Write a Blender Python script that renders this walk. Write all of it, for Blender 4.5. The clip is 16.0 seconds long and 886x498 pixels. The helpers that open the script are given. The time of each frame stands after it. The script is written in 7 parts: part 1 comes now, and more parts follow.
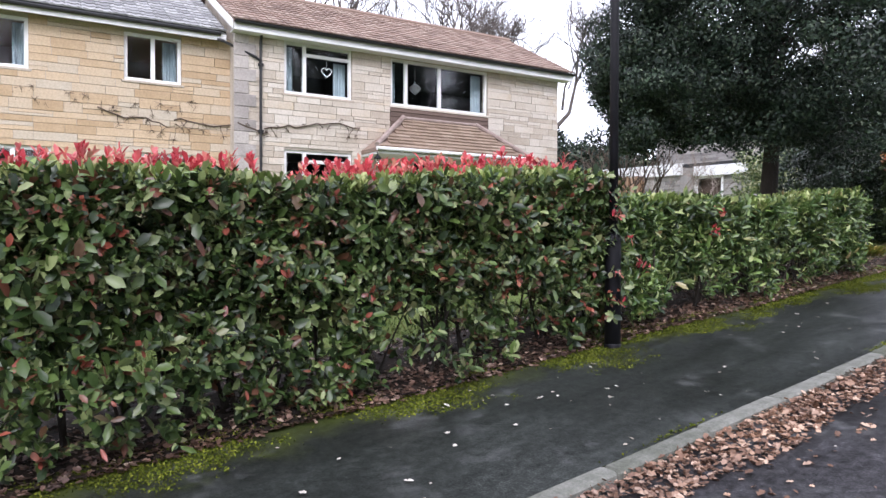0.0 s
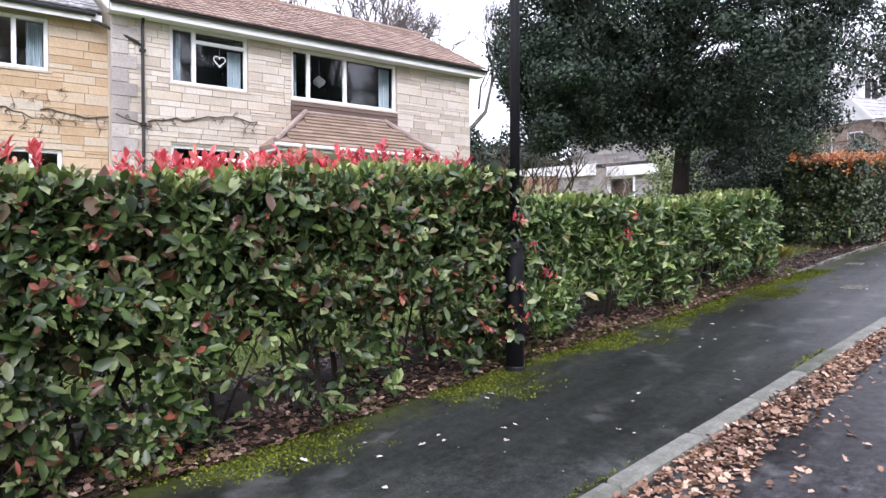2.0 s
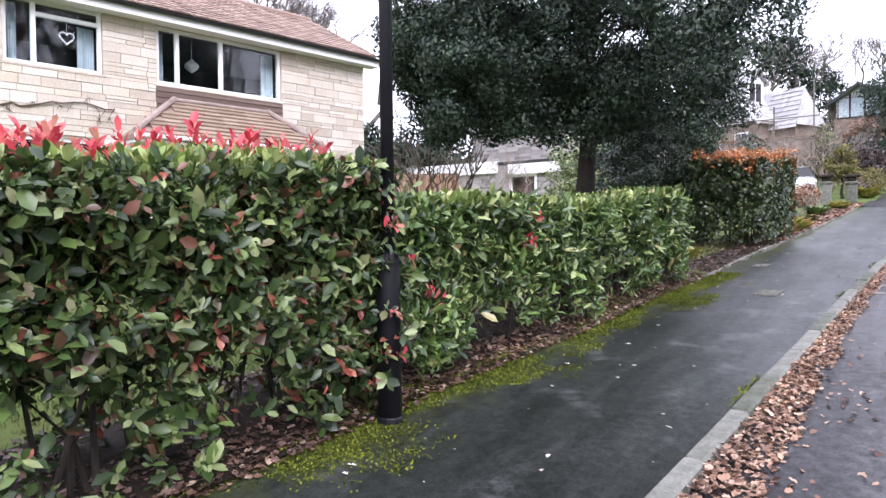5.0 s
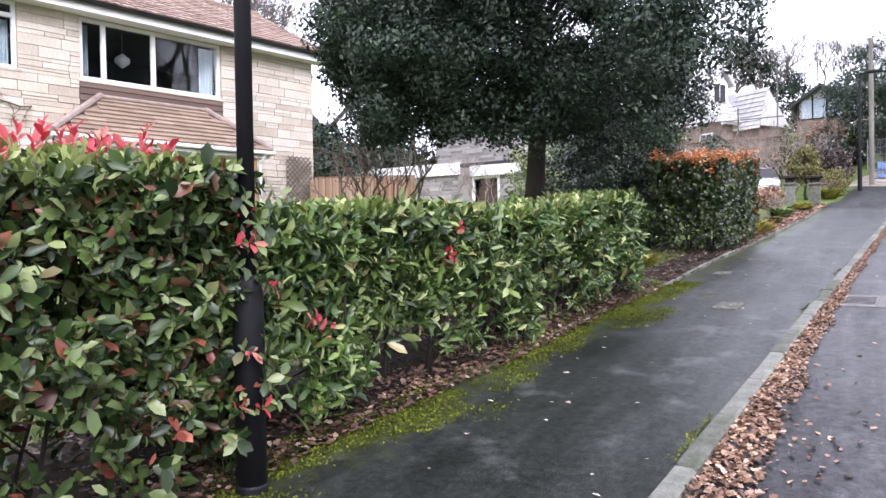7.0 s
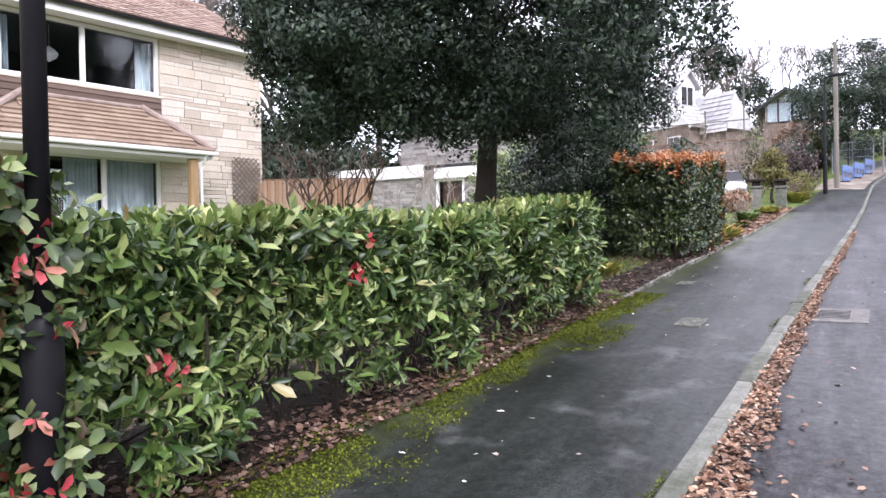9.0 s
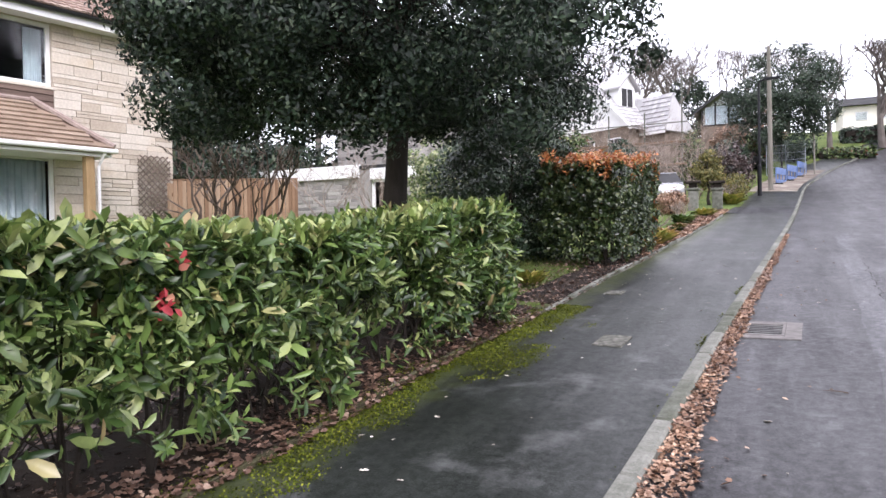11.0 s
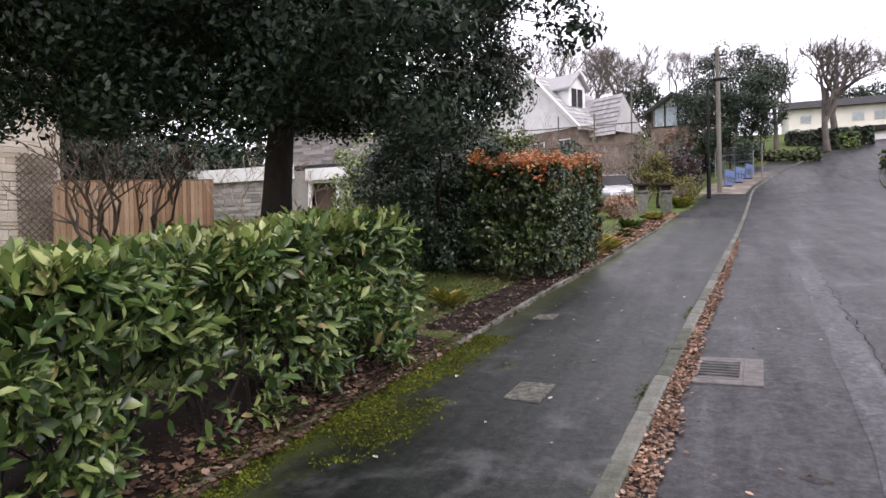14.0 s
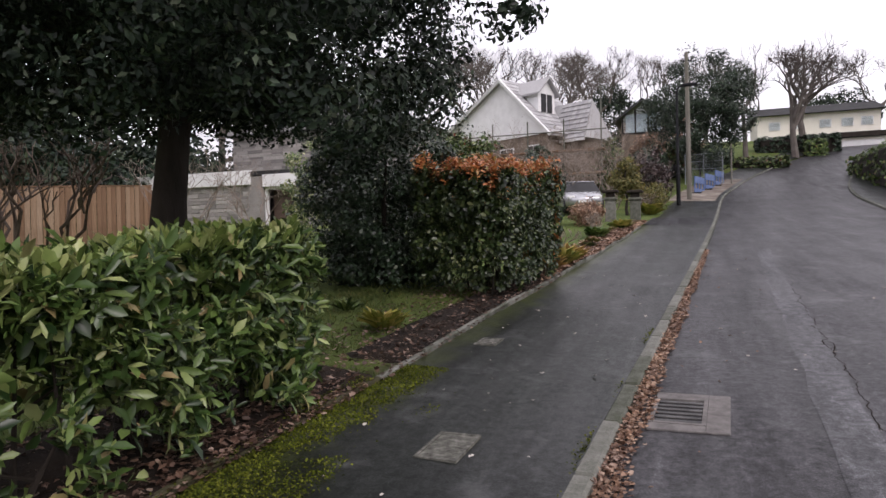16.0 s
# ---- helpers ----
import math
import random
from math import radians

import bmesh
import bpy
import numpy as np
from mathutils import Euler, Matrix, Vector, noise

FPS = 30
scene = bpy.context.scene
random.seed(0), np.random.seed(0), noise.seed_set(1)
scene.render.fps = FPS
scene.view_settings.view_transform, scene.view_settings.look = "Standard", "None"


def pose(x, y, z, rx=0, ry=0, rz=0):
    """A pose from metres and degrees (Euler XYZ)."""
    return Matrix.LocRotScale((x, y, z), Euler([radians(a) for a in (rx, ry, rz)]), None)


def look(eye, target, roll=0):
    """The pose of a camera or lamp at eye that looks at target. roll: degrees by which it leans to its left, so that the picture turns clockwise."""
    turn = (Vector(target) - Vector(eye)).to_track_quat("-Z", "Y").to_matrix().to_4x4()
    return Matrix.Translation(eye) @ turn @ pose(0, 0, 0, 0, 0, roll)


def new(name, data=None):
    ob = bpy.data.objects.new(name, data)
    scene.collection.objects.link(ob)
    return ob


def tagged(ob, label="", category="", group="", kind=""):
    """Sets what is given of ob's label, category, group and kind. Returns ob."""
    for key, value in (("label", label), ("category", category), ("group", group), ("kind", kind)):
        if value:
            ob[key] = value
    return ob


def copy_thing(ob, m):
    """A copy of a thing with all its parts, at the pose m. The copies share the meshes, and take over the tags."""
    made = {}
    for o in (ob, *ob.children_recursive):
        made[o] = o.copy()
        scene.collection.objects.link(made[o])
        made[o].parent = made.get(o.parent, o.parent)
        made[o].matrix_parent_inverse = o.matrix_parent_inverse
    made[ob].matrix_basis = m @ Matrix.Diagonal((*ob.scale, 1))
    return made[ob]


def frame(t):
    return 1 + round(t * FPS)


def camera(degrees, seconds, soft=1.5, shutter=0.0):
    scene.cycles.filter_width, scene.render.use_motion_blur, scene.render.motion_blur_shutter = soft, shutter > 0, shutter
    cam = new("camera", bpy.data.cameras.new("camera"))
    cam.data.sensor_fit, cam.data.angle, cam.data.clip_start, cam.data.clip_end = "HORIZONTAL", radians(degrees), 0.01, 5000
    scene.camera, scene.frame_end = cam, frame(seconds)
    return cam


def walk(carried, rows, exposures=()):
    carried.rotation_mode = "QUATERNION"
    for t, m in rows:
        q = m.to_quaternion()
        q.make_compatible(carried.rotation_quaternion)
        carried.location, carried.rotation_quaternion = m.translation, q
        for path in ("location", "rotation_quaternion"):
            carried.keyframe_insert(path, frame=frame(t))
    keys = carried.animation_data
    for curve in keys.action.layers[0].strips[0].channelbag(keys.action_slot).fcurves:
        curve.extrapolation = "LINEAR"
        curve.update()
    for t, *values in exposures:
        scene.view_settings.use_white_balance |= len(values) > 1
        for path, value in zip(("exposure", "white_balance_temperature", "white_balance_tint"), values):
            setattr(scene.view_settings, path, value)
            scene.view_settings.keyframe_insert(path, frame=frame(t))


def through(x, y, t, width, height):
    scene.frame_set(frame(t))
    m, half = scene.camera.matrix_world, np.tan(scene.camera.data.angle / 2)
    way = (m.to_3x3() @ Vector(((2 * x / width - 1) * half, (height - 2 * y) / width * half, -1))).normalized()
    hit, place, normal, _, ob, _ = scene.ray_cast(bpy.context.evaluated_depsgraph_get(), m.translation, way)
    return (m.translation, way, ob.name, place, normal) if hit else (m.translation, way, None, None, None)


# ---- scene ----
cam = camera(66.0, 16.0)
METRES, EYE, TILT, LEAN, TURN = 8.0, 1.5, 0.0, 0.0, -41.2
ROWS = [
    (0.0, 0.0, 0.0, 0.0, 0.0, -1.05, -0.17),
    (0.5, 0.0045, 0.0305, 0.0031, -2.33, -1.07, -0.09),
    (1.0, 0.0214, 0.0604, 0.0033, -4.91, -1.07, 0.03),
    (1.5, 0.0384, 0.0858, 0.0073, -5.6, -1.07, 0.06),
    (2.0, 0.0468, 0.1152, 0.0084, -6.59, -1.09, 0.13),
    (2.5, 0.0526, 0.1364, 0.0101, -9.2, -1.08, 0.24),
    (3.0, 0.0659, 0.1599, 0.0098, -11.47, -1.13, 0.34),
    (3.5, 0.0839, 0.1865, 0.0143, -12.83, -1.13, 0.48),
    (4.0, 0.091, 0.2197, 0.0164, -13.65, -1.21, 0.51),
    (6.5, 0.1677, 0.3412, 0.0247, -16.11, -1.19, 0.81),
    (7.0, 0.1953, 0.3625, 0.0286, -16.84, -1.19, 0.87),
    (7.5, 0.2154, 0.3794, 0.0302, -16.7, -1.12, 0.92),
    (8.0, 0.2311, 0.4073, 0.0336, -16.92, -1.14, 0.89),
    (8.5, 0.2457, 0.4284, 0.0339, -18.31, -1.04, 0.99),
    (9.0, 0.2749, 0.4483, 0.0369, -19.12, -1.01, 0.97),
    (11.5, 0.3954, 0.5473, 0.0506, -23.96, -1.09, 1.12),
    (12.0, 0.4163, 0.5695, 0.0547, -24.3, -1.1, 1.13),
    (12.5, 0.4391, 0.5918, 0.0557, -25.56, -1.07, 1.17),
    (13.0, 0.4719, 0.6114, 0.0597, -26.21, -1.17, 1.12),
    (13.5, 0.4978, 0.6349, 0.0599, -26.28, -1.1, 1.15),
    (14.0, 0.5184, 0.6618, 0.0651, -27.04, -1.08, 1.18),
    (14.5, 0.5463, 0.6801, 0.0653, -28.3, -1.1, 1.19),
    (15.0, 0.5744, 0.6945, 0.0688, -28.28, -0.81, 1.26),
    (15.5, 0.5988, 0.7172, 0.0704, -28.27, -0.79, 1.22),
    (16.0, 0.6227, 0.7383, 0.0741, -29.11, -0.61, 1.26),
]
EXPOSURES = [(0, 0.16, 6000, 20), (4, 0.56, 5960, 23), (9, 0.6, 6120, 22), (11.5, 0.34, 6280, 21), (12.5, 0.12, 6330, 21), (13, -0.1, 6400, 21), (13.5, -0.18, 6450, 22), (14.5, -0.28, 6550, 22), (16, -0.68, 6600, 22)]
walk(cam, [(t, pose(0, 0, EYE, TILT, LEAN, TURN) @ pose(METRES * x, METRES * y, METRES * z, 90 + pitch, roll, yaw)) for t, x, y, z, yaw, pitch, roll in ROWS],
     EXPOSURES)

# ---------------------------------------------------------------- light
world = bpy.data.worlds.new("world")
scene.world = world
world.use_nodes = True
wn, wl = world.node_tree.nodes, world.node_tree.links
SUN_EL, SUN_AZ = 42.0, 220.0
sky = wn.new("ShaderNodeTexSky")
sky.sky_type = 'NISHITA'
sky.sun_disc = False
sky.sun_elevation, sky.sun_rotation = radians(SUN_EL), radians(SUN_AZ)
sky.air_density, sky.dust_density = 1.0, 4.0
veil = wn.new("ShaderNodeMix")
veil.data_type = 'RGBA'
veil.inputs[0].default_value = 0.86
veil.inputs[7].default_value = (12.5, 12.8, 13.4, 1)
wl.new(sky.outputs[0], veil.inputs[6])
wl.new(veil.outputs[2], wn["Background"].inputs[0])
wn["Background"].inputs[1].default_value = 0.17
sun = new("sun", bpy.data.lights.new("sun", 'SUN'))
sun.data.energy, sun.data.angle, sun.data.color = 2.3, radians(28), (1.0, 0.98, 0.95)
sun.matrix_world = look((0, 0, 30), (30 * -math.sin(radians(SUN_AZ)) / math.tan(radians(SUN_EL)), 30 * -math.cos(radians(SUN_AZ)) / math.tan(radians(SUN_EL)), 0))

# ---------------------------------------------------------------- materials
def nodes_of(name):
    m = bpy.data.materials.new(name)
    m.use_nodes = True
    nt = m.node_tree
    return m, nt, nt.nodes, nt.links, nt.nodes["Principled BSDF"]


def ramp_node(ns, stops):
    r = ns.new("ShaderNodeValToRGB")
    e = r.color_ramp.elements
    while len(e) < len(stops):
        e.new(0.5)
    for k, (p, c) in enumerate(stops):
        e[k].position, e[k].color = p, (*c, 1)
    return r


def noise_node(ns, ls, co, scale, detail=4.0, rough=0.55):
    n = ns.new("ShaderNodeTexNoise")
    n.inputs["Scale"].default_value, n.inputs["Detail"].default_value, n.inputs["Roughness"].default_value = scale, detail, rough
    ls.new(co, n.inputs["Vector"])
    return n


def mix_node(ns, ls, fac, a, b, kind='MIX'):
    m = ns.new("ShaderNodeMix")
    m.data_type, m.blend_type = 'RGBA', kind
    for value, slot in ((fac, m.inputs[0]), (a, m.inputs[6]), (b, m.inputs[7])):
        if isinstance(value, (int, float)):
            slot.default_value = value
        elif isinstance(value, tuple):
            slot.default_value = (*value, 1)
        else:
            ls.new(value, slot)
    return m.outputs[2]


def surface(name, stops, big=1.5, fine=40.0, rough=0.8, metal=0.0, bump=0.3, depth=0.01, vary="", vary_amount=0.35, grain=0.35, stretch=(1, 1, 1), spec=0.35):
    """Two scales of noise through a ramp, a fine grain, a random tint by piece or island, and a bump."""
    m, nt, ns, ls, p = nodes_of(name)
    co = ns.new("ShaderNodeTexCoord").outputs["Object"]
    mp = ns.new("ShaderNodeMapping")
    mp.inputs["Scale"].default_value = stretch
    ls.new(co, mp.inputs["Vector"])
    co = mp.outputs[0]
    n1 = noise_node(ns, ls, co, big, 5)
    n2 = noise_node(ns, ls, co, fine, 6, 0.65)
    r = ramp_node(ns, stops)
    fac = n1.outputs["Fac"]
    if vary:
        src = ns.new("ShaderNodeObjectInfo").outputs["Random"] if vary == "object" else ns.new("ShaderNodeNewGeometry").outputs["Random Per Island"]
        mx = ns.new("ShaderNodeMix")
        mx.inputs[0].default_value = vary_amount
        ls.new(fac, mx.inputs[2])
        ls.new(src, mx.inputs[3])
        fac = mx.outputs[0]
    ls.new(fac, r.inputs[0])
    dark = ramp_node(ns, [(0.25, (1 - grain,) * 3), (0.75, (1 + 0 * grain,) * 3)])
    ls.new(n2.outputs["Fac"], dark.inputs[0])
    ls.new(mix_node(ns, ls, 1.0, r.outputs[0], dark.outputs[0], 'MULTIPLY'), p.inputs["Base Color"])
    p.inputs["Roughness"].default_value, p.inputs["Metallic"].default_value = rough, metal
    p.inputs["Specular IOR Level"].default_value = spec
    b = ns.new("ShaderNodeBump")
    b.inputs["Strength"].default_value, b.inputs["Distance"].default_value = bump, depth
    ls.new(n2.outputs["Fac"], b.inputs["Height"])
    ls.new(b.outputs[0], p.inputs["Normal"])
    return m


def leaf_material(name, stops, rough=0.32, through=0.18, vary="island", spec=0.5):
    """Glossy leaf: the colour differs from leaf to leaf, and some light passes through."""
    m, nt, ns, ls, p = nodes_of(name)
    src = ns.new("ShaderNodeObjectInfo").outputs["Random"] if vary == "object" else ns.new("ShaderNodeNewGeometry").outputs["Random Per Island"]
    r = ramp_node(ns, stops)
    ls.new(src, r.inputs[0])
    co = ns.new("ShaderNodeTexCoord").outputs["Object"]
    n = noise_node(ns, ls, co, 1.9, 6, 0.7)
    g = ramp_node(ns, [(0.34, (0.6, 0.6, 0.62)), (0.66, (1.25, 1.25, 1.15))])
    ls.new(n.outputs["Fac"], g.inputs[0])
    col = mix_node(ns, ls, 1.0, r.outputs[0], g.outputs[0], 'MULTIPLY')
    ls.new(col, p.inputs["Base Color"])
    p.inputs["Roughness"].default_value = rough
    p.inputs["Specular IOR Level"].default_value = spec
    t = ns.new("ShaderNodeBsdfTranslucent")
    ls.new(col, t.inputs["Color"])
    mx = ns.new("ShaderNodeMixShader")
    mx.inputs[0].default_value = through
    ls.new(p.outputs[0], mx.inputs[1])
    ls.new(t.outputs[0], mx.inputs[2])
    ls.new(mx.outputs[0], ns["Material Output"].inputs["Surface"])
    return m


def glass_material(name):
    m, nt, ns, ls, p = nodes_of(name)
    p.inputs["Base Color"].default_value = (0.9, 0.95, 0.95, 1)
    p.inputs["Roughness"].default_value = 0.02
    p.inputs["Transmission Weight"].default_value = 1.0
    p.inputs["IOR"].default_value = 1.45
    return m


def asphalt(name, base, moss=0.0, pale=0.25, worn=1.0, gloss=0.3):
    """Worn asphalt: stone grain, damp dark areas, dry pale patches."""
    m, nt, ns, ls, p = nodes_of(name)
    co = ns.new("ShaderNodeTexCoord").outputs["Object"]
    mp = ns.new("ShaderNodeMapping")
    mp.inputs["Scale"].default_value = (0.55, 1.5, 1)
    ls.new(co, mp.inputs["Vector"])
    grain = noise_node(ns, ls, co, 95, 2, 0.7)
    big = noise_node(ns, ls, mp.outputs[0], 0.9, 5, 0.6)
    patch = noise_node(ns, ls, co, 1.9, 7, 0.66)
    r = ramp_node(ns, [(0.32, tuple(c * 0.55 for c in base)), (0.68, tuple(c * 1.45 for c in base))])
    ls.new(big.outputs["Fac"], r.inputs[0])
    g = ramp_node(ns, [(0.3, (0.4, 0.4, 0.4)), (0.52, (1.0, 1.0, 1.0)), (0.68, (2.3, 2.3, 2.3))])
    ls.new(grain.outputs["Fac"], g.inputs[0])
    col = mix_node(ns, ls, 1.0, r.outputs[0], g.outputs[0], 'MULTIPLY')
    mp2 = ns.new("ShaderNodeMapping")
    mp2.inputs["Scale"].default_value = (0.16, 2.2, 1)
    mp2.inputs["Rotation"].default_value = (0, 0, 0.06)
    ls.new(co, mp2.inputs["Vector"])
    wear = noise_node(ns, ls, mp2.outputs[0], 1.6, 6, 0.65)
    wr = ramp_node(ns, [(0.32, (0.6, 0.6, 0.6)), (0.5, (1.0, 1.0, 1.0)), (0.68, (1.6, 1.6, 1.6))])
    ls.new(wear.outputs["Fac"], wr.inputs[0])
    col = mix_node(ns, ls, worn, col, wr.outputs[0], 'MULTIPLY')
    fleck = noise_node(ns, ls, co, 13, 7, 0.82)
    fr_ = ramp_node(ns, [(0.38, (0.35, 0.35, 0.35)), (0.52, (1.0, 1.0, 1.0)), (0.64, (2.0, 2.0, 2.0))])
    ls.new(fleck.outputs["Fac"], fr_.inputs[0])
    col = mix_node(ns, ls, worn, col, fr_.outputs[0], 'MULTIPLY')
    pm = ramp_node(ns, [(0.56, (0, 0, 0)), (0.72, (pale, pale, pale))])
    ls.new(patch.outputs["Fac"], pm.inputs[0])
    col = mix_node(ns, ls, pm.outputs[0], col, (0.2, 0.205, 0.205))
    if moss:
        # green film that fades out from the back edge of the pavement
        sep = ns.new("ShaderNodeSeparateXYZ")
        ls.new(co, sep.inputs[0])
        away = ns.new("ShaderNodeMath")
        away.operation = 'MULTIPLY_ADD'
        ls.new(sep.outputs[0], away.inputs[0])
        away.inputs[1].default_value = 0.0475
        ls.new(sep.outputs[1], away.inputs[2])
        rag = noise_node(ns, ls, co, 3.0, 7, 0.7)
        tot = ns.new("ShaderNodeMath")
        tot.operation = 'MULTIPLY_ADD'
        ls.new(rag.outputs["Fac"], tot.inputs[0])
        tot.inputs[1].default_value = 1.3
        ls.new(away.outputs[0], tot.inputs[2])
        span = ns.new("ShaderNodeMapRange")
        span.inputs["From Min"].default_value, span.inputs["From Max"].default_value = 4.42, 5.1
        span.inputs["To Max"].default_value = 0.75
        ls.new(tot.outputs[0], span.inputs["Value"])
        col = mix_node(ns, ls, span.outputs[0], col, (0.075, 0.095, 0.015))
    ls.new(col, p.inputs["Base Color"])
    rr = ramp_node(ns, [(0.3, (0.38, 0.38, 0.38)), (0.7, (0.54, 0.54, 0.54))])
    ls.new(big.outputs["Fac"], rr.inputs[0])
    ls.new(rr.outputs[0], p.inputs["Roughness"])
    damp = mix_node(ns, ls, 0.6, wear.outputs["Fac"], fleck.outputs["Fac"])
    shine = ramp_node(ns, [(0.36, (gloss * 0.3,) * 3), (0.5, (gloss * 0.8,) * 3), (0.64, (gloss * 1.5,) * 3)])
    ls.new(damp, shine.inputs[0])
    ls.new(shine.outputs[0], p.inputs["Specular IOR Level"])
    b = ns.new("ShaderNodeBump")
    b.inputs["Strength"].default_value, b.inputs["Distance"].default_value = 0.3, 0.004
    ls.new(grain.outputs["Fac"], b.inputs["Height"])
    ls.new(b.outputs[0], p.inputs["Normal"])
    return m


M_ROAD = asphalt("road asphalt", (0.021, 0.020, 0.022), pale=0.4, gloss=0.34)
M_PAVE = asphalt("pavement asphalt", (0.015, 0.0175, 0.0155), moss=1.0, pale=0.34, worn=0.5, gloss=0.34)
M_KERB = surface("kerb concrete", [(0.25, (0.05, 0.064, 0.03)), (0.45, (0.14, 0.145, 0.118)), (0.8, (0.32, 0.32, 0.285))], big=6, fine=45, vary="object", vary_amount=0.25, grain=0.5, bump=0.5)
M_SOIL = surface("garden soil", [(0.3, (0.008, 0.005, 0.003)), (0.7, (0.032, 0.019, 0.011))], big=3, fine=25, bump=0.8, depth=0.03, rough=0.95)
M_LAWN = surface("lawn", [(0.3, (0.055, 0.09, 0.016)), (0.55, (0.11, 0.155, 0.03)), (0.75, (0.15, 0.14, 0.045))], big=0.8, fine=30, bump=0.8, depth=0.03, rough=0.95)
# Leaf of the hedge tops: the sky light they catch is in the colour.
M_TOP_LIT = leaf_material("yellow green leaf with sky light in it", [(0.0, (0.08, 0.13, 0.03)), (0.5, (0.2, 0.27, 0.075)), (1.0, (0.42, 0.45, 0.19))], rough=0.32, through=0.2)
M_BRONZE = leaf_material("bronze young leaf", [(0.0, (0.12, 0.035, 0.022)), (0.5, (0.3, 0.075, 0.05)), (1.0, (0.44, 0.17, 0.11))], through=0.2)
M_OLIVE = leaf_material("olive green leaf", [(0.0, (0.06, 0.065, 0.018)), (0.6, (0.15, 0.145, 0.035)), (1.0, (0.26, 0.2, 0.07))], rough=0.6, through=0.2)
M_PTILE = surface("tan porch tile", [(0.2, (0.21, 0.15, 0.11)), (0.5, (0.33, 0.245, 0.18)), (0.8, (0.41, 0.33, 0.265))], big=1.2, fine=30, vary="object", vary_amount=0.35)
M_HIP = surface("grey-pink hip tile", [(0.3, (0.26, 0.19, 0.165)), (0.7, (0.42, 0.34, 0.3))], big=3, fine=30)
M_STONE = surface("pale rubble stone", [(0.15, (0.42, 0.35, 0.275)), (0.38, (0.55, 0.48, 0.395)), (0.62, (0.68, 0.62, 0.54)), (0.88, (0.56, 0.45, 0.32))], big=2.0, fine=22, bump=0.6, depth=0.02, vary="object", vary_amount=0.5, grain=0.3, rough=0.9)
M_STONE_I = surface("pale rubble stone mass", [(0.15, (0.42, 0.35, 0.275)), (0.38, (0.55, 0.48, 0.395)), (0.62, (0.68, 0.62, 0.54)), (0.88, (0.56, 0.45, 0.32))], big=2.0, fine=22, bump=0.6, depth=0.02, vary="island", vary_amount=0.5, grain=0.3, rough=0.9)
M_SAND = surface("sandy yellow stone", [(0.2, (0.47, 0.335, 0.20)), (0.5, (0.61, 0.465, 0.31)), (0.8, (0.56, 0.49, 0.39))], big=1.6, fine=22, bump=0.6, depth=0.02, vary="object", vary_amount=0.55, grain=0.3, rough=0.9)
M_SAND_I = surface("sandy yellow stone mass", [(0.2, (0.47, 0.335, 0.20)), (0.5, (0.61, 0.465, 0.31)), (0.8, (0.56, 0.49, 0.39))], big=1.6, fine=22, bump=0.6, depth=0.02, vary="island", vary_amount=0.55, grain=0.3, rough=0.9)
M_MORTAR = surface("mortar", [(0.3, (0.46, 0.4, 0.33)), (0.7, (0.58, 0.52, 0.45))], big=3, fine=40, rough=0.95)
M_TILE = surface("brown roof tile", [(0.2, (0.17, 0.115, 0.09)), (0.5, (0.275, 0.19, 0.15)), (0.8, (0.35, 0.275, 0.22))], big=1.2, fine=30, vary="object", vary_amount=0.5)
M_TILE_I = surface("brown roof tile mass", [(0.2, (0.17, 0.115, 0.09)), (0.5, (0.275, 0.19, 0.15)), (0.8, (0.35, 0.275, 0.22))], big=1.2, fine=30, vary="island", vary_amount=0.5)
M_TILE_GREY = surface("grey roof tile", [(0.2, (0.2, 0.2, 0.2)), (0.5, (0.32, 0.32, 0.32)), (0.8, (0.42, 0.42, 0.41))], big=1.2, fine=30, vary="object", vary_amount=0.5)
M_TILE_GREY_I = surface("grey roof tile mass", [(0.2, (0.2, 0.2, 0.2)), (0.5, (0.32, 0.32, 0.32)), (0.8, (0.42, 0.42, 0.41))], big=1.2, fine=30, vary="island", vary_amount=0.5)
M_WHITE = surface("white painted board", [(0.3, (0.72, 0.72, 0.72)), (0.7, (0.84, 0.84, 0.84))], big=2, fine=20, grain=0.06, rough=0.4, bump=0.05)
M_GUTTER = surface("black plastic gutter", [(0.3, (0.012, 0.012, 0.013)), (0.7, (0.03, 0.03, 0.032))], rough=0.4, grain=0.1, bump=0.05)
M_CLAD = surface("brown cladding board", [(0.3, (0.10, 0.065, 0.05)), (0.7, (0.18, 0.125, 0.10))], big=2, fine=16, stretch=(0.3, 1, 4), rough=0.6, vary="object", vary_amount=0.3)
# Near-black: the unlit rooms' shade is in the colour; also a dark roof.
M_DARK = surface("near-black unlit room and dark roof", [(0.3, (0.02, 0.02, 0.022)), (0.7, (0.05, 0.05, 0.05))], rough=0.95)
M_CURTAIN = surface("pale blue curtain", [(0.3, (0.42, 0.52, 0.58)), (0.7, (0.62, 0.7, 0.74))], big=4, fine=50, rough=0.9)
M_GLASS = glass_material("window glass")
M_POST = surface("black painted steel", [(0.3, (0.005, 0.005, 0.007)), (0.7, (0.012, 0.012, 0.015))], big=3, fine=30, spec=0.25, rough=0.55, grain=0.3, bump=0.08, depth=0.003)
M_FENCE = surface("new softwood fence board", [(0.2, (0.22, 0.12, 0.07)), (0.5, (0.41, 0.255, 0.155)), (0.8, (0.54, 0.39, 0.27))], big=2.2, fine=14, stretch=(5, 5, 0.35), vary="object", vary_amount=0.5, grain=0.5)
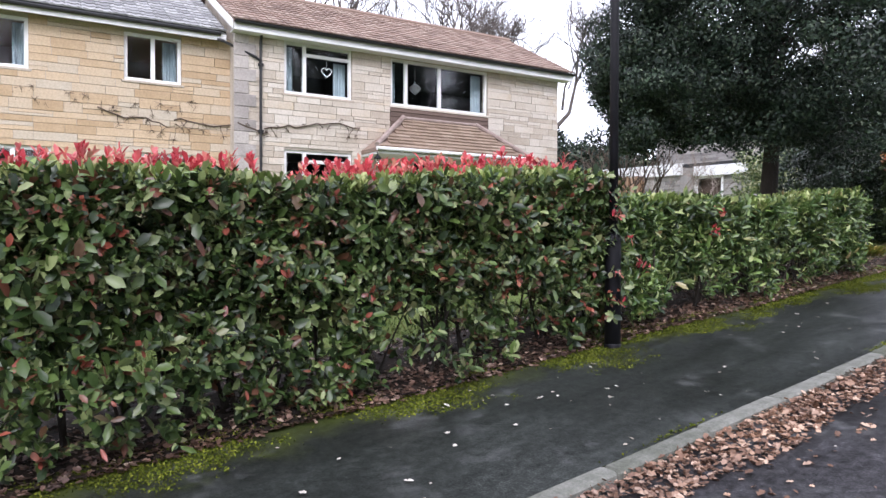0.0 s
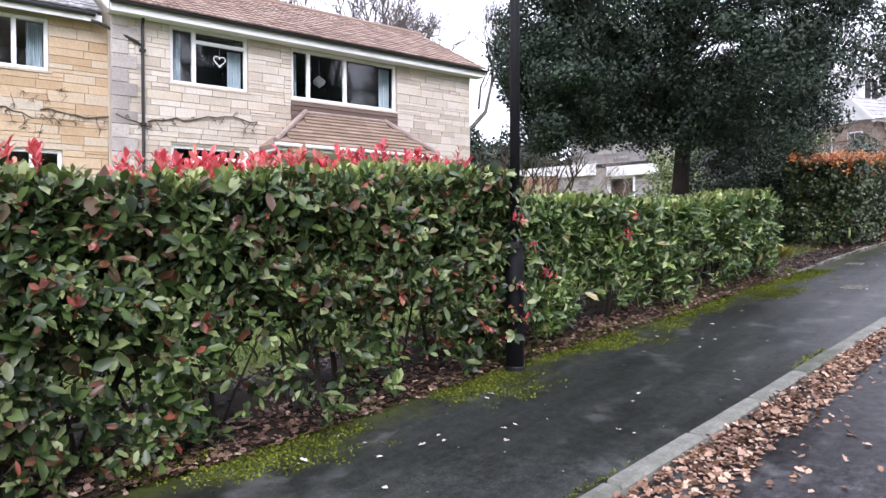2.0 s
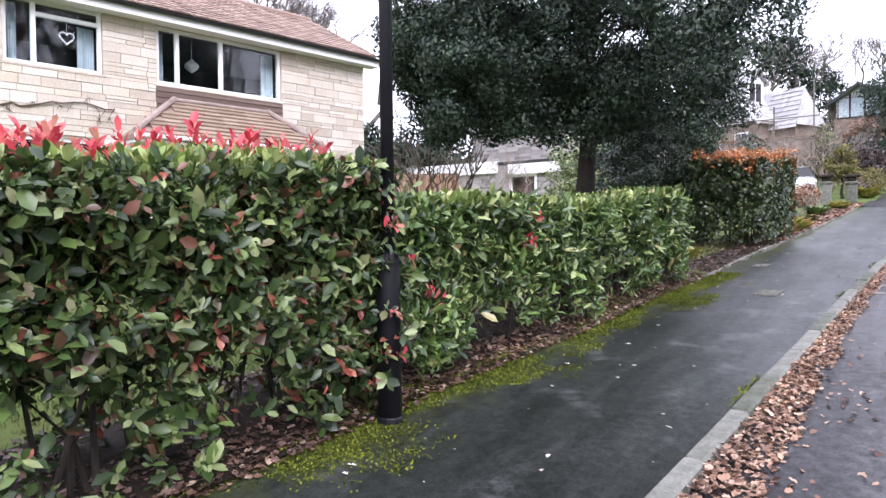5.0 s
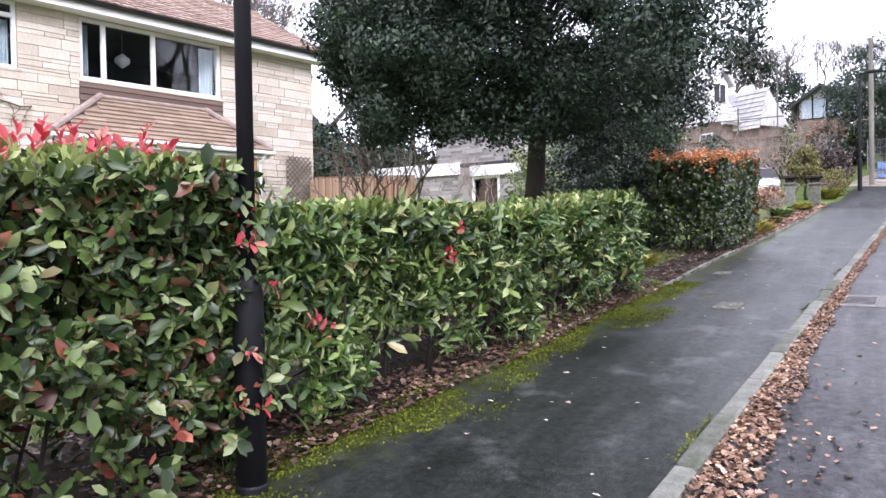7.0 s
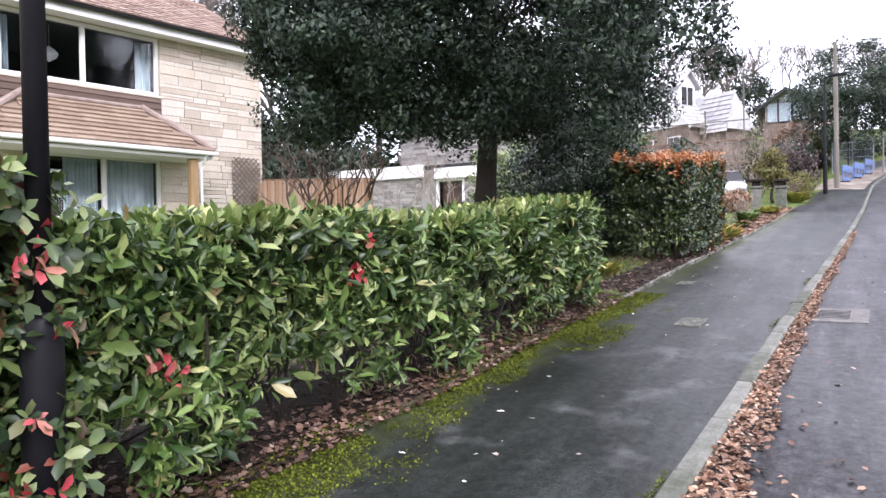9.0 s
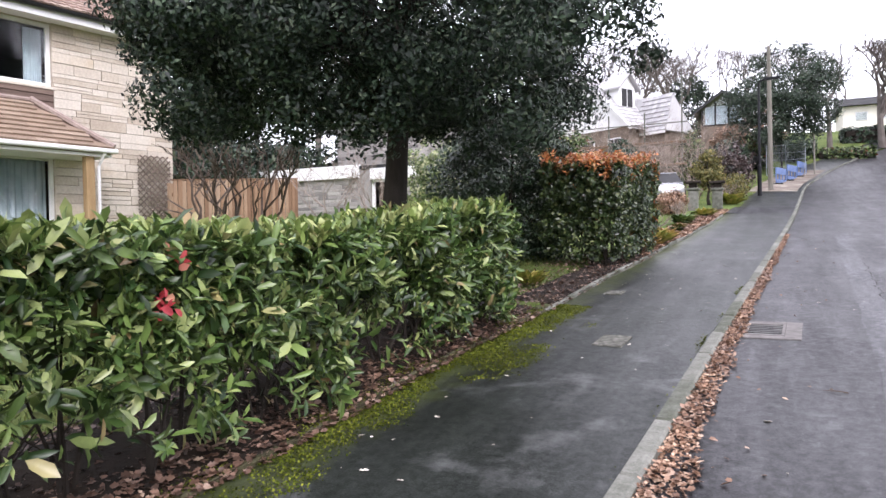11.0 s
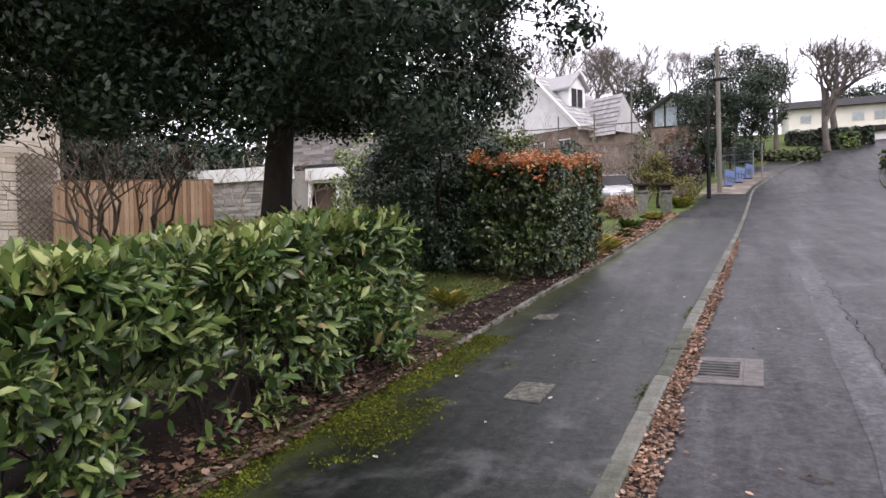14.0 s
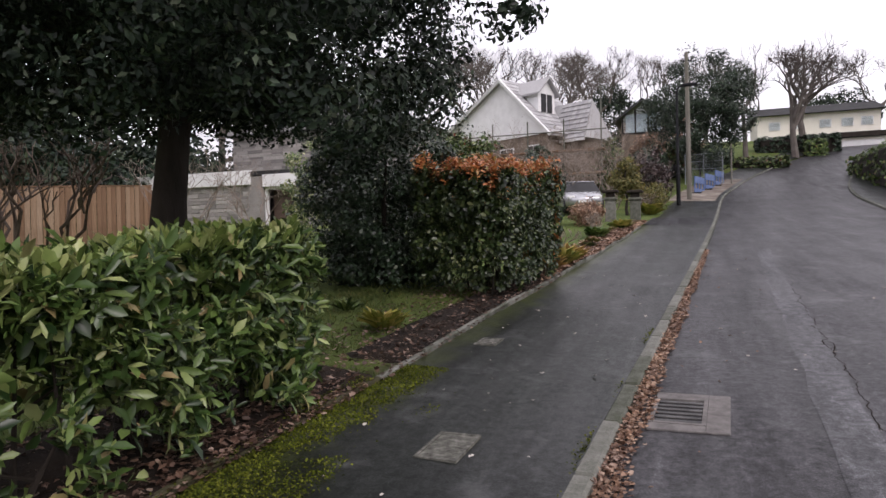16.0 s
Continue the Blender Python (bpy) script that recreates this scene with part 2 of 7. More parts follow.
M_BARK = surface("tree bark", [(0.3, (0.018, 0.014, 0.011)), (0.7, (0.05, 0.04, 0.032))], big=4, fine=18, stretch=(1, 1, 0.3), bump=0.9, depth=0.03, rough=0.95)
M_TWIG = surface("bare twigs", [(0.3, (0.09, 0.065, 0.05)), (0.7, (0.19, 0.145, 0.115))], big=4, fine=18, rough=0.95)
M_LEAF1 = leaf_material("photinia leaf", [(0.0, (0.010, 0.022, 0.007)), (0.35, (0.036, 0.066, 0.018)), (0.66, (0.095, 0.145, 0.04)), (0.89, (0.23, 0.27, 0.12)), (0.92, (0.08, 0.05, 0.028)), (0.98, (0.15, 0.06, 0.035)), (1.0, (0.3, 0.08, 0.055))], rough=0.36, spec=0.4, through=0.14)
M_LEAF2 = leaf_material("laurel leaf", [(0.0, (0.012, 0.032, 0.009)), (0.4, (0.06, 0.112, 0.027)), (0.8, (0.155, 0.23, 0.064)), (0.96, (0.36, 0.42, 0.17)), (1.0, (0.3, 0.2, 0.1))], rough=0.32, spec=0.46, through=0.18)
M_RED = leaf_material("red young leaf", [(0.0, (0.42, 0.03, 0.045)), (0.45, (0.62, 0.085, 0.11)), (0.85, (0.72, 0.22, 0.20)), (1.0, (0.62, 0.33, 0.22))], through=0.35, rough=0.42)
M_ORANGE = leaf_material("orange young leaf", [(0.0, (0.32, 0.09, 0.04)), (0.45, (0.58, 0.22, 0.08)), (0.8, (0.54, 0.29, 0.12)), (1.0, (0.24, 0.22, 0.07))], through=0.3)
M_OAK = leaf_material("evergreen oak leaf", [(0.0, (0.004, 0.010, 0.006)), (0.5, (0.013, 0.028, 0.016)), (0.9, (0.042, 0.068, 0.04)), (1.0, (0.11, 0.135, 0.09))], rough=0.48, through=0.03, spec=0.3)
M_FALLEN = leaf_material("fallen brown leaf", [(0.0, (0.10, 0.05, 0.032)), (0.3, (0.21, 0.115, 0.075)), (0.65, (0.35, 0.215, 0.15)), (1.0, (0.54, 0.39, 0.30))], rough=0.6, through=0.1)
# Darker copy of the fallen leaf: shade under the hedges as colour.
M_FALLEN_SHADE = leaf_material("fallen leaf with hedge shade in its colour", [(0.0, (0.05, 0.028, 0.02)), (0.5, (0.13, 0.075, 0.055)), (0.9, (0.24, 0.15, 0.115)), (1.0, (0.4, 0.3, 0.24))], rough=0.5, through=0.05)
M_FALLEN_O = leaf_material("fallen brown leaf piece", [(0.0, (0.10, 0.05, 0.032)), (0.3, (0.21, 0.115, 0.075)), (0.65, (0.35, 0.215, 0.15)), (1.0, (0.54, 0.39, 0.30))], rough=0.6, through=0.1, vary="object")
M_MOSS = leaf_material("moss", [(0.0, (0.03, 0.045, 0.008)), (0.5, (0.10, 0.125, 0.016)), (1.0, (0.21, 0.225, 0.035))], rough=0.9, through=0.2, spec=0.1)


# ---------------------------------------------------------------- mesh helpers
class Geo:
    """Collects vertices and faces for one mesh."""

    def __init__(self):
        self.v, self.f = [], []

    def add(self, verts, faces):
        k = len(self.v)
        self.v.extend(tuple(p) for p in verts)
        self.f.extend(tuple(i + k for i in f) for f in faces)
        return self

    def box(self, x0, y0, z0, x1, y1, z1, bevel=0.0, turn=None):
        c = Vector(((x0 + x1) / 2, (y0 + y1) / 2, (z0 + z1) / 2))
        h = Vector(((x1 - x0) / 2, (y1 - y0) / 2, (z1 - z0) / 2))
        if bevel <= 0:
            vs = [(sx * h.x, sy * h.y, sz * h.z) for sx in (-1, 1) for sy in (-1, 1) for sz in (-1, 1)]
            fs = [(0, 1, 3, 2), (4, 6, 7, 5), (0, 4, 5, 1), (2, 3, 7, 6), (0, 2, 6, 4), (1, 5, 7, 3)]
        else:
            b = min(bevel, h.x * 0.9, h.y * 0.9, h.z * 0.9)
            vs, idx = [], {}
            for sx in (-1, 1):
                for sy in (-1, 1):
                    for sz in (-1, 1):
                        for a in range(3):
                            q = [h.x - b, h.y - b, h.z - b]
                            q[a] += b
                            idx[sx, sy, sz, a] = len(vs)
                            vs.append((sx * q[0], sy * q[1], sz * q[2]))
            fs = []
            for a in range(3):
                o1, o2 = (a + 1) % 3, (a + 2) % 3
                for s in (-1, 1):
                    ring = []
                    for t1, t2 in ((-1, -1), (1, -1), (1, 1), (-1, 1)):
                        g = [0, 0, 0]
                        g[a], g[o1], g[o2] = s, t1, t2
                        ring.append(idx[(*g, a)])
                    fs.append(tuple(ring if s > 0 else ring[::-1]))
                for t1 in (-1, 1):
                    for t2 in (-1, 1):
                        g0, g1 = [0, 0, 0], [0, 0, 0]
                        g0[a], g0[o1], g0[o2] = -1, t1, t2
                        g1[a], g1[o1], g1[o2] = 1, t1, t2
                        q = (idx[(*g0, o1)], idx[(*g1, o1)], idx[(*g1, o2)], idx[(*g0, o2)])
                        fs.append(q if t1 * t2 > 0 else q[::-1])
            for sx in (-1, 1):
                for sy in (-1, 1):
                    for sz in (-1, 1):
                        q = tuple(idx[sx, sy, sz, a] for a in range(3))
                        fs.append(q if sx * sy * sz > 0 else q[::-1])
        if turn is not None:
            vs = [turn @ Vector(p) for p in vs]
        return self.add([Vector(p) + c for p in vs], fs)

    def tube(self, pts, radii, n=6, cap=True):
        pts = [Vector(p) for p in pts]
        rings = []
        for k, p in enumerate(pts):
            d = (pts[min(k + 1, len(pts) - 1)] - pts[max(k - 1, 0)]).normalized()
            s = d.cross(Vector((0.31, 0.17, 0.93) if abs(d.z) < 0.9 else (1, 0.1, 0))).normalized()
            w = d.cross(s)
            r = radii[k] if hasattr(radii, "__len__") else radii
            rings.append([p + (s * math.cos(2 * math.pi * j / n) + w * math.sin(2 * math.pi * j / n)) * r for j in range(n)])
        fs = [(k * n + j, k * n + (j + 1) % n, (k + 1) * n + (j + 1) % n, (k + 1) * n + j) for k in range(len(pts) - 1) for j in range(n)]
        if cap:
            fs += [tuple(range(n))[::-1], tuple(range((len(pts) - 1) * n, len(pts) * n))]
        return self.add([p for r in rings for p in r], fs)

    def prism(self, outline, y0, y1):
        """An outline in x and z, drawn out from y0 to y1."""
        n = len(outline)
        vs = [(x, y0, z) for x, z in outline] + [(x, y1, z) for x, z in outline]
        fs = [tuple(range(n)), tuple(range(n, 2 * n))[::-1]] + [(k, k + n, (k + 1) % n + n, (k + 1) % n) for k in range(n)]
        return self.add(vs, fs)

    def mesh(self, name, smooth=False):
        me = bpy.data.meshes.new(name)
        me.from_pydata(self.v, [], self.f)
        if smooth:
            me.shade_smooth()
        return me


def part(name, geo, material, parent=None, label="", smooth=False, weld=False):
    me = geo.mesh(name, smooth) if isinstance(geo, Geo) else geo
    if weld:
        b = bmesh.new()
        b.from_mesh(me)
        bmesh.ops.remove_doubles(b, verts=b.verts, dist=0.0005)
        b.to_mesh(me)
        b.free()
    if not me.materials:
        me.materials.append(material)
    ob = new(name, me)
    ob.parent = parent
    if label:
        tagged(ob, label)
    return ob


def thing(name, m, label, category, group="", kind=""):
    """An empty at the base of a thing that has parts."""
    ob = new(name)
    ob.empty_display_size = 0.2
    ob.matrix_world = m
    return tagged(ob, label, category, group, kind)


LEAF = (np.array([(0, 0, 0), (-0.21, 0.25, 0.05), (0, 0.28, -0.02), (0.21, 0.25, 0.05), (-0.27, 0.68, 0.02), (0, 0.7, -0.05), (0.27, 0.68, 0.02), (0, 0.98, -0.13)], float),
        [(0, 2, 1), (0, 3, 2), (1, 2, 5, 4), (2, 3, 6, 5), (4, 5, 7), (5, 6, 7)])
SMALL = (np.array([(0, 0, 0), (-0.24, 0.45, 0.05), (0, 0.5, -0.03), (0.24, 0.45, 0.05), (0, 1, -0.1)], float), [(0, 2, 1), (0, 3, 2), (1, 2, 4), (2, 3, 4)])
DRY = (np.array([(0, 0, 0), (-0.2, 0.2, 0.06), (0.2, 0.22, 0.1), (-0.36, 0.45, 0.2), (0, 0.45, 0.0), (0.38, 0.5, 0.14), (-0.22, 0.62, 0.1), (0.24, 0.66, 0.05), (-0.3, 0.8, 0.22), (0.28, 0.85, 0.18), (0, 1.05, 0.12)], float),
       [(0, 4, 1), (0, 2, 4), (1, 4, 3), (2, 5, 4), (3, 4, 6), (4, 5, 7), (6, 4, 8), (7, 9, 4), (8, 4, 10), (4, 9, 10)])


def unit(a):
    return a / np.maximum(np.linalg.norm(a, axis=1, keepdims=True), 1e-9)


def leaf_mesh(name, pos, axis, normal, length, wide, kind=LEAF):
    """One mesh of many leaves: each has a place, an axis, a face normal, a length and a width factor."""
    tv, tf = kind
    n = len(pos)
    axis = unit(axis)
    side = unit(np.cross(axis, normal))
    up = np.cross(side, axis)
    L = length[:, None, None]
    v = pos[:, None, :] + L * (tv[None, :, 0, None] * side[:, None, :] * wide[:, None, None] + tv[None, :, 1, None] * axis[:, None, :] + tv[None, :, 2, None] * up[:, None, :])
    k = len(tv)
    flat = np.concatenate([np.array(f) for f in tf])
    sizes = np.array([len(f) for f in tf])
    loops = (np.arange(n)[:, None] * k + flat[None, :]).ravel()
    totals = np.tile(sizes, n)
    me = bpy.data.meshes.new(name)
    me.vertices.add(n * k)
    me.vertices.foreach_set("co", v.astype(np.float32).ravel())
    me.loops.add(len(loops))
    me.loops.foreach_set("vertex_index", loops.astype(np.int32))
    me.polygons.add(len(totals))
    me.polygons.foreach_set("loop_start", np.concatenate([[0], np.cumsum(totals)[:-1]]).astype(np.int32))
    me.polygons.foreach_set("loop_total", totals.astype(np.int32))
    me.update(calc_edges=True)
    return me


# ---------------------------------------------------------------- lie of the land
PROFILE_X = [-600, -60, 0, 24, 30, 36, 44, 52, 60, 70, 80, 100, 140, 600]
PROFILE_Z = [-4.5, -4.2, 0.012, 1.71, 2.18, 2.75, 3.7, 4.95, 6.6, 8.9, 10.6, 12.5, 13.5, 14.0]


def kerb_y(x):
    """The kerb's line: straight, then bending to the right at the top of the hill."""
    bend = 0.011 * max(0.0, min(x, 75) - 44) ** 2 + 0.68 * max(0.0, x - 75)
    return 2.305 - 0.0575 * x - 0.0075 * max(0.0, min(x, 44) - 12) - bend


def edge_y(x):
    """The back of the pavement."""
    return 4.15 - 0.0475 * x + 0.02 * math.sin(x * 1.3) - 0.011 * max(0.0, x - 44) ** 2


def kerb_z(x):
    return float(np.interp(x, PROFILE_X, PROFILE_Z))


def land(x, y):
    """Height of the bare land."""
    d = y - kerb_y(x)
    z = kerb_z(x)
    if d < 0:
        return z - 0.07 + 0.012 * min(-d, 3.0)
    if d < 2.0:
        return z + 0.035 * d
    return z + 0.07 + 0.052 * (min(d, 14.0) - 2.0) + 0.01 * min(max(d - 14.0, 0), 60)


def sheet(name, xs, ds, height, base=kerb_y):
    g = Geo()
    for x in xs:
        for d in ds:
            y = base(x) + d
            g.v.append((x, y, height(x, y, d)))
    w = len(ds)
    for i in range(len(xs) - 1):
        for j in range(w - 1):
            a = i * w + j
            g.f.append((a, a + w, a + w + 1, a + 1))
    return g.mesh(name, True)


# ---------------------------------------------------------------- ground, road, pavement, kerb
xs_near = [x * 0.5 for x in range(-40, 130)] + [65 + k for k in range(0, 36)]
ds_all = [-600, -200, -80, -40, -25, -18, -12, -9, -7.5, -6.2, -5, -3.5, -2, -0.6, -0.08, 0.06, 0.6, 1.2, 1.7, 2.3, 2.6, 3, 4, 5, 6, 7.5, 9, 11, 13, 15, 18, 22, 30, 40, 60, 100, 200, 600]
xs_all = [-600, -300, -120, -60, -40, -30, -25] + xs_near + [110, 125, 150, 200, 300, 600]


def ground_z(x, y, d):
    z = land(x, y)
    if -6.4 < d < 1.72:
        return z - 0.12
    bumps = 0.03 * noise.noise(Vector((x * 0.9, y * 0.9, 0))) + 0.012 * noise.noise(Vector((x * 4, y * 4, 3)))
    return z + bumps - 0.02


ground = tagged(part("ground", sheet("ground", xs_all, ds_all, ground_z), M_LAWN), "winter lawn and garden earth beside the street", "ground", kind="structure")
ROAD_W = 5.9
road = tagged(part("road", sheet("road", [-60, -40, -30, -25] + xs_near + [110, 130], [-ROAD_W, -5, -4, -3, -2, -1, -0.4, -0.01], lambda x, y, d: land(x, y)), M_ROAD), "damp worn grey asphalt street going uphill", "road", kind="structure")
pavement = tagged(part("pavement", sheet("pavement", [-60, -40, -30, -25] + xs_near, [0.108, 0.4, 0.7, 1.1, 1.5, 2.6], lambda x, y, d: land(x, y) - 0.004 - (0.03 if d > 2.5 else 0) + 0.004 * noise.noise(Vector((x, y, 0)))), M_PAVE), "dark damp asphalt pavement with moss at its edge", "pavement", kind="structure")
soil = tagged(part("soil_bed", sheet("soil_bed", [x * 0.1 for x in range(-40, 128)], [0.0, 0.12, 0.3, 0.55, 0.8, 1.1, 1.4], lambda x, y, d: land(x, y) + 0.02 + 0.05 * math.sin(min(1, d / 1.4) * math.pi) + 0.02 * noise.noise(Vector((x * 5, y * 5, 1))), edge_y), M_SOIL), "bare earth strip under the hedges", "ground", kind="structure")


def line_mesh(length, width, depth, bevel):
    return Geo().box(0.004, 0, -depth, length - 0.004, width, 0, bevel).mesh("kerb_stone")


kerb = thing("kerb", pose(0, 0, 0), "worn grey concrete kerb stones with mossy joints", "kerb", kind="structure")
stone = line_mesh(0.915, 0.125, 0.25, 0.018)
stone.materials.append(M_KERB)
x = -6.0
while x < 62:
    x1 = x + 0.915 * 0.998
    ya, yb, za, zb = kerb_y(x), kerb_y(x1), kerb_z(x), kerb_z(x1)
    ob = part("kerb_stone", stone, M_KERB, kerb)
    d = Vector((x1 - x, yb - ya, zb - za)).normalized()
    ob.matrix_world = Matrix.LocRotScale((x, ya, za + random.uniform(-0.004, 0.006)), Euler((random.uniform(-0.01, 0.01), -math.asin(d.z), math.atan2(d.y, d.x))), (Vector((x1 - x, yb - ya, zb - za)).length / 0.915, 1, 1))
    x = x1


# ---------------------------------------------------------------- stone house
HOUSE = pose(11.03, 14.78, 1.35, 0, 0, -10.4)
house = thing("house", HOUSE, "two-storey stone house with brown tiled roof and tiled porch", "house")
HZ = 1.35
rnd = random.Random(4)


def wall_pieces(x0, x1, z0, z1, holes):
    """Rectangles that fill a wall round its openings."""
    xs = sorted({x0, x1, *[h[0] for h in holes], *[h[2] for h in holes]})
    zs = sorted({z0, z1, *[h[1] for h in holes], *[h[3] for h in holes]})
    out = []
    for a, b in zip(xs, xs[1:]):
        for c, d in zip(zs, zs[1:]):
            m = ((a + b) / 2, (c + d) / 2)
            if x0 <= m[0] <= x1 and not any(h[0] < m[0] < h[2] and h[1] < m[1] < h[3] for h in holes):
                out.append((a, c, b, d))
    return out


def wall_block(x0, x1, z0, z1, y0, y1, holes):
    g = Geo()
    for a, c, b, d in wall_pieces(x0, x1, z0, z1, holes):
        g.box(a, y0, c, b, y1, d)
    return g


def courses(x0, x1, z0, z1, holes, low, high, short, long, seed):
    """Stones of coursed rubble that leave the openings free."""
    r = random.Random(seed)
    z, out = z0, []
    while z < z1 - 0.03:
        h = min(r.uniform(low, high), z1 - z)
        if z1 - z - h < 0.05:
            h = z1 - z
        blocked = sorted((q[0], q[2]) for q in holes if q[1] < z + h - 0.01 and q[3] > z + 0.01)
        spans, a = [], x0
        for p, q in blocked:
            if p > a:
                spans.append((a, p))
            a = max(a, q)
        if a < x1:
            spans.append((a, x1))
        for a, b in spans:
            x = a
            while x < b - 0.02:
                w = min(r.uniform(short, long), b - x)
                if b - x - w < 0.08:
                    w = b - x
                if h > 0.13 and r.random() < 0.22:
                    k = r.uniform(0.4, 0.6) * h
                    out += [(x, z, x + w, z + k), (x, z + k, x + w, z + h)]
                else:
                    out.append((x, z, x + w, z + h))
                x += w
        z += h
    return out


def lay_stones(parent, rects, y, mat, mat_mass, inside, gap=0.005, name="stone"):
    """Single stones where inside() says so, up to 300; the rest in one mesh."""
    r = random.Random(9)
    mass, cache, count = Geo(), {}, 0
    for a, c, b, d in rects:
        proud = r.uniform(0.004, 0.02)
        if count < 300 and inside(a, c):
            w, h = round(b - a, 2), round(d - c, 2)
            key = (w, h)
            if key not in cache:
                cache[key] = Geo().box(gap, -1, gap, max(w, 0.03) - gap, 0, max(h, 0.03) - gap, 0.008).mesh(name)
                for v in cache[key].vertices:
                    v.co.y = v.co.y * 0.05
            ob = part(name, cache[key], mat, parent)
            ob.matrix_local = Matrix.LocRotScale((a, y + 0.05 - proud, c), None, ((b - a) / max(w, 0.03), 1, (d - c) / max(h, 0.03)))
            count += 1
        else:
            mass.box(a + gap, y - proud, c + gap, b - gap, y + 0.03, d - gap, 0.008)
    if mass.v:
        tagged(part(name + "work", mass, mat_mass, parent), kind="stuff")


def window(parent, x0, z0, x1, z1, y, bars, transoms=(), sill=True, bar=0.075, depth=0.08):
    """A white window with its frame, panes and sill. bars: x of the mullions; transoms: (x0, x1, z)."""
    ob = part("window", Geo().box(x0, y, z0, x1, y + depth, z0 + bar, 0.006), M_WHITE, parent)
    g = Geo()
    g.box(x0, y, z0 + bar, x0 + bar, y + depth, z1 - bar, 0.006).box(x1 - bar, y, z0 + bar, x1, y + depth, z1 - bar, 0.006).box(x0, y, z1 - bar, x1, y + depth, z1, 0.006)
    for b in bars:
        g.box(b - bar * 0.6, y - 0.008, z0 + bar, b + bar * 0.6, y + depth, z1 - bar, 0.006)
    for a, b, z in transoms:
        g.box(a, y - 0.004, z - bar * 0.55, b, y + depth - 0.004, z + bar * 0.55, 0.006)
    part("window_frame", g, M_WHITE, ob)
    edges = [x0 + bar, *bars, x1 - bar]
    for a, b in zip(edges, edges[1:]):
        pane = part("pane", Geo().box(a - 0.01, y + depth * 0.5, z0 + bar - 0.01, b + 0.01, y + depth * 0.5 + 0.006, z1 - bar + 0.01), M_GLASS, ob)
        pane.visible_shadow = False
    if sill:
        part("window_sill", Geo().box(x0 - 0.06, y - 0.09, z0 - 0.06, x1 + 0.06, y + 0.1, z0 - 0.002, 0.008), M_STONE, ob, "stone sill")
    return ob


def curtain(parent, x0, x1, z0, z1, y):
    g, n = Geo(), 28
    for k in range(n + 1):
        x = x0 + (x1 - x0) * k / n
        yy = y + 0.025 * math.sin(k * 1.9) + 0.008 * math.sin(k * 4.7)
        g.v += [(x, yy, z0), (x, yy, z1), (x, yy + 0.006, z1), (x, yy + 0.006, z0)]
    for k in range(n):
        a = k * 4
        g.f += [(a, a + 4, a + 5, a + 1), (a + 2, a + 6, a + 7, a + 3), (a + 1, a + 5, a + 6, a + 2)]
    part("curtain", g, M_CURTAIN, parent, "pale blue drawn-back curtain")


U0, U1, TOP = -4.1, 5.82, 6.42 - HZ
WIN_A = (-2.9, 5.03 - HZ, -1.1, 6.33 - HZ)
WIN_B = (0.03, 5.03 - HZ, 3.18, 6.30 - HZ)
LOW_A = (-2.9, 2.35 - HZ, -1.1, 3.65 - HZ)
PATIO = (0.7, 1.5 - HZ, 3.18, 3.62 - HZ)
PANEL = (0.0, 3.62 - HZ, 3.2, 5.03 - HZ)
front_holes = [WIN_A, WIN_B, LOW_A, PATIO]
wall = part("wall", wall_block(U0, U1, -0.6, TOP, 0.02, 0.30, front_holes), M_MORTAR, house, weld=True)
back = Geo()
back.box(U0, 0.30, -0.6, U0 + 0.28, 6.0, TOP).box(U1 - 0.28, 0.30, -0.6, U1, 6.0, TOP).box(U0 + 0.28, 5.72, -0.6, U1 - 0.28, 6.0, TOP)
RIDGE_Y, RIDGE_Z = 3.0, 8.35 - HZ
for xa, xb in ((U0, U0 + 0.28), (U1 - 0.28, U1)):
    back.add([(xa, 0.05, TOP), (xa, 5.95, TOP), (xa, RIDGE_Y, RIDGE_Z - 0.12), (xb, 0.05, TOP), (xb, 5.95, TOP), (xb, RIDGE_Y, RIDGE_Z - 0.12)], [(0, 1, 2), (3, 5, 4), (0, 2, 5, 3), (1, 4, 5, 2), (0, 3, 4, 1)])
part("side_wall", back, M_STONE_I, house)
# Floors and partitions coloured near-black so the rooms look unlit.
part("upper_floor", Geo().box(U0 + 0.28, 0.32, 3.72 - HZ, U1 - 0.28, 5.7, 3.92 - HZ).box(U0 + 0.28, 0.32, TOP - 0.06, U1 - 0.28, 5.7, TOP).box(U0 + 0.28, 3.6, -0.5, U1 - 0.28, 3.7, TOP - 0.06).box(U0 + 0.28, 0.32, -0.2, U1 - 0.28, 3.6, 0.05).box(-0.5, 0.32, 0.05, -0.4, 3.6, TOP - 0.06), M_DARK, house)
window(house, *WIN_A, 0.06, [-2.36], [(-2.36, -1.13, 6.05 - HZ)])
window(house, *WIN_B, 0.06, [0.52, 1.58])
window(house, *LOW_A, 0.06, [-2.36], [(-2.36, -1.13, 3.38 - HZ)])
window(house, *PATIO, 0.06, [1.95], [(0.75, 3.13, 2.3 - HZ)], sill=False)
curtain(house, -1.5, -1.17, 5.05 - HZ, 6.0 - HZ, 0.3)
curtain(house, -2.85, -2.6, 5.05 - HZ, 6.25 - HZ, 0.3)
curtain(house, 2.78, 3.12, 5.05 - HZ, 6.22 - HZ, 0.32)
curtain(house, 0.08, 0.3, 5.05 - HZ, 6.22 - HZ, 0.32)
curtain(house, 2.0, 3.1, 1.55 - HZ, 3.55 - HZ, 0.24)
curtain(house, 1.2, 1.88, 1.55 - HZ, 3.55 - HZ, 0.24)


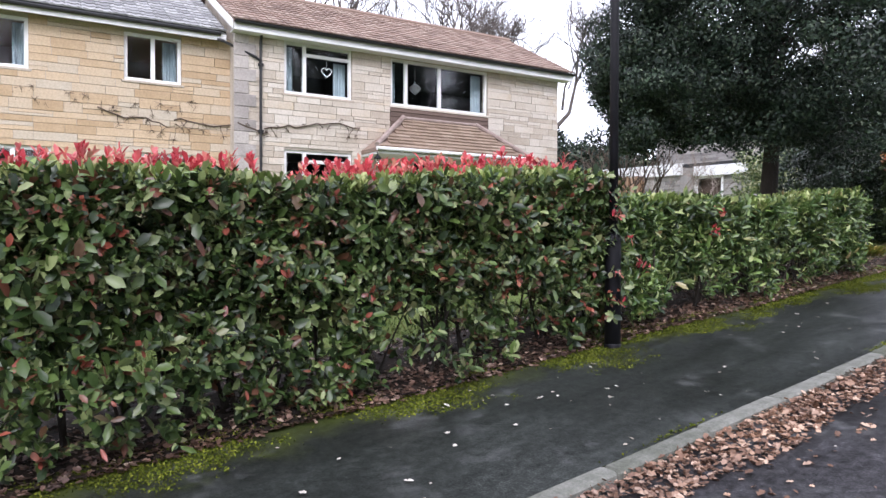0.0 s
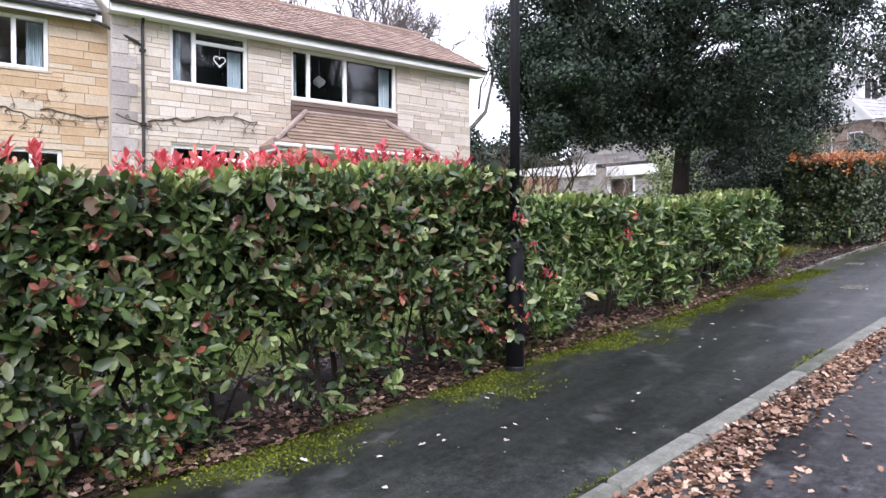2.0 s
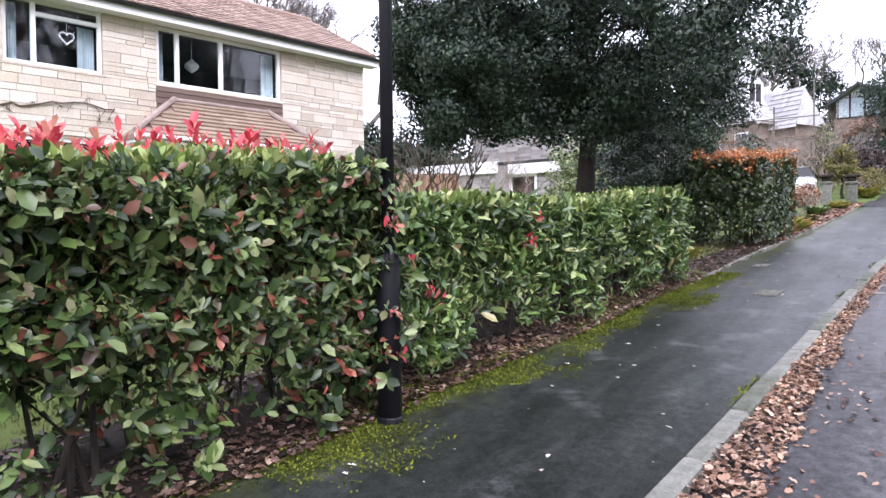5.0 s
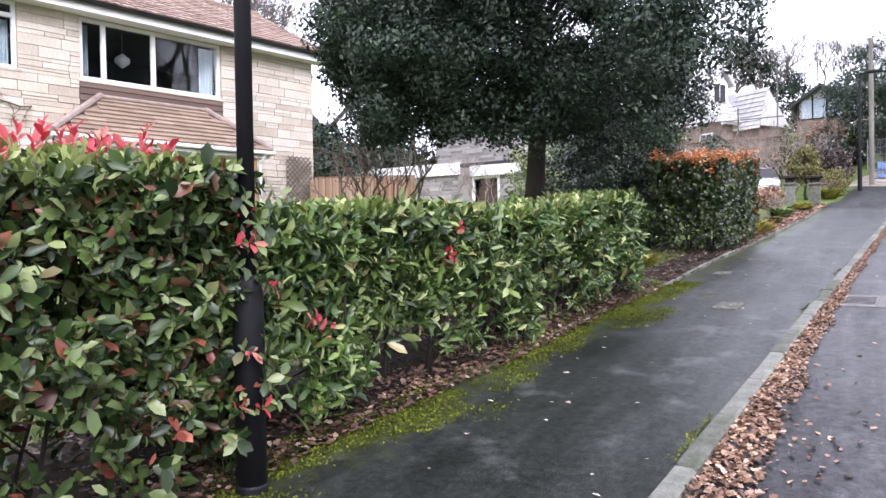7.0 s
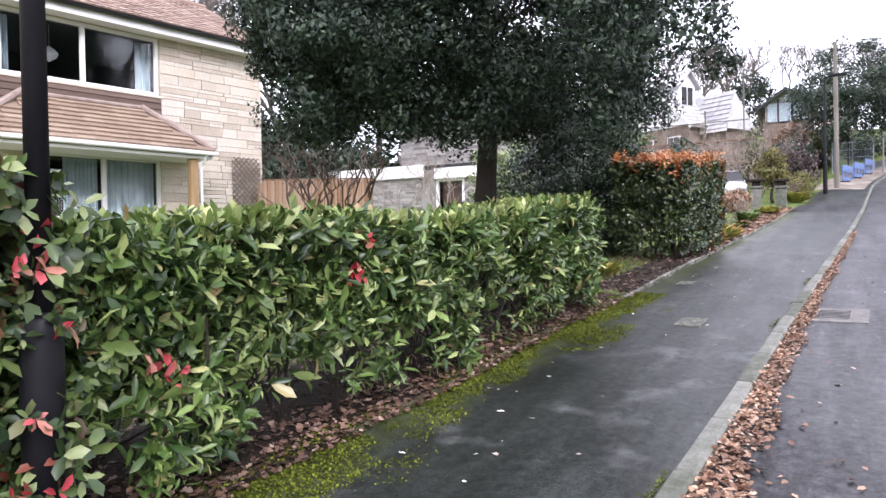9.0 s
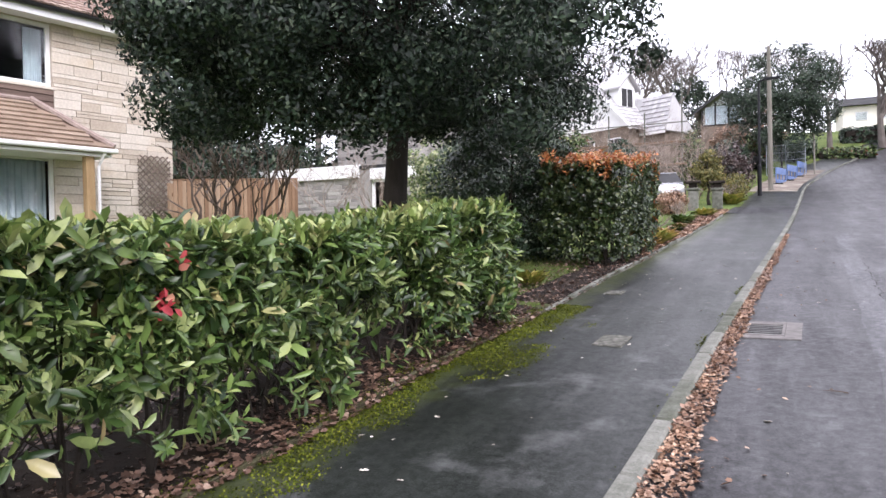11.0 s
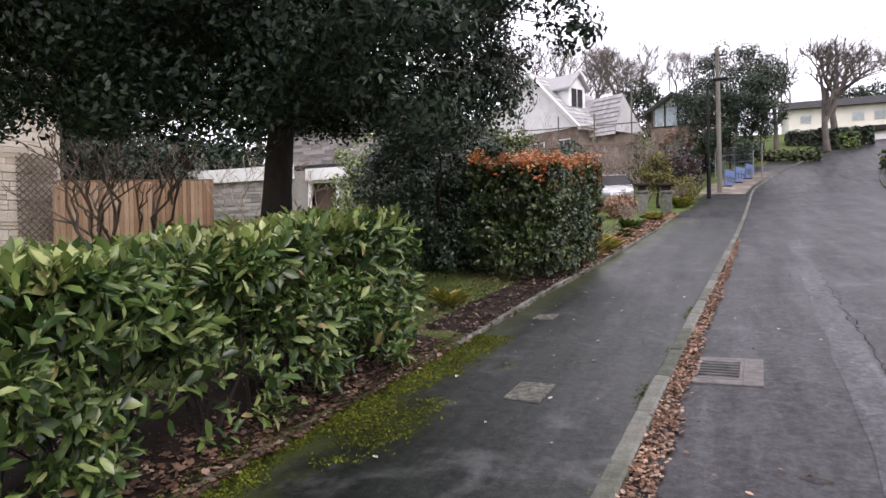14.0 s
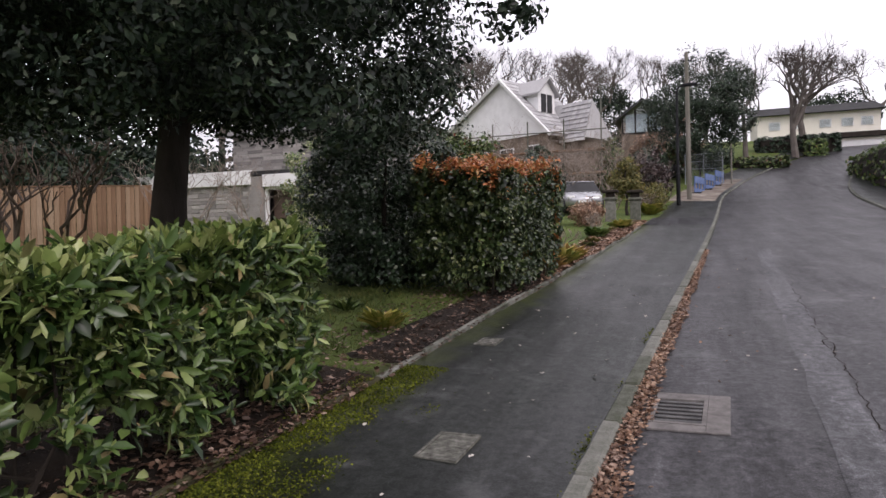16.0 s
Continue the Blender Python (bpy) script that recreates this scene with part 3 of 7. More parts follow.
def tiled(parent, x0, x1, y0, z0, y1, z1, mat, mat_mass, inside, wide=0.30, step=0.30, clip=None, lift=4.5, flat=False):
    """Courses of overlapping tiles on a slope from (y0, z0) at the eave to (y1, z1)."""
    run = math.hypot(y1 - y0, z1 - z0)
    pitch = math.atan2(z1 - z0, y1 - y0)
    n = max(1, round(run / step))
    cols = max(1, round((x1 - x0) / wide))
    w = (x1 - x0) / cols
    me = Geo()
    me.prism([(0.003, 0.0), (w - 0.003, 0.0), (w - 0.003, 0.03), (w * 0.82, 0.048), (w * 0.62, 0.03), (w * 0.4, 0.03), (w * 0.2, 0.048), (0.003, 0.03)], -0.03, run / n + 0.03)
    if flat:
        me = Geo()
        me.prism([(0.002, 0.0), (w - 0.002, 0.0), (w - 0.002, 0.04), (0.002, 0.04)], -0.03, run / n + 0.03)
    base = me.mesh("roof_tile")
    mass, count, r = Geo(), 0, random.Random(3)
    for i in range(n):
        for j in range(cols):
            s = run * i / n
            x = x0 + j * w
            if clip and not clip(x + w / 2, (i + 0.5) / n):
                continue
            m = Matrix.Translation((x, y0 + s * math.cos(pitch), z0 + s * math.sin(pitch) + 0.012 + r.uniform(-0.003, 0.003))) @ pose(0, 0, 0, math.degrees(pitch) - lift, 0, r.uniform(-0.4, 0.4))
            if count < 300 and inside(x, i):
                ob = part("roof_tile", base, mat, parent)
                ob.matrix_local = m
                count += 1
            else:
                mass.add([m @ v.co for v in base.vertices], [tuple(p.vertices) for p in base.polygons])
    if mass.v:
        tagged(part("tilework", mass, mat_mass, parent), kind="stuff")


EAVE_Z, EAVE_Y = 6.55 - HZ, -0.34
roof = part("roof", Geo().add([(U0 - 0.12, EAVE_Y, EAVE_Z - 0.02), (U1 + 0.3, EAVE_Y, EAVE_Z - 0.02), (U1 + 0.3, RIDGE_Y, RIDGE_Z - 0.02), (U0 - 0.12, RIDGE_Y, RIDGE_Z - 0.02), (U1 + 0.3, 6.34, EAVE_Z - 0.02), (U0 - 0.12, 6.34, EAVE_Z - 0.02),
                               (U0 - 0.12, EAVE_Y, EAVE_Z - 0.1), (U1 + 0.3, EAVE_Y, EAVE_Z - 0.1), (U1 + 0.3, RIDGE_Y, RIDGE_Z - 0.1), (U0 - 0.12, RIDGE_Y, RIDGE_Z - 0.1), (U1 + 0.3, 6.34, EAVE_Z - 0.1), (U0 - 0.12, 6.34, EAVE_Z - 0.1)],
                              [(0, 1, 2, 3), (3, 2, 4, 5), (6, 9, 8, 7), (9, 11, 10, 8), (0, 6, 7, 1), (1, 7, 8, 2), (2, 8, 10, 4), (4, 10, 11, 5), (5, 11, 9, 3), (3, 9, 6, 0)]), M_TILE_I, house)
fascia = Geo().box(U0 - 0.1, EAVE_Y - 0.01, EAVE_Z - 0.24, U1 + 0.28, EAVE_Y + 0.02, EAVE_Z - 0.06, 0.004).box(U0 - 0.1, EAVE_Y + 0.02, EAVE_Z - 0.235, U1 + 0.28, 0.02, EAVE_Z - 0.215)
part("fascia", fascia, M_WHITE, house)
for xx in (U0 - 0.15, U1 + 0.3):
    part("bargeboard", Geo().add([(xx + dx, y, z + dz) for dx in (0, 0.03) for dz in (-0.2, 0.0) for y, z in ((EAVE_Y, EAVE_Z - 0.02), (RIDGE_Y, RIDGE_Z - 0.02), (6.34, EAVE_Z - 0.02))],
                                 [(0, 3, 4, 1), (1, 4, 5, 2), (6, 7, 10, 9), (7, 8, 11, 10), (0, 1, 7, 6), (1, 2, 8, 7), (3, 9, 10, 4), (4, 10, 11, 5), (0, 6, 9, 3), (2, 5, 11, 8)]), M_WHITE, house)
gut = Geo()
for k in range(8):
    a0, a1 = math.pi + math.pi * k / 8, math.pi + math.pi * (k + 1) / 8
    yc, zc, rr = EAVE_Y - 0.07, EAVE_Z - 0.04, 0.06
    gut.add([(U0 - 0.1, yc + rr * math.cos(a), zc + rr * math.sin(a)) for a in (a0, a1)] + [(U1 + 0.32, yc + rr * math.cos(a), zc + rr * math.sin(a)) for a in (a0, a1)], [(0, 1, 3, 2)])
part("gutter", gut, M_GUTTER, house)
part("downpipe", Geo().tube([(-4.6, 0.25, 6.2 - HZ), (-4.35, 0.1, 6.12 - HZ), (-3.62, -0.06, 5.8 - HZ), (-3.5, -0.06, 5.72 - HZ), (-3.5, -0.06, 0)], 0.035, 8).tube([(-3.5, -0.2, 6.4 - HZ), (-3.5, -0.07, 6.2 - HZ), (-3.5, -0.07, 5.7 - HZ)], 0.035, 8)
     .box(-3.56, -0.11, 5.6 - HZ, -3.44, 0.0, 5.66 - HZ).box(-3.56, -0.11, 4.0 - HZ, -3.44, 0.0, 4.06 - HZ), M_GUTTER, house)

# grey quoins on the corner
M_QUOIN = surface("grey weathered quoin stone", [(0.2, (0.3, 0.27, 0.25)), (0.5, (0.45, 0.41, 0.38)), (0.8, (0.58, 0.53, 0.48))], big=2.5, fine=22, bump=0.6, depth=0.02, vary="object", vary_amount=0.5, rough=0.9)
zq, k = 1.9 - HZ, 0
while zq < TOP - 0.2:
    hq = min(0.3, TOP - 0.03 - zq)
    part("quoin", Geo().box(U0 - 0.03, -0.035, zq + 0.004, U0 + (0.5 if k % 2 else 0.32), 0.012, zq + hq - 0.004, 0.01), M_QUOIN, wall)
    zq, k = zq + hq, k + 1

# timber cladding under the wide window
clad = part("cladding", Geo().box(PANEL[0], 0.0, 4.0 - HZ, PANEL[2], 0.03, PANEL[3] - 0.06), M_CLAD, house, "brown shiplap boards")
board = Geo().box(0, -0.022, 0.004, PANEL[2] - PANEL[0], 0.0, 0.135, 0.006).mesh("board")
for k in range(7):
    ob = part("board", board, M_CLAD, clad)
    ob.matrix_local = pose(PANEL[0], 0.0, 4.03 - HZ + 0.138 * k, -6)

# tiled porch
PX0, PX1, PZ, PT, PY = -0.84, 3.84, 3.74 - HZ, 4.68 - HZ, -1.02
porch = part("porch_roof", Geo().add([(PX0, PY, PZ), (PX1, PY, PZ), (2.75, 0, PT), (0.4, 0, PT), (PX0, 0.0, PZ), (PX1, 0.0, PZ), (PX0, PY, PZ - 0.1), (PX1, PY, PZ - 0.1), (PX0, 0, PZ - 0.1), (PX1, 0, PZ - 0.1)],
                                     [(0, 1, 2, 3), (0, 3, 4), (1, 5, 2), (0, 6, 7, 1), (4, 8, 6, 0), (1, 7, 9, 5), (6, 8, 9, 7), (3, 2, 5, 4), (4, 5, 9, 8)]), M_TILE_I, house)
tiled(porch, PX0, PX1, PY - 0.03, PZ + 0.01, 0.0, PT, M_PTILE, M_PTILE, lambda x, i: True, 0.36, 0.16, lift=13.0, flat=True, clip=lambda x, f: PX0 + 1.24 * f + 0.05 < x < PX1 - 1.09 * f - 0.05)
hip = Geo().tube([(PX0 - 0.02, PY - 0.02, PZ + 0.05), (0.4, -0.02, PT + 0.05)], 0.07, 8).tube([(PX1 + 0.02, PY - 0.02, PZ + 0.05), (2.75, -0.02, PT + 0.05)], 0.07, 8).tube([(0.4, -0.03, PT + 0.03), (2.75, -0.03, PT + 0.03)], 0.05, 8)
part("hip_tiles", hip, M_HIP, porch)
part("porch_fascia", Geo().box(PX0 + 0.02, PY + 0.0, PZ - 0.16, PX1 - 0.02, PY + 0.03, PZ - 0.02, 0.004).box(PX1 - 0.05, PY + 0.03, PZ - 0.16, PX1 - 0.02, 0, PZ - 0.02).box(PX0 + 0.02, PY + 0.03, PZ - 0.16, PX0 + 0.05, 0, PZ - 0.02).box(PX0 + 0.05, PY + 0.03, PZ - 0.16, PX1 - 0.05, 0, PZ - 0.12), M_WHITE, house)
part("porch_gutter", Geo().tube([(PX0 - 0.05, PY - 0.06, PZ - 0.04), (PX1 + 0.06, PY - 0.06, PZ - 0.04)], 0.05, 8), M_WHITE, house)
part("porch_post", Geo().box(3.33, PY + 0.05, -0.3, 3.5, PY + 0.22, PZ - 0.16, 0.012), surface("honey brown timber", [(0.3, (0.3, 0.19, 0.09)), (0.7, (0.46, 0.32, 0.17))], big=2, fine=14, stretch=(4, 4, 0.4)), house, "honey brown timber porch post")
part("porch_pipe", Geo().tube([(3.66, PY - 0.05, PZ - 0.08), (3.62, PY + 0.05, PZ - 0.25), (3.6, PY + 0.1, PZ - 0.35), (3.6, PY + 0.1, -0.2)], 0.03, 8), M_WHITE, house)
part("step", Geo().box(PX0 + 0.2, PY - 0.1, -0.4, PX1 - 0.1, 0.0, 0.1, 0.02), M_MORTAR, house, "paved porch floor")

# small lantern hung from the corner of the porch
lantern = thing("porch_lantern", HOUSE, "small black metal lantern hanging at the porch corner", "lantern")
part("bracket", Geo().tube([(-0.86, -1.0, 2.26), (-0.86, -1.06, 2.27), (-0.86, -1.06, 2.2)], 0.012, 6), M_POST, lantern)
part("cap", Geo().tube([(-0.86, -1.06, 2.2), (-0.86, -1.06, 2.17), (-0.86, -1.06, 2.1), (-0.86, -1.06, 2.09)], [0.02, 0.035, 0.1, 0.1], 6), M_POST, lantern)
part("glass", Geo().tube([(-0.86, -1.06, 2.09), (-0.86, -1.06, 1.93)], [0.08, 0.055], 6), M_GLASS, lantern)
part("base", Geo().tube([(-0.86, -1.06, 1.93), (-0.86, -1.06, 1.9)], [0.065, 0.05], 6), M_POST, lantern)
for k in range(6):
    c_, s_ = math.cos(k * 1.0472), math.sin(k * 1.0472)
    part("rib", Geo().tube([(-0.86 + 0.083 * c_, -1.06 + 0.083 * s_, 2.09), (-0.86 + 0.058 * c_, -1.06 + 0.058 * s_, 1.93)], 0.006, 4), M_POST, lantern)

# trellis on the wall
trellis = thing("trellis", HOUSE, "brown diamond trellis fixed to the stone wall", "trellis")
tx0, tx1, tz0, tz1 = 4.92, 5.72, 2.1 - HZ, 3.82 - HZ
for k in range(-12, 10):
    for sgn in (1, -1):
        a = tx0 + k * 0.14
        seg = []
        for s in range(0, 181):
            x = (a + s * 0.01) if sgn > 0 else (tx0 + tx1 - a - s * 0.01)
            z = tz0 + s * 0.01
            if tx0 <= x <= tx1 and z <= tz1:
                seg.append((x, -0.055 - 0.012 * (sgn > 0), z))
        if len(seg) > 5:
            part("slat", Geo().tube([seg[0], seg[-1]], 0.013, 4), M_TWIG, trellis)

# left wing, set back, of yellow stone
WY = 0.45
WING = (-12.0, U0)
W1 = (-6.45, 5.03 - HZ, -5.23, 6.12 - HZ)
W2 = (-9.6, 5.03 - HZ, -8.3, 6.12 - HZ)
W3 = (-9.2, 2.3 - HZ, -7.9, 3.40 - HZ)
W4 = (-6.1, 2.3 - HZ, -5.0, 3.40 - HZ)
wing_holes = [W1, W2, W3, W4]
wing = part("wing_wall", wall_block(*WING, -0.6, 6.25 - HZ, WY + 0.02, WY + 0.28, wing_holes), M_MORTAR, house, weld=True)
part("wing_side", Geo().box(WING[0], WY + 0.28, -0.6, WING[0] + 0.28, 5.8, 6.25 - HZ).box(WING[0] + 0.28, 5.5, -0.6, WING[1], 5.8, 6.25 - HZ).box(WING[0] + 0.28, WY + 0.3, 3.72 - HZ, WING[1], 5.5, 3.9 - HZ).box(WING[0] + 0.28, 3.5, -0.5, WING[1], 3.6, 6.2 - HZ).box(WING[0] + 0.28, WY + 0.3, 6.15 - HZ, WING[1], 5.5, 6.24 - HZ), M_SAND_I, house)
window(house, *W1, WY + 0.06, [-5.84])
window(house, *W2, WY + 0.06, [-8.95])
window(house, *W3, WY + 0.06, [-8.6])
window(house, *W4, WY + 0.06, [-5.55])
curtain(house, -5.6, -5.3, 5.06 - HZ, 6.05 - HZ, WY + 0.3)
curtain(house, -8.6, -8.36, 5.06 - HZ, 6.05 - HZ, WY + 0.3)
WE = 6.33 - HZ
wing_roof = part("wing_roof", Geo().add([(WING[0] - 0.2, WY - 0.3, WE), (U0 - 0.16, WY - 0.3, WE), (U0 - 0.16, 3.1, WE + 1.6), (WING[0] - 0.2, 3.1, WE + 1.6), (U0 - 0.16, 6.1, WE), (WING[0] - 0.2, 6.1, WE),
                                         (WING[0] - 0.2, WY - 0.3, WE - 0.08), (U0 - 0.16, WY - 0.3, WE - 0.08), (U0 - 0.16, 6.1, WE - 0.08), (WING[0] - 0.2, 6.1, WE - 0.08)], [(0, 1, 2, 3), (3, 2, 4, 5), (6, 9, 8, 7), (0, 6, 7, 1), (1, 7, 8, 4), (1, 4, 2), (5, 9, 6, 0), (0, 3, 5), (4, 8, 9, 5)]), M_TILE_GREY_I, house)
part("wing_fascia", Geo().box(WING[0] - 0.15, WY - 0.31, WE - 0.2, U0 - 0.16, WY - 0.28, WE - 0.05, 0.004), M_WHITE, house)
part("wing_gutter", Geo().tube([(WING[0] - 0.15, WY - 0.36, WE - 0.05), (U0 - 0.3, WY - 0.36, WE - 0.05)], 0.05, 8), M_GUTTER, house)


# ---------------------------------------------------------------- hedges
rng = np.random.default_rng(7)


def hedge_leaves(x0, x1, height, depth, shoots, leaf_len, wide, seed, thin_at, lush, bare=0.25, front=0.0, deep=0.13, per=7, back=0.22):
    """Shoots with whorls of leaves on the faces of a clipped hedge; thin_at says how much is left open at five heights. Returns leaf arrays."""
    r = np.random.default_rng(seed)
    n = shoots
    x = r.uniform(x0, x1, n)
    face = r.choice(4, n, p=[0.46, 0.30, 0.18, 0.06])
    q = r.random(n)
    h = np.array([height(a) for a in x])
    yb = np.array([edge_y(a) for a in x]) + front
    zb = np.array([land(a, edge_y(a) + 0.3) for a in x])
    inset = np.abs(r.normal(0, deep, n))
    bump = np.array([noise.noise(Vector((a * 1.6, b * 2.6, seed))) for a, b in zip(x, q * h)]) * 0.16
    zz = np.where(face == 1, h - inset, bare + (h - bare) * q ** 0.72)
    yy = np.select([face == 0, face == 1, face == 2], [inset - bump, q * depth, depth - inset + bump], q * depth)
    xx = np.where(face == 3, np.where(r.random(n) < 0.5, x0 + inset, x1 - inset), x)
    out = np.zeros((n, 3))
    out[face == 0] = (0, -1, 0.25)
    out[face == 1] = (0, -0.15, 1)
    out[face == 2] = (0, 1, 0.25)
    out[face == 3] = (0, -0.2, 0.2)
    out += r.normal(0, 0.45, (n, 3))
    holes = np.array([noise.noise(Vector((a * 2.1, c * 2.4, seed + 5))) for a, c in zip(xx, zz)])
    up = np.interp(zz, [0.1, 0.35, 0.6, 0.95, 1.5], thin_at)
    keep = (holes + r.normal(0, 0.1, n) > up - lush(xx)) | (r.random(n) < 0.08) | ((face == 2) & (holes > up - back))
    base = np.c_[xx, yb + yy, zb + zz + bump * 0.4][keep]
    out = unit(out[keep])
    k = len(base)
    j = np.tile(np.arange(per), k)
    b = np.repeat(base, per, 0)
    d = np.repeat(out, per, 0)
    s1 = unit(np.cross(d, np.tile([0.2, 0.1, 1.0], (k * per, 1)) + 0.01))
    s2 = np.cross(d, s1)
    ang = j * 2.4 + np.repeat(r.uniform(0, 6.28, k), per)
    rad = np.cos(ang)[:, None] * s1 + np.sin(ang)[:, None] * s2
    axis = unit(d * r.uniform(0.4, 1.1, (k * per, 1)) + rad * r.uniform(0.5, 1.1, (k * per, 1)) + np.array([0, 0, 0.08]) + r.normal(0, 0.3, (k * per, 3)))
    pos = b + d * (j[:, None] * 0.2 * leaf_len - 0.05)
    nor = unit(d + np.array([0, 0, 0.5]) + r.normal(0, 0.25, (k * per, 3)))
    ln = leaf_len * r.uniform(0.45, 1.3, k * per) * np.repeat(r.uniform(0.75, 1.2, k), per)
    return pos, axis, nor, ln, wide * r.uniform(0.6, 1.15, k * per), base


def stems(x0, x1, height, depth, gap, seed, rise=0.75):
    r = random.Random(seed)
    g = Geo()
    x = x0 + 0.15
    while x < x1 - 0.1:
        y = edge_y(x) + depth * r.uniform(0.3, 0.55)
        z = land(x, y) - 0.05
        for _ in range(r.randint(2, 5)):
            a = r.uniform(0, 6.28)
            p0 = Vector((x + r.uniform(-0.06, 0.06), y + r.uniform(-0.06, 0.06), z))
            sp = r.uniform(0.1, 0.45)
            p1 = p0 + Vector((math.cos(a) * sp * 0.35, math.sin(a) * sp * 0.35, 0.3 * rise * height(x)))
            p2 = p0 + Vector((math.cos(a) * sp * 0.8, math.sin(a) * sp * 0.7, 0.62 * rise * height(x)))
            p3 = p0 + Vector((math.cos(a) * sp * 1.1, math.sin(a) * sp * 0.8, rise * 1.15 * height(x)))
            w = r.uniform(0.009, 0.022)
            g.tube([p0, p1, p2, p3], [w, w * 0.8, w * 0.55, w * 0.25], 5)
            for q in (p1, p2):
                e = q + Vector((r.uniform(-0.3, 0.3), r.uniform(-0.3, 0.3), r.uniform(0.1, 0.35)))
                g.tube([q, e], [w * 0.45, w * 0.2], 4)
        x += gap * r.uniform(0.6, 1.4)
    return g


def inner_leaves(x0, x1, height, depth, n, leaf_len, seed):
    """Leaves of the shaded inside of a hedge."""
    r = np.random.default_rng(seed)
    x = r.uniform(x0, x1, n)
    h = np.array([height(a) for a in x])
    pos = np.c_[x, np.array([edge_y(a) for a in x]) + r.uniform(0.15, depth - 0.1, n), np.array([land(a, edge_y(a) + 0.3) for a in x]) + h * r.uniform(0.38, 0.95, n)]
    return pos, unit(r.normal(0, 1, (n, 3))), unit(r.normal(0, 1, (n, 3))), leaf_len * r.uniform(0.7, 1.3, n), r.uniform(0.8, 1.2, n)


def single_leaves(parent, name, arrays, count, material, choose):
    """Some leaves as parts of their own, on one shared mesh."""
    tv, tf = LEAF
    me = Geo().add([tuple(p) for p in tv], tf).mesh(name, True)
    me.materials.append(material)
    pos, axis, nor, ln, wd = [a[choose][:count] for a in arrays[:5]]
    ax = unit(axis)
    side = unit(np.cross(ax, nor))
    up = np.cross(side, ax)
    for p, a, s, u, l, w in zip(pos, ax, side, up, ln, wd):
        ob = under(part(name, me, material), parent)
        ob.matrix_basis = Matrix(((s[0] * l * w, a[0] * l, u[0] * l, p[0]), (s[1] * l * w, a[1] * l, u[1] * l, p[1]), (s[2] * l * w, a[2] * l, u[2] * l, p[2]), (0, 0, 0, 1)))


def h1_height(x):
    return 1.585 + 0.04 * math.sin(x * 1.7) - 0.012 * (x - 2)


def h2_height(x):
    return 1.25 - 0.012 * (x - 5.4) + 0.05 * math.sin(x * 1.1 + 1)


hedge1 = thing("hedge", pose(2, 4.4, land(2, 4.4)), "clipped photinia hedge with red young tips over bare stems", "hedge")
A1 = hedge_leaves(-3.2, 5.62, h1_height, 0.95, 10400, 0.092, 0.9, 11, [0.16, 0.08, -0.1, -0.34, -0.5], lambda x: np.interp(x, [0.8, 2.0, 3.0], [0.45, 0.3, 0.0]), bare=0.04, front=-0.02)


def under(ob, parent):
    """Keeps a part built in world coordinates at its place under a thing."""
    ob.parent = parent
    ob.matrix_parent_inverse = parent.matrix_basis.inverted()
    return ob


fol = under(part("foliage", leaf_mesh("foliage", *A1[:5]), M_LEAF1), hedge1)
tagged(fol, kind="stuff")
under(tagged(part("stemwork", stems(-3.2, 5.5, h1_height, 0.95, 0.36, 5), M_BARK), kind="stuff"), hedge1)


def red_tips(x0, x1, height, depth, n, seed, z_spread=0.1, length=0.066, front=0.06):
    r = np.random.default_rng(seed)
    x = r.uniform(x0, x1, n)
    dens = np.array([noise.noise(Vector((a * 1.9, 0, 3))) for a in x])
    x = x[dens + r.normal(0, 0.12, n) > -0.12]
    n = len(x)
    y = np.array([edge_y(a) for a in x]) + front + r.uniform(0.15, depth, n)
    z = np.array([land(a, edge_y(a) + 0.3) + height(a) for a in x]) + r.uniform(-0.06, z_spread, n)
    per = 7
    d = unit(np.c_[r.normal(0, 0.25, n), r.normal(-0.05, 0.25, n), np.ones(n)])
    b, dd, j = np.repeat(np.c_[x, y, z], per, 0), np.repeat(d, per, 0), np.tile(np.arange(per), n)
    ang = j * 2.4 + np.repeat(r.uniform(0, 6.28, n), per)
    axis = unit(dd * 1.5 + np.c_[np.cos(ang), np.sin(ang), 0.25 * np.ones(n * per)] * r.uniform(0.5, 1.5, (n * per, 1)))
    pos = b + dd * (j[:, None] * 0.014)
    nor = unit(dd + r.normal(0, 0.3, (n * per, 3)))
    return pos, axis, nor, length * r.uniform(0.55, 1.3, n * per), r.uniform(0.55, 0.95, n * per)


T1 = red_tips(-3.2, 5.5, h1_height, 0.8, 820, 21, z_spread=0.16, length=0.072)
under(tagged(part("red_foliage", leaf_mesh("red_foliage", *T1), M_RED), "bright red young leaves", kind="stuff"), hedge1)
# Paler leaf layer: sky light on the clipped top, put into colour.
T0 = red_tips(-3.2, 5.5, h1_height, 0.85, 1500, 22, z_spread=0.0, length=0.09, front=-0.09)
under(tagged(part("foliage", leaf_mesh("foliage", *T0), M_TOP_LIT), "clipped top leaves with sky light in their lighter green", kind="stuff"), hedge1)
# red leaves scattered over the face
r2 = np.random.default_rng(31)
pick = r2.choice(len(A1[5]), 130, replace=False)
per = 6
b = np.repeat(A1[5][pick], per, 0) + np.array([0, -0.05, 0])
ax = unit(r2.normal(0, 1, (len(b), 3)) + np.array([0, -0.6, 0.3]))
under(tagged(part("red_foliage", leaf_mesh("red_foliage", b, ax, unit(r2.normal(0, 0.5, (len(b), 3)) + np.array([0, -1, 0.5])), 0.09 * r2.uniform(0.6, 1.1, len(b)), r2.uniform(0.8, 1.1, len(b))), M_BRONZE), kind="stuff"), hedge1)

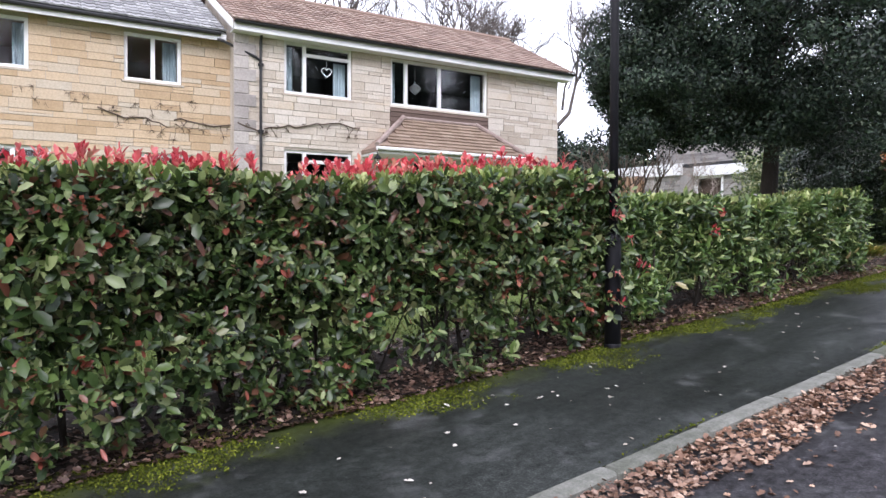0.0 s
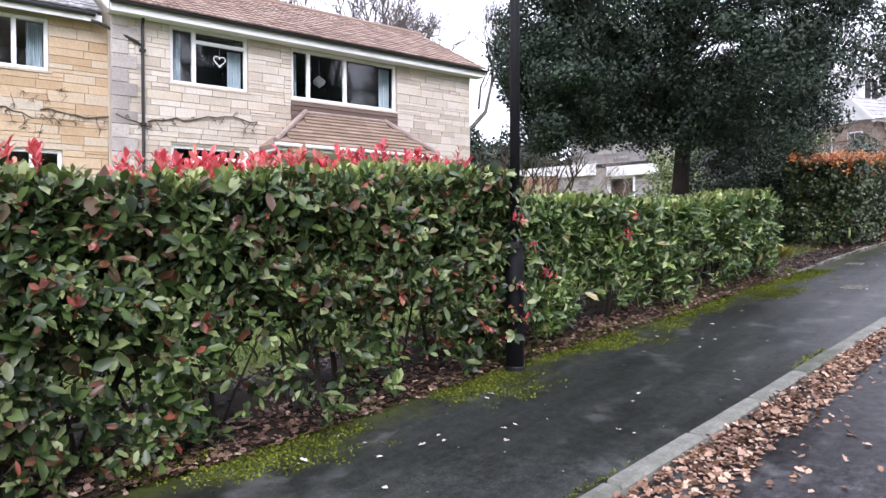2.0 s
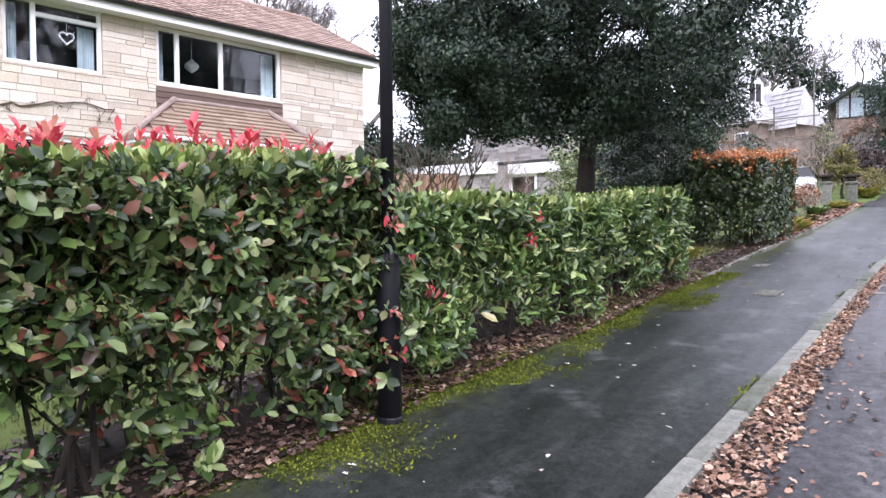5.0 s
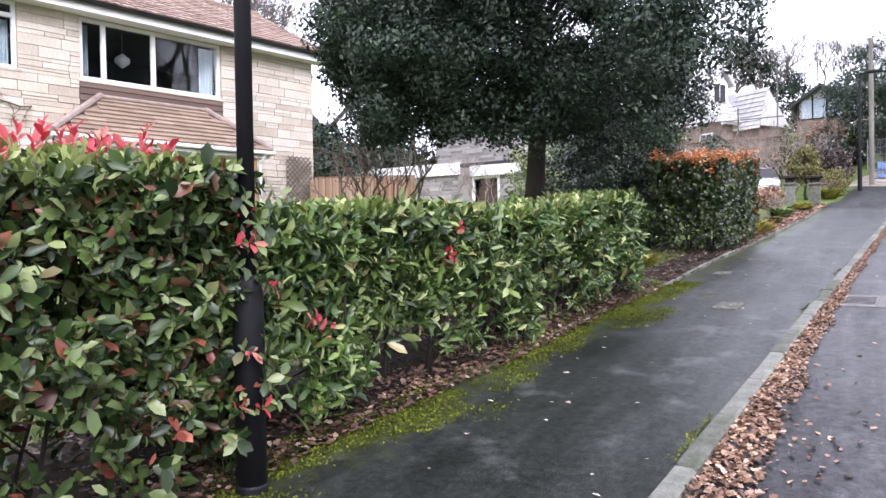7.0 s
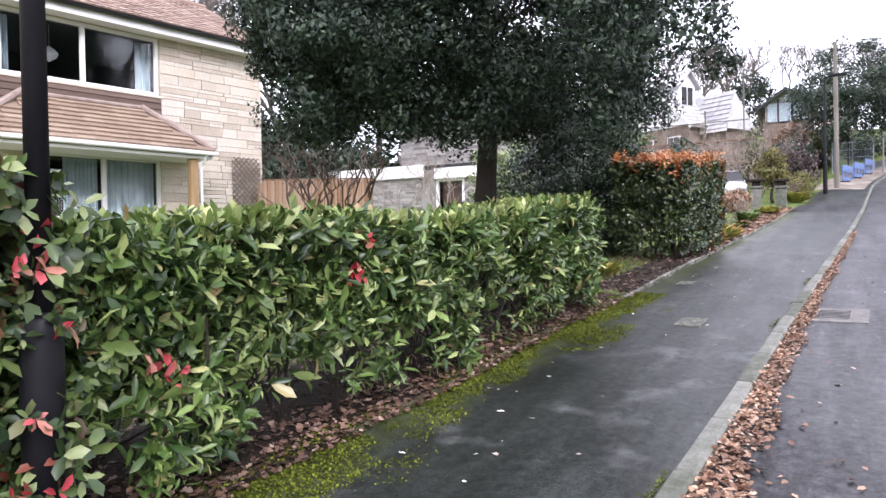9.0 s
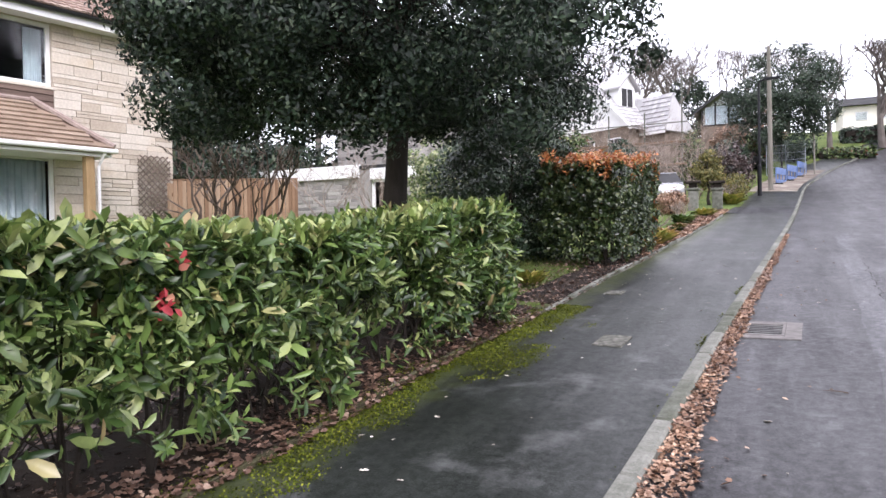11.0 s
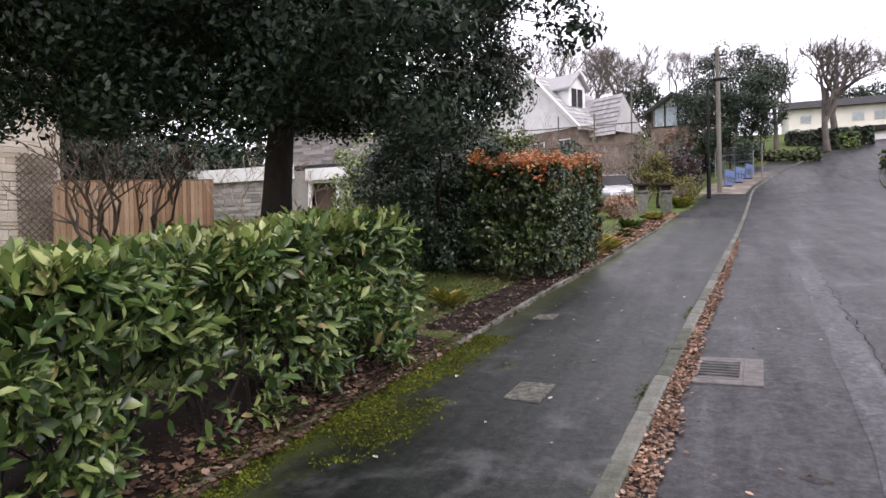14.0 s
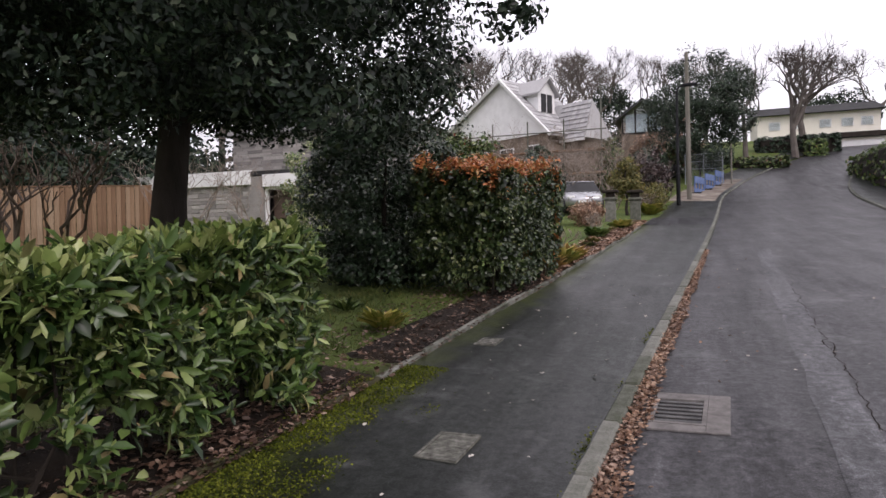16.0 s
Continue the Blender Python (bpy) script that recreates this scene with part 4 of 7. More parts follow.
hedge2 = thing("hedge", pose(9, 4.1, land(9, 4.1)), "lower clipped laurel hedge with light green leaves", "hedge")
A2 = hedge_leaves(5.5, 11.85, h2_height, 1.0, 6200, 0.112, 0.64, 12, [0.2, 0.16, 0.06, -0.16, -0.46], lambda x: np.interp(x, [6.0, 7.0, 8.2, 10.4, 11.2], [0.2, 0.04, -0.08, -0.08, 0.2]), bare=0.12, front=0.04, back=0.06)
under(tagged(part("foliage", leaf_mesh("foliage", *A2[:5]), M_LEAF2), kind="stuff"), hedge2)
under(tagged(part("stemwork", stems(5.5, 11.8, h2_height, 1.0, 0.4, 6), M_BARK), kind="stuff"), hedge2)

# Same pale layer here, with the top's sky light in its colour.
T2 = red_tips(5.55, 11.8, h2_height, 0.85, 1000, 23, z_spread=0.0, length=0.1, front=-0.08)
under(tagged(part("foliage", leaf_mesh("foliage", *T2), M_TOP_LIT), "clipped top leaves with sky light in their lighter green", kind="stuff"), hedge2)
# a few red shoots in the laurel
rq = np.random.default_rng(33)
q = np.array([(7.4, 1.16), (7.32, 1.02), (7.38, 0.92), (6.0, 0.72), (6.08, 0.66)])
qp = np.repeat(np.c_[q[:, 0], [edge_y(a) - 0.03 for a in q[:, 0]], [land(a, edge_y(a)) + b for a, b in q]], 6, 0)
under(tagged(part("red_foliage", leaf_mesh("red_foliage", qp + rq.normal(0, 0.03, qp.shape), unit(rq.normal(0, 0.8, qp.shape) + np.array([0, -0.5, 0.5])), unit(rq.normal(0, 0.5, qp.shape) + np.array([0, -1, 0.5])), 0.09 * rq.uniform(0.6, 1.1, len(qp)), rq.uniform(0.7, 1.0, len(qp))), M_RED), "red young shoots among the green", kind="stuff"), hedge2)

under(tagged(part("inner_foliage", leaf_mesh("inner_foliage", *inner_leaves(-3.2, 5.5, h1_height, 0.95, 12000, 0.1, 13)), M_LEAF1), kind="stuff"), hedge1)
under(tagged(part("inner_foliage", leaf_mesh("inner_foliage", *inner_leaves(5.5, 11.8, h2_height, 1.0, 1600, 0.11, 14)), M_LEAF2), kind="stuff"), hedge2)

# ---------------------------------------------------------------- evergreen oak
TREE = Vector((12.3, 5.3, land(12.3, 5.3) - 0.1))
tree = thing("tree", Matrix.Translation(TREE), "broad dark evergreen oak in the front garden", "tree")


def crown(seed, centre, radii, clumps, per, length, low, clump_r, lumps=0.35, hole=-0.15, rise=0.0, rise_y=0.0, rise_x=0.0):
    """Clumps of leaves in an uneven ellipsoid, denser to the outside."""
    r = np.random.default_rng(seed)
    c = np.array(centre)
    pts = []
    while len(pts) < clumps:
        v = r.normal(0, 1, 3)
        v /= np.linalg.norm(v)
        edge = 1 + lumps * noise.noise(Vector(v * 2.2) + Vector((seed, 0, 0))) + 0.15 * noise.noise(Vector(v * 6) + Vector((0, seed, 0)))
        s = edge * (r.uniform(0.15, 1.0) ** 0.45)
        p = c + v * s * np.array(radii)
        if p[2] < low + rise * max(0.0, p[1] - rise_y) + rise_x * max(0.0, p[0] - 12.2) + 0.25 * noise.noise(Vector((p[0] * 1.2, p[1] * 1.2, 1.0))):
            continue
        if noise.noise(Vector(p * 0.8)) < hole:
            continue
        pts.append(p)
    pts = np.array(pts)
    k = len(pts) * per
    b = np.repeat(pts, per, 0)
    size = np.repeat(r.uniform(0.65, 1.25, len(pts)), per)[:, None]
    way = unit(r.normal(0, 1, (k, 3)) + 0.35 * unit(b - c))
    off = way * (r.random((k, 1)) ** 0.3) * clump_r * size * np.array([1, 1, 0.7])
    axis = unit(np.cross(way, r.normal(0, 1, (k, 3))) + 0.3 * way + np.array([0, 0, -0.1]))
    nor = unit(way + np.array([0, 0, 0.35]) + r.normal(0, 0.24, (k, 3)))
    return pts, (b + off, axis, nor, length * r.uniform(0.6, 1.3, k), r.uniform(0.8, 1.2, k))


def limbs(base, top, radius, targets, seed, n=8):
    """Tapered trunk with limbs to chosen clumps of the crown."""
    r = random.Random(seed)
    g = Geo()
    base, top = Vector(base), Vector(top)
    pts = [base.lerp(top, k / 8) + Vector((r.uniform(-1, 1), r.uniform(-1, 1), 0)) * (0.05 if 0 < k else 0) for k in range(9)]
    g.tube(pts, [radius * (1.35 if k == 0 else 1.1 if k == 1 else 1 - 0.085 * k) for k in range(9)], 12)
    for t in targets:
        t = Vector(t)
        k = r.uniform(0.36, 0.95)
        p0 = base.lerp(top, k)
        if t.z < p0.z - 0.5:
            p0 = base.lerp(top, r.uniform(0.36, 0.55))
        mid = p0.lerp(t, 0.5) + Vector((r.uniform(-0.2, 0.2), r.uniform(-0.2, 0.2), r.uniform(0, 0.4)))
        w = radius * r.uniform(0.06, 0.2)
        g.tube([p0, p0.lerp(mid, 0.5) + Vector((0, 0, 0.08)), mid, t], [w, w * 0.8, w * 0.5, w * 0.15], 5)
    return g


CLUMPS, CROWN = crown(41, (12.75, 5.45, 5.6), (3.3, 3.1, 4.3), 700, 420, 0.07, 3.05, 0.46, lumps=0.36, hole=-0.32, rise=0.1, rise_y=7.0, rise_x=0.22)
for lobe in (crown(45, (11.2, 7.0, 4.7), (1.1, 1.1, 1.3), 55, 420, 0.07, 3.2, 0.42), crown(46, (13.3, 8.4, 5.0), (1.5, 1.2, 1.7), 90, 420, 0.07, 3.25, 0.44)):
    CLUMPS = np.concatenate([CLUMPS, lobe[0]])
    CROWN = [np.concatenate(pair) for pair in zip(CROWN, lobe[1])]
under(part("trunk", limbs(TREE, TREE + Vector((0.25, 0.1, 6.2)), 0.17, CLUMPS[::5], 8), M_BARK, smooth=True), tree)
under(tagged(part("crown", leaf_mesh("crown", *CROWN, SMALL), M_OAK), kind="stuff"), tree)

# ---------------------------------------------------------------- street lamp by the hedge
LAMP = Vector((5.47, 3.80, land(5.47, 3.80)))
lamp1 = thing("street_lamp", Matrix.Translation(LAMP), "black painted steel lamp column beside the hedge", "street lamp")
part("base_section", Geo().tube([(0, 0, -0.15), (0, 0, 1.0), (0, 0, 1.05), (0, 0, 1.08)], [0.076, 0.075, 0.07, 0.044], 20), M_POST, lamp1, smooth=True)
part("foot", Geo().tube([(0, 0, -0.05), (0, 0, 0.02), (0, 0, 0.03)], [0.084, 0.083, 0.078], 20), M_POST, lamp1)
part("column", Geo().tube([(0, 0, 1.05), (0, 0, 3.2), (0, 0, 5.2)], [0.043, 0.041, 0.036], 20), M_POST, lamp1, smooth=True)
part("lantern", Geo().box(-0.1, -0.6, 5.15, 0.1, 0.05, 5.28, 0.03), M_POST, lamp1)


# ---------------------------------------------------------------- garden beyond the house
fence = thing("fence", pose(16.44, 13.43, 1.4, 0, 0, math.degrees(math.atan2(-0.49, 3.9))), "new orange-brown close-boarded timber fence", "fence")
fboard = Geo().box(0.004, -0.012, 0, 0.118, 0.0, 1.86, 0.004).mesh("fence_board")
for k in range(33):
    ob = part("fence_board", fboard, M_FENCE, fence)
    ob.matrix_local = pose(k * 0.12, -0.02 - 0.008 * (k % 2), 0.07 * k * 0.12 + random.uniform(-0.01, 0.01))
for k in range(3):
    part("fence_post", Geo().box(-0.05 + 1.93 * k, 0.02, -0.3, 0.05 + 1.93 * k, 0.12, 1.8 + 0.135 * k, 0.008), M_FENCE, fence)
for z in (0.35, 1.5):
    part("fence_rail", Geo().add([(0, -0.02, z), (3.95, -0.02, z + 0.276), (3.95, 0.02, z + 0.276), (0, 0.02, z), (0, -0.02, z + 0.08), (3.95, -0.02, z + 0.356), (3.95, 0.02, z + 0.356), (0, 0.02, z + 0.08)], [(0, 1, 5, 4), (2, 3, 7, 6), (4, 5, 6, 7), (0, 3, 2, 1), (0, 4, 7, 3), (1, 2, 6, 5)]), M_FENCE, fence)
part("fence_cap", Geo().add([(0, -0.045, 1.86), (3.96, -0.045, 2.137), (3.96, 0.03, 2.137), (0, 0.03, 1.86), (0, -0.045, 1.89), (3.96, -0.045, 2.167), (3.96, 0.03, 2.167), (0, 0.03, 1.89)], [(0, 1, 5, 4), (2, 3, 7, 6), (4, 5, 6, 7), (0, 3, 2, 1), (0, 4, 7, 3), (1, 2, 6, 5)]), M_FENCE, fence)


def bare(seed, height, spread, width, levels=4, forks=3, up=0.5, stems_n=1, bend=0.25, n=5, lean=0.5, thin=0.58):
    """A leafless tree or shrub of tapered, forking branches: the limbs, and the twigs."""
    r = random.Random(seed)
    limb, twig = Geo(), Geo()

    def grow(p, d, length, w, level):
        bd = bend * (0.2 if level == levels and stems_n == 1 else 1.0)
        q = p + d * length * 0.5 + Vector((r.uniform(-1, 1), r.uniform(-1, 1), r.uniform(-0.4, 0.6))) * length * bd * 0.5
        e = p + d * length + Vector((r.uniform(-1, 1), r.uniform(-1, 1), r.uniform(-0.4, 0.6))) * length * bd * 0.4
        (limb if level > levels - 2 else twig).tube([p, q, e], [w, w * 0.8, w * 0.6], max(3, n - (levels - level)), cap=False)
        if level <= 1:
            return
        for k in range(forks + (r.random() < 0.4)):
            v = Vector((r.gauss(0, 1), r.gauss(0, 1), r.gauss(0, 0.7))).normalized()
            nd = (d * 0.75 + v * spread + Vector((0, 0, up * 0.35))).normalized()
            s = e if k < 2 else p.lerp(e, r.uniform(0.4, 0.9))
            grow(s, nd, length * r.uniform(0.55, 0.82), w * thin, level - 1)

    for k in range(stems_n):
        a = (k + r.uniform(-0.3, 0.3)) * 6.283 / stems_n
        d = Vector((math.cos(a) * lean, math.sin(a) * lean, 1)).normalized() if stems_n > 1 else Vector((r.uniform(-0.06, 0.06), r.uniform(-0.06, 0.06), 1))
        grow(Vector((0, 0, -0.1)), d, height * (0.4 if stems_n == 1 else 0.34), width * (1 if stems_n == 1 else 0.7), levels)
    return limb, twig


def place_bare(name, label, category, x, y, geos, material=None, group="", z=None):
    ob = thing(name, Matrix.Translation((x, y, land(x, y) if z is None else z)), label, category, group)
    part("trunk" if name == "tree" else "stem", geos[0], material or M_TWIG, ob)
    tagged(part("branchwork", geos[1], material or M_TWIG, ob), kind="stuff")
    return ob


M_PALETWIG = surface("pale grey twigs", [(0.3, (0.2, 0.16, 0.13)), (0.7, (0.42, 0.35, 0.3))], big=4, fine=18, rough=0.95)
place_bare("shrub", "leafless spreading shrub in front of the timber fence", "shrub", 14.8, 10.15, bare(3, 2.9, 0.5, 0.062, 5, 2, 0.3, 6, 0.3, 6, 0.7, 0.7), M_TWIG)
place_bare("shrub", "thin leafless shrub beside the end of the fence", "shrub", 20.4, 11.9, bare(12, 2.8, 0.6, 0.03, 5, 2, 0.5, 5, 0.4, 5, 0.5, 0.68), M_PALETWIG)
place_bare("shrub", "thin leafless shrub before the garage", "shrub", 23.4, 12.3, bare(17, 2.6, 0.6, 0.03, 5, 2, 0.5, 5, 0.4, 5, 0.5, 0.68), M_PALETWIG)
place_bare("shrub", "leafless twiggy shrub at the corner of the house", "shrub", 18.6, 14.6, bare(19, 3.6, 0.6, 0.03, 5, 2, 0.6, 5, 0.35))

# flat-roofed garage of grey stone with a white fascia, and the house behind it
M_GREYSTONE = surface("grey stone", [(0.2, (0.22, 0.21, 0.2)), (0.5, (0.36, 0.34, 0.32)), (0.8, (0.46, 0.44, 0.41))], big=1.5, fine=20, vary="island", vary_amount=0.6, rough=0.9, bump=0.6, depth=0.02)
GX, GBASE = 30.0, 2.55
garage = thing("garage", Matrix.Translation((GX, 14.5, GBASE)), "flat-roofed grey stone garage with white fascia", "garage")
gw = Geo()
for a, c, b, d in courses(2.55, 7.4, 0, 1.9, [], 0.11, 0.19, 0.3, 0.8, 15) + courses(-1.2, 0.45, 0, 1.75, [], 0.11, 0.19, 0.3, 0.7, 16):
    gw.box(-0.03 - random.uniform(0, 0.02), a + 0.008, c + 0.008, 0.05, b - 0.008, d - 0.008, 0.01)
tagged(part("stonework", gw, M_GREYSTONE, garage), kind="stuff")
part("wall", Geo().box(0.0, 2.5, -0.4, 0.25, 7.5, 1.9).box(0.0, -1.2, -0.4, 0.25, 0.45, 1.75).box(0.25, -1.2, -0.4, 5, -1.0, 1.75).box(0.25, 7.3, -0.4, 5, 7.5, 1.9).box(4.8, -1.0, -0.4, 5, 7.3, 1.75), M_GREYSTONE, garage)
part("pier", Geo().box(-0.12, 1.85, -0.4, 0.3, 2.55, 2.2, 0.015), M_GREYSTONE, garage)
part("fascia", Geo().box(-0.2, 2.4, 1.9, 0.0, 10.5, 2.45, 0.01).box(-0.2, -1.3, 1.78, 0.0, 1.85, 2.25, 0.01), M_WHITE, garage)
part("roof", Geo().box(-0.15, -1.25, 2.25, 5.1, 10.45, 2.4), M_GUTTER, garage)
part("door_frame", Geo().box(-0.03, 0.45, -0.2, 0.1, 0.56, 1.78, 0.005).box(-0.03, 1.74, -0.2, 0.1, 1.85, 1.78, 0.005).box(-0.03, 0.56, 1.68, 0.1, 1.74, 1.78, 0.005), M_WHITE, garage)
# Dark panel set back in the frame stands for the doorway's shade.
part("door", Geo().box(0.4, 0.56, -0.2, 0.45, 1.74, 1.68), M_CLAD, garage, "brown panel standing for the dark open doorway")
house2 = thing("house", Matrix.Translation((34.5, 13.5, 2.7)), "pale grey stone house behind the garage", "house")
hw = Geo()
for a, c, b, d in courses(-1.6, 7.6, 0, 4.6, [(-0.3, 1.5, 0.9, 2.75)], 0.12, 0.2, 0.35, 0.8, 25):
    hw.box(-0.03 - random.uniform(0, 0.02), a + 0.008, c + 0.008, 0.05, b - 0.008, d - 0.008)
tagged(part("stonework", hw, M_GREYSTONE, house2), kind="stuff")
hwall = Geo()
for a, c, b, d in wall_pieces(-1.6, 7.6, -0.4, 4.6, [(-0.3, 1.5, 0.9, 2.75)]):
    hwall.box(0, a, c, 0.25, b, d)
part("wall", hwall, M_GREYSTONE, house2, weld=True)
part("side_wall", Geo().box(0.25, -1.6, -0.4, 7, -1.35, 4.6).box(0.25, 7.35, -0.4, 7, 7.6, 4.6).box(6.75, -1.35, -0.4, 7, 7.35, 4.6), M_GREYSTONE, house2)
part("roof", Geo().add([(-0.4, -2, 4.5), (7.4, -2, 4.5), (7.4, 3, 6.6), (-0.4, 3, 6.6), (-0.4, 8, 4.5), (7.4, 8, 4.5)], [(0, 1, 2, 3), (3, 2, 5, 4), (0, 3, 4), (1, 5, 2), (0, 4, 5, 1)]), M_TILE_GREY_I, house2)
wnd = part("window", Geo().box(-0.06, -0.4, 1.42, 0.06, 1.0, 1.5), M_WHITE, house2)
part("window_frame", Geo().box(0.0, -0.3, 1.5, 0.06, -0.2, 2.75).box(0.0, 0.8, 1.5, 0.06, 0.9, 2.75).box(0.0, -0.2, 2.65, 0.06, 0.8, 2.75).box(0.0, 0.26, 1.5, 0.06, 0.34, 2.65), M_WHITE, wnd)
part("pane", Geo().box(0.03, -0.2, 1.5, 0.036, 0.8, 2.65), M_GLASS, wnd)


# ---------------------------------------------------------------- evergreen shrubs
def bush(name, label, category, base, centre, radii, clumps, per, length, low, clump_r, seed, material, kind=LEAF, trunk=True):
    ob = thing(name, Matrix.Translation(base), label, category)
    pts, arr = crown(seed, centre, radii, clumps, per, length, low, clump_r, 0.3, -0.4)
    under(tagged(part("foliage", leaf_mesh("foliage", *arr, kind), material), kind="stuff"), ob)
    if trunk:
        under(part("stem", limbs(base, Vector(centre) + Vector((0, 0, radii[2] * 0.4)), 0.06, pts[::30], seed), M_BARK), ob)
    return ob, pts


M_HOLLY = leaf_material("dark holly leaf", [(0.0, (0.010, 0.022, 0.012)), (0.6, (0.022, 0.046, 0.024)), (0.93, (0.04, 0.07, 0.035)), (1.0, (0.15, 0.17, 0.12))], rough=0.36, through=0.06)
M_VARIEG = leaf_material("pale variegated leaf", [(0.0, (0.06, 0.11, 0.04)), (0.5, (0.16, 0.22, 0.08)), (0.8, (0.4, 0.42, 0.22)), (1.0, (0.55, 0.55, 0.38))], rough=0.45)
bush("bush", "dark glossy evergreen bush beside the oak", "bush", Vector((17.5, 5.7, land(17.5, 5.7))), (17.4, 5.6, 2.85), (1.1, 1.15, 1.8), 190, 150, 0.07, 1.45, 0.36, 51, M_HOLLY)
bush("bush", "pale variegated evergreen shrub behind the oak", "bush", Vector((24.0, 10.2, land(24, 10.2))), (24.0, 10.2, 3.5), (1.2, 1.2, 1.6), 110, 80, 0.1, 2.0, 0.36, 52, M_VARIEG)
bush("bush", "dark evergreen bush between the gardens", "bush", Vector((20.5, 7.3, land(20.5, 7.3))), (20.5, 7.3, 2.9), (1.3, 1.4, 1.6), 130, 90, 0.1, 1.7, 0.4, 53, M_HOLLY)
bush("bush", "green evergreen shrub beyond the garden", "bush", Vector((27, 7.6, land(27, 7.6))), (27, 7.6, 3.6), (1.7, 1.5, 1.7), 120, 70, 0.12, 2.1, 0.42, 54, M_LEAF1)

# tall photinia block with orange-red top
hedge3 = thing("hedge", pose(17.6, 3.9, land(17.6, 3.9)), "dense square photinia bush with orange-red top", "hedge")


def block_leaves(seed, n):
    r = np.random.default_rng(seed)
    c, ang = np.array([17.85, 4.0]), math.radians(-8)
    u = np.array([math.cos(ang), math.sin(ang)])
    v = np.array([-u[1], u[0]])
    a = r.uniform(-1, 1, n)
    b = r.uniform(-1, 1, n)
    f = r.choice(5, n, p=[0.3, 0.16, 0.16, 0.1, 0.28])
    ins = np.abs(r.normal(0, 0.06, n))
    a = np.where(f == 1, -1 + ins, np.where(f == 2, 1 - ins, a))
    b = np.where(f == 0, -1 + ins, np.where(f == 3, 1 - ins, b))
    z = np.where(f == 4, 1.75 - ins * 2, 0.15 + 1.6 * r.random(n) ** 0.7)
    bump = np.array([noise.noise(Vector((p * 2.2, q * 2.2, w * 2.2))) for p, q, w in zip(a, b, z)])
    pos = np.c_[(c + (a * (1.3 + 0.1 * bump))[:, None] * u + (b * (0.62 + 0.1 * bump))[:, None] * v), z * (1 + 0.05 * bump)]
    pos[:, 2] += np.array([land(p[0], p[1]) for p in pos])
    out = np.zeros((n, 3))
    out[f == 0, :2] = -v
    out[f == 1, :2] = -u
    out[f == 2, :2] = u
    out[f == 3, :2] = v
    out[f == 4] = (0, 0, 1)
    out = unit(out + r.normal(0, 0.4, (n, 3)))
    return pos, out, z


def whorl(pos, out, per, length, seed, wide=1.0):
    r = np.random.default_rng(seed)
    n = len(pos)
    j = np.tile(np.arange(per), n)
    d, b = np.repeat(out, per, 0), np.repeat(pos, per, 0)
    s1 = unit(np.cross(d, np.tile([0.2, 0.1, 1.0], (n * per, 1))))
    s2 = np.cross(d, s1)
    ang = j * 2.4 + np.repeat(r.uniform(0, 6.28, n), per)
    axis = unit(d * r.uniform(0.3, 0.9, (n * per, 1)) + np.cos(ang)[:, None] * s1 + np.sin(ang)[:, None] * s2 + np.array([0, 0, -0.2]))
    return b + d * (j[:, None] * 0.015 - 0.04), axis, unit(d + r.normal(0, 0.3, (n * per, 3)) + np.array([0, 0, 0.4])), length * r.uniform(0.6, 1.25, n * per), wide * r.uniform(0.8, 1.2, n * per)


M_LEAF3 = leaf_material("dark photinia leaf", [(0.0, (0.008, 0.018, 0.006)), (0.5, (0.028, 0.052, 0.016)), (0.9, (0.075, 0.105, 0.035)), (1.0, (0.18, 0.2, 0.09))], rough=0.34)
bp, bo, bz = block_leaves(61, 3000)
under(tagged(part("foliage", leaf_mesh("foliage", *whorl(bp, bo, 8, 0.08, 62)), M_LEAF3), kind="stuff"), hedge3)
topk = (bz > 1.6) | ((bz > 1.3) & (np.random.default_rng(4).random(len(bz)) < 0.4))
topk &= np.random.default_rng(6).random(len(bz)) < 0.6
tp = bp[topk] + np.c_[np.zeros((topk.sum(), 2)), np.random.default_rng(7).uniform(-0.02, 0.24, topk.sum())]
under(tagged(part("red_foliage", leaf_mesh("red_foliage", *whorl(tp, unit(bo[topk] + np.array([0, 0, 1.2])), 7, 0.08, 63)), M_ORANGE), "orange-red young leaves", kind="stuff"), hedge3)
side = bp[:, 0] > 18.75
side &= np.random.default_rng(3).random(len(bp)) < 0.5
under(tagged(part("red_foliage", leaf_mesh("red_foliage", *whorl(bp[side], bo[side], 6, 0.075, 64)), M_ORANGE), kind="stuff"), hedge3)
sg = Geo()
for k in range(16):
    px_, py_ = 17.85 + random.uniform(-1.1, 1.1), 4.0 + random.uniform(-0.35, 0.35)
    z_ = land(px_, py_) - 0.05
    sg.tube([(px_, py_, z_), (px_ + random.uniform(-0.1, 0.1), py_, z_ + 0.6), (px_ + random.uniform(-0.3, 0.3), py_ + random.uniform(-0.2, 0.2), z_ + 1.5)], [0.02, 0.016, 0.008], 5)
under(tagged(part("stemwork", sg, M_BARK), kind="stuff"), hedge3)

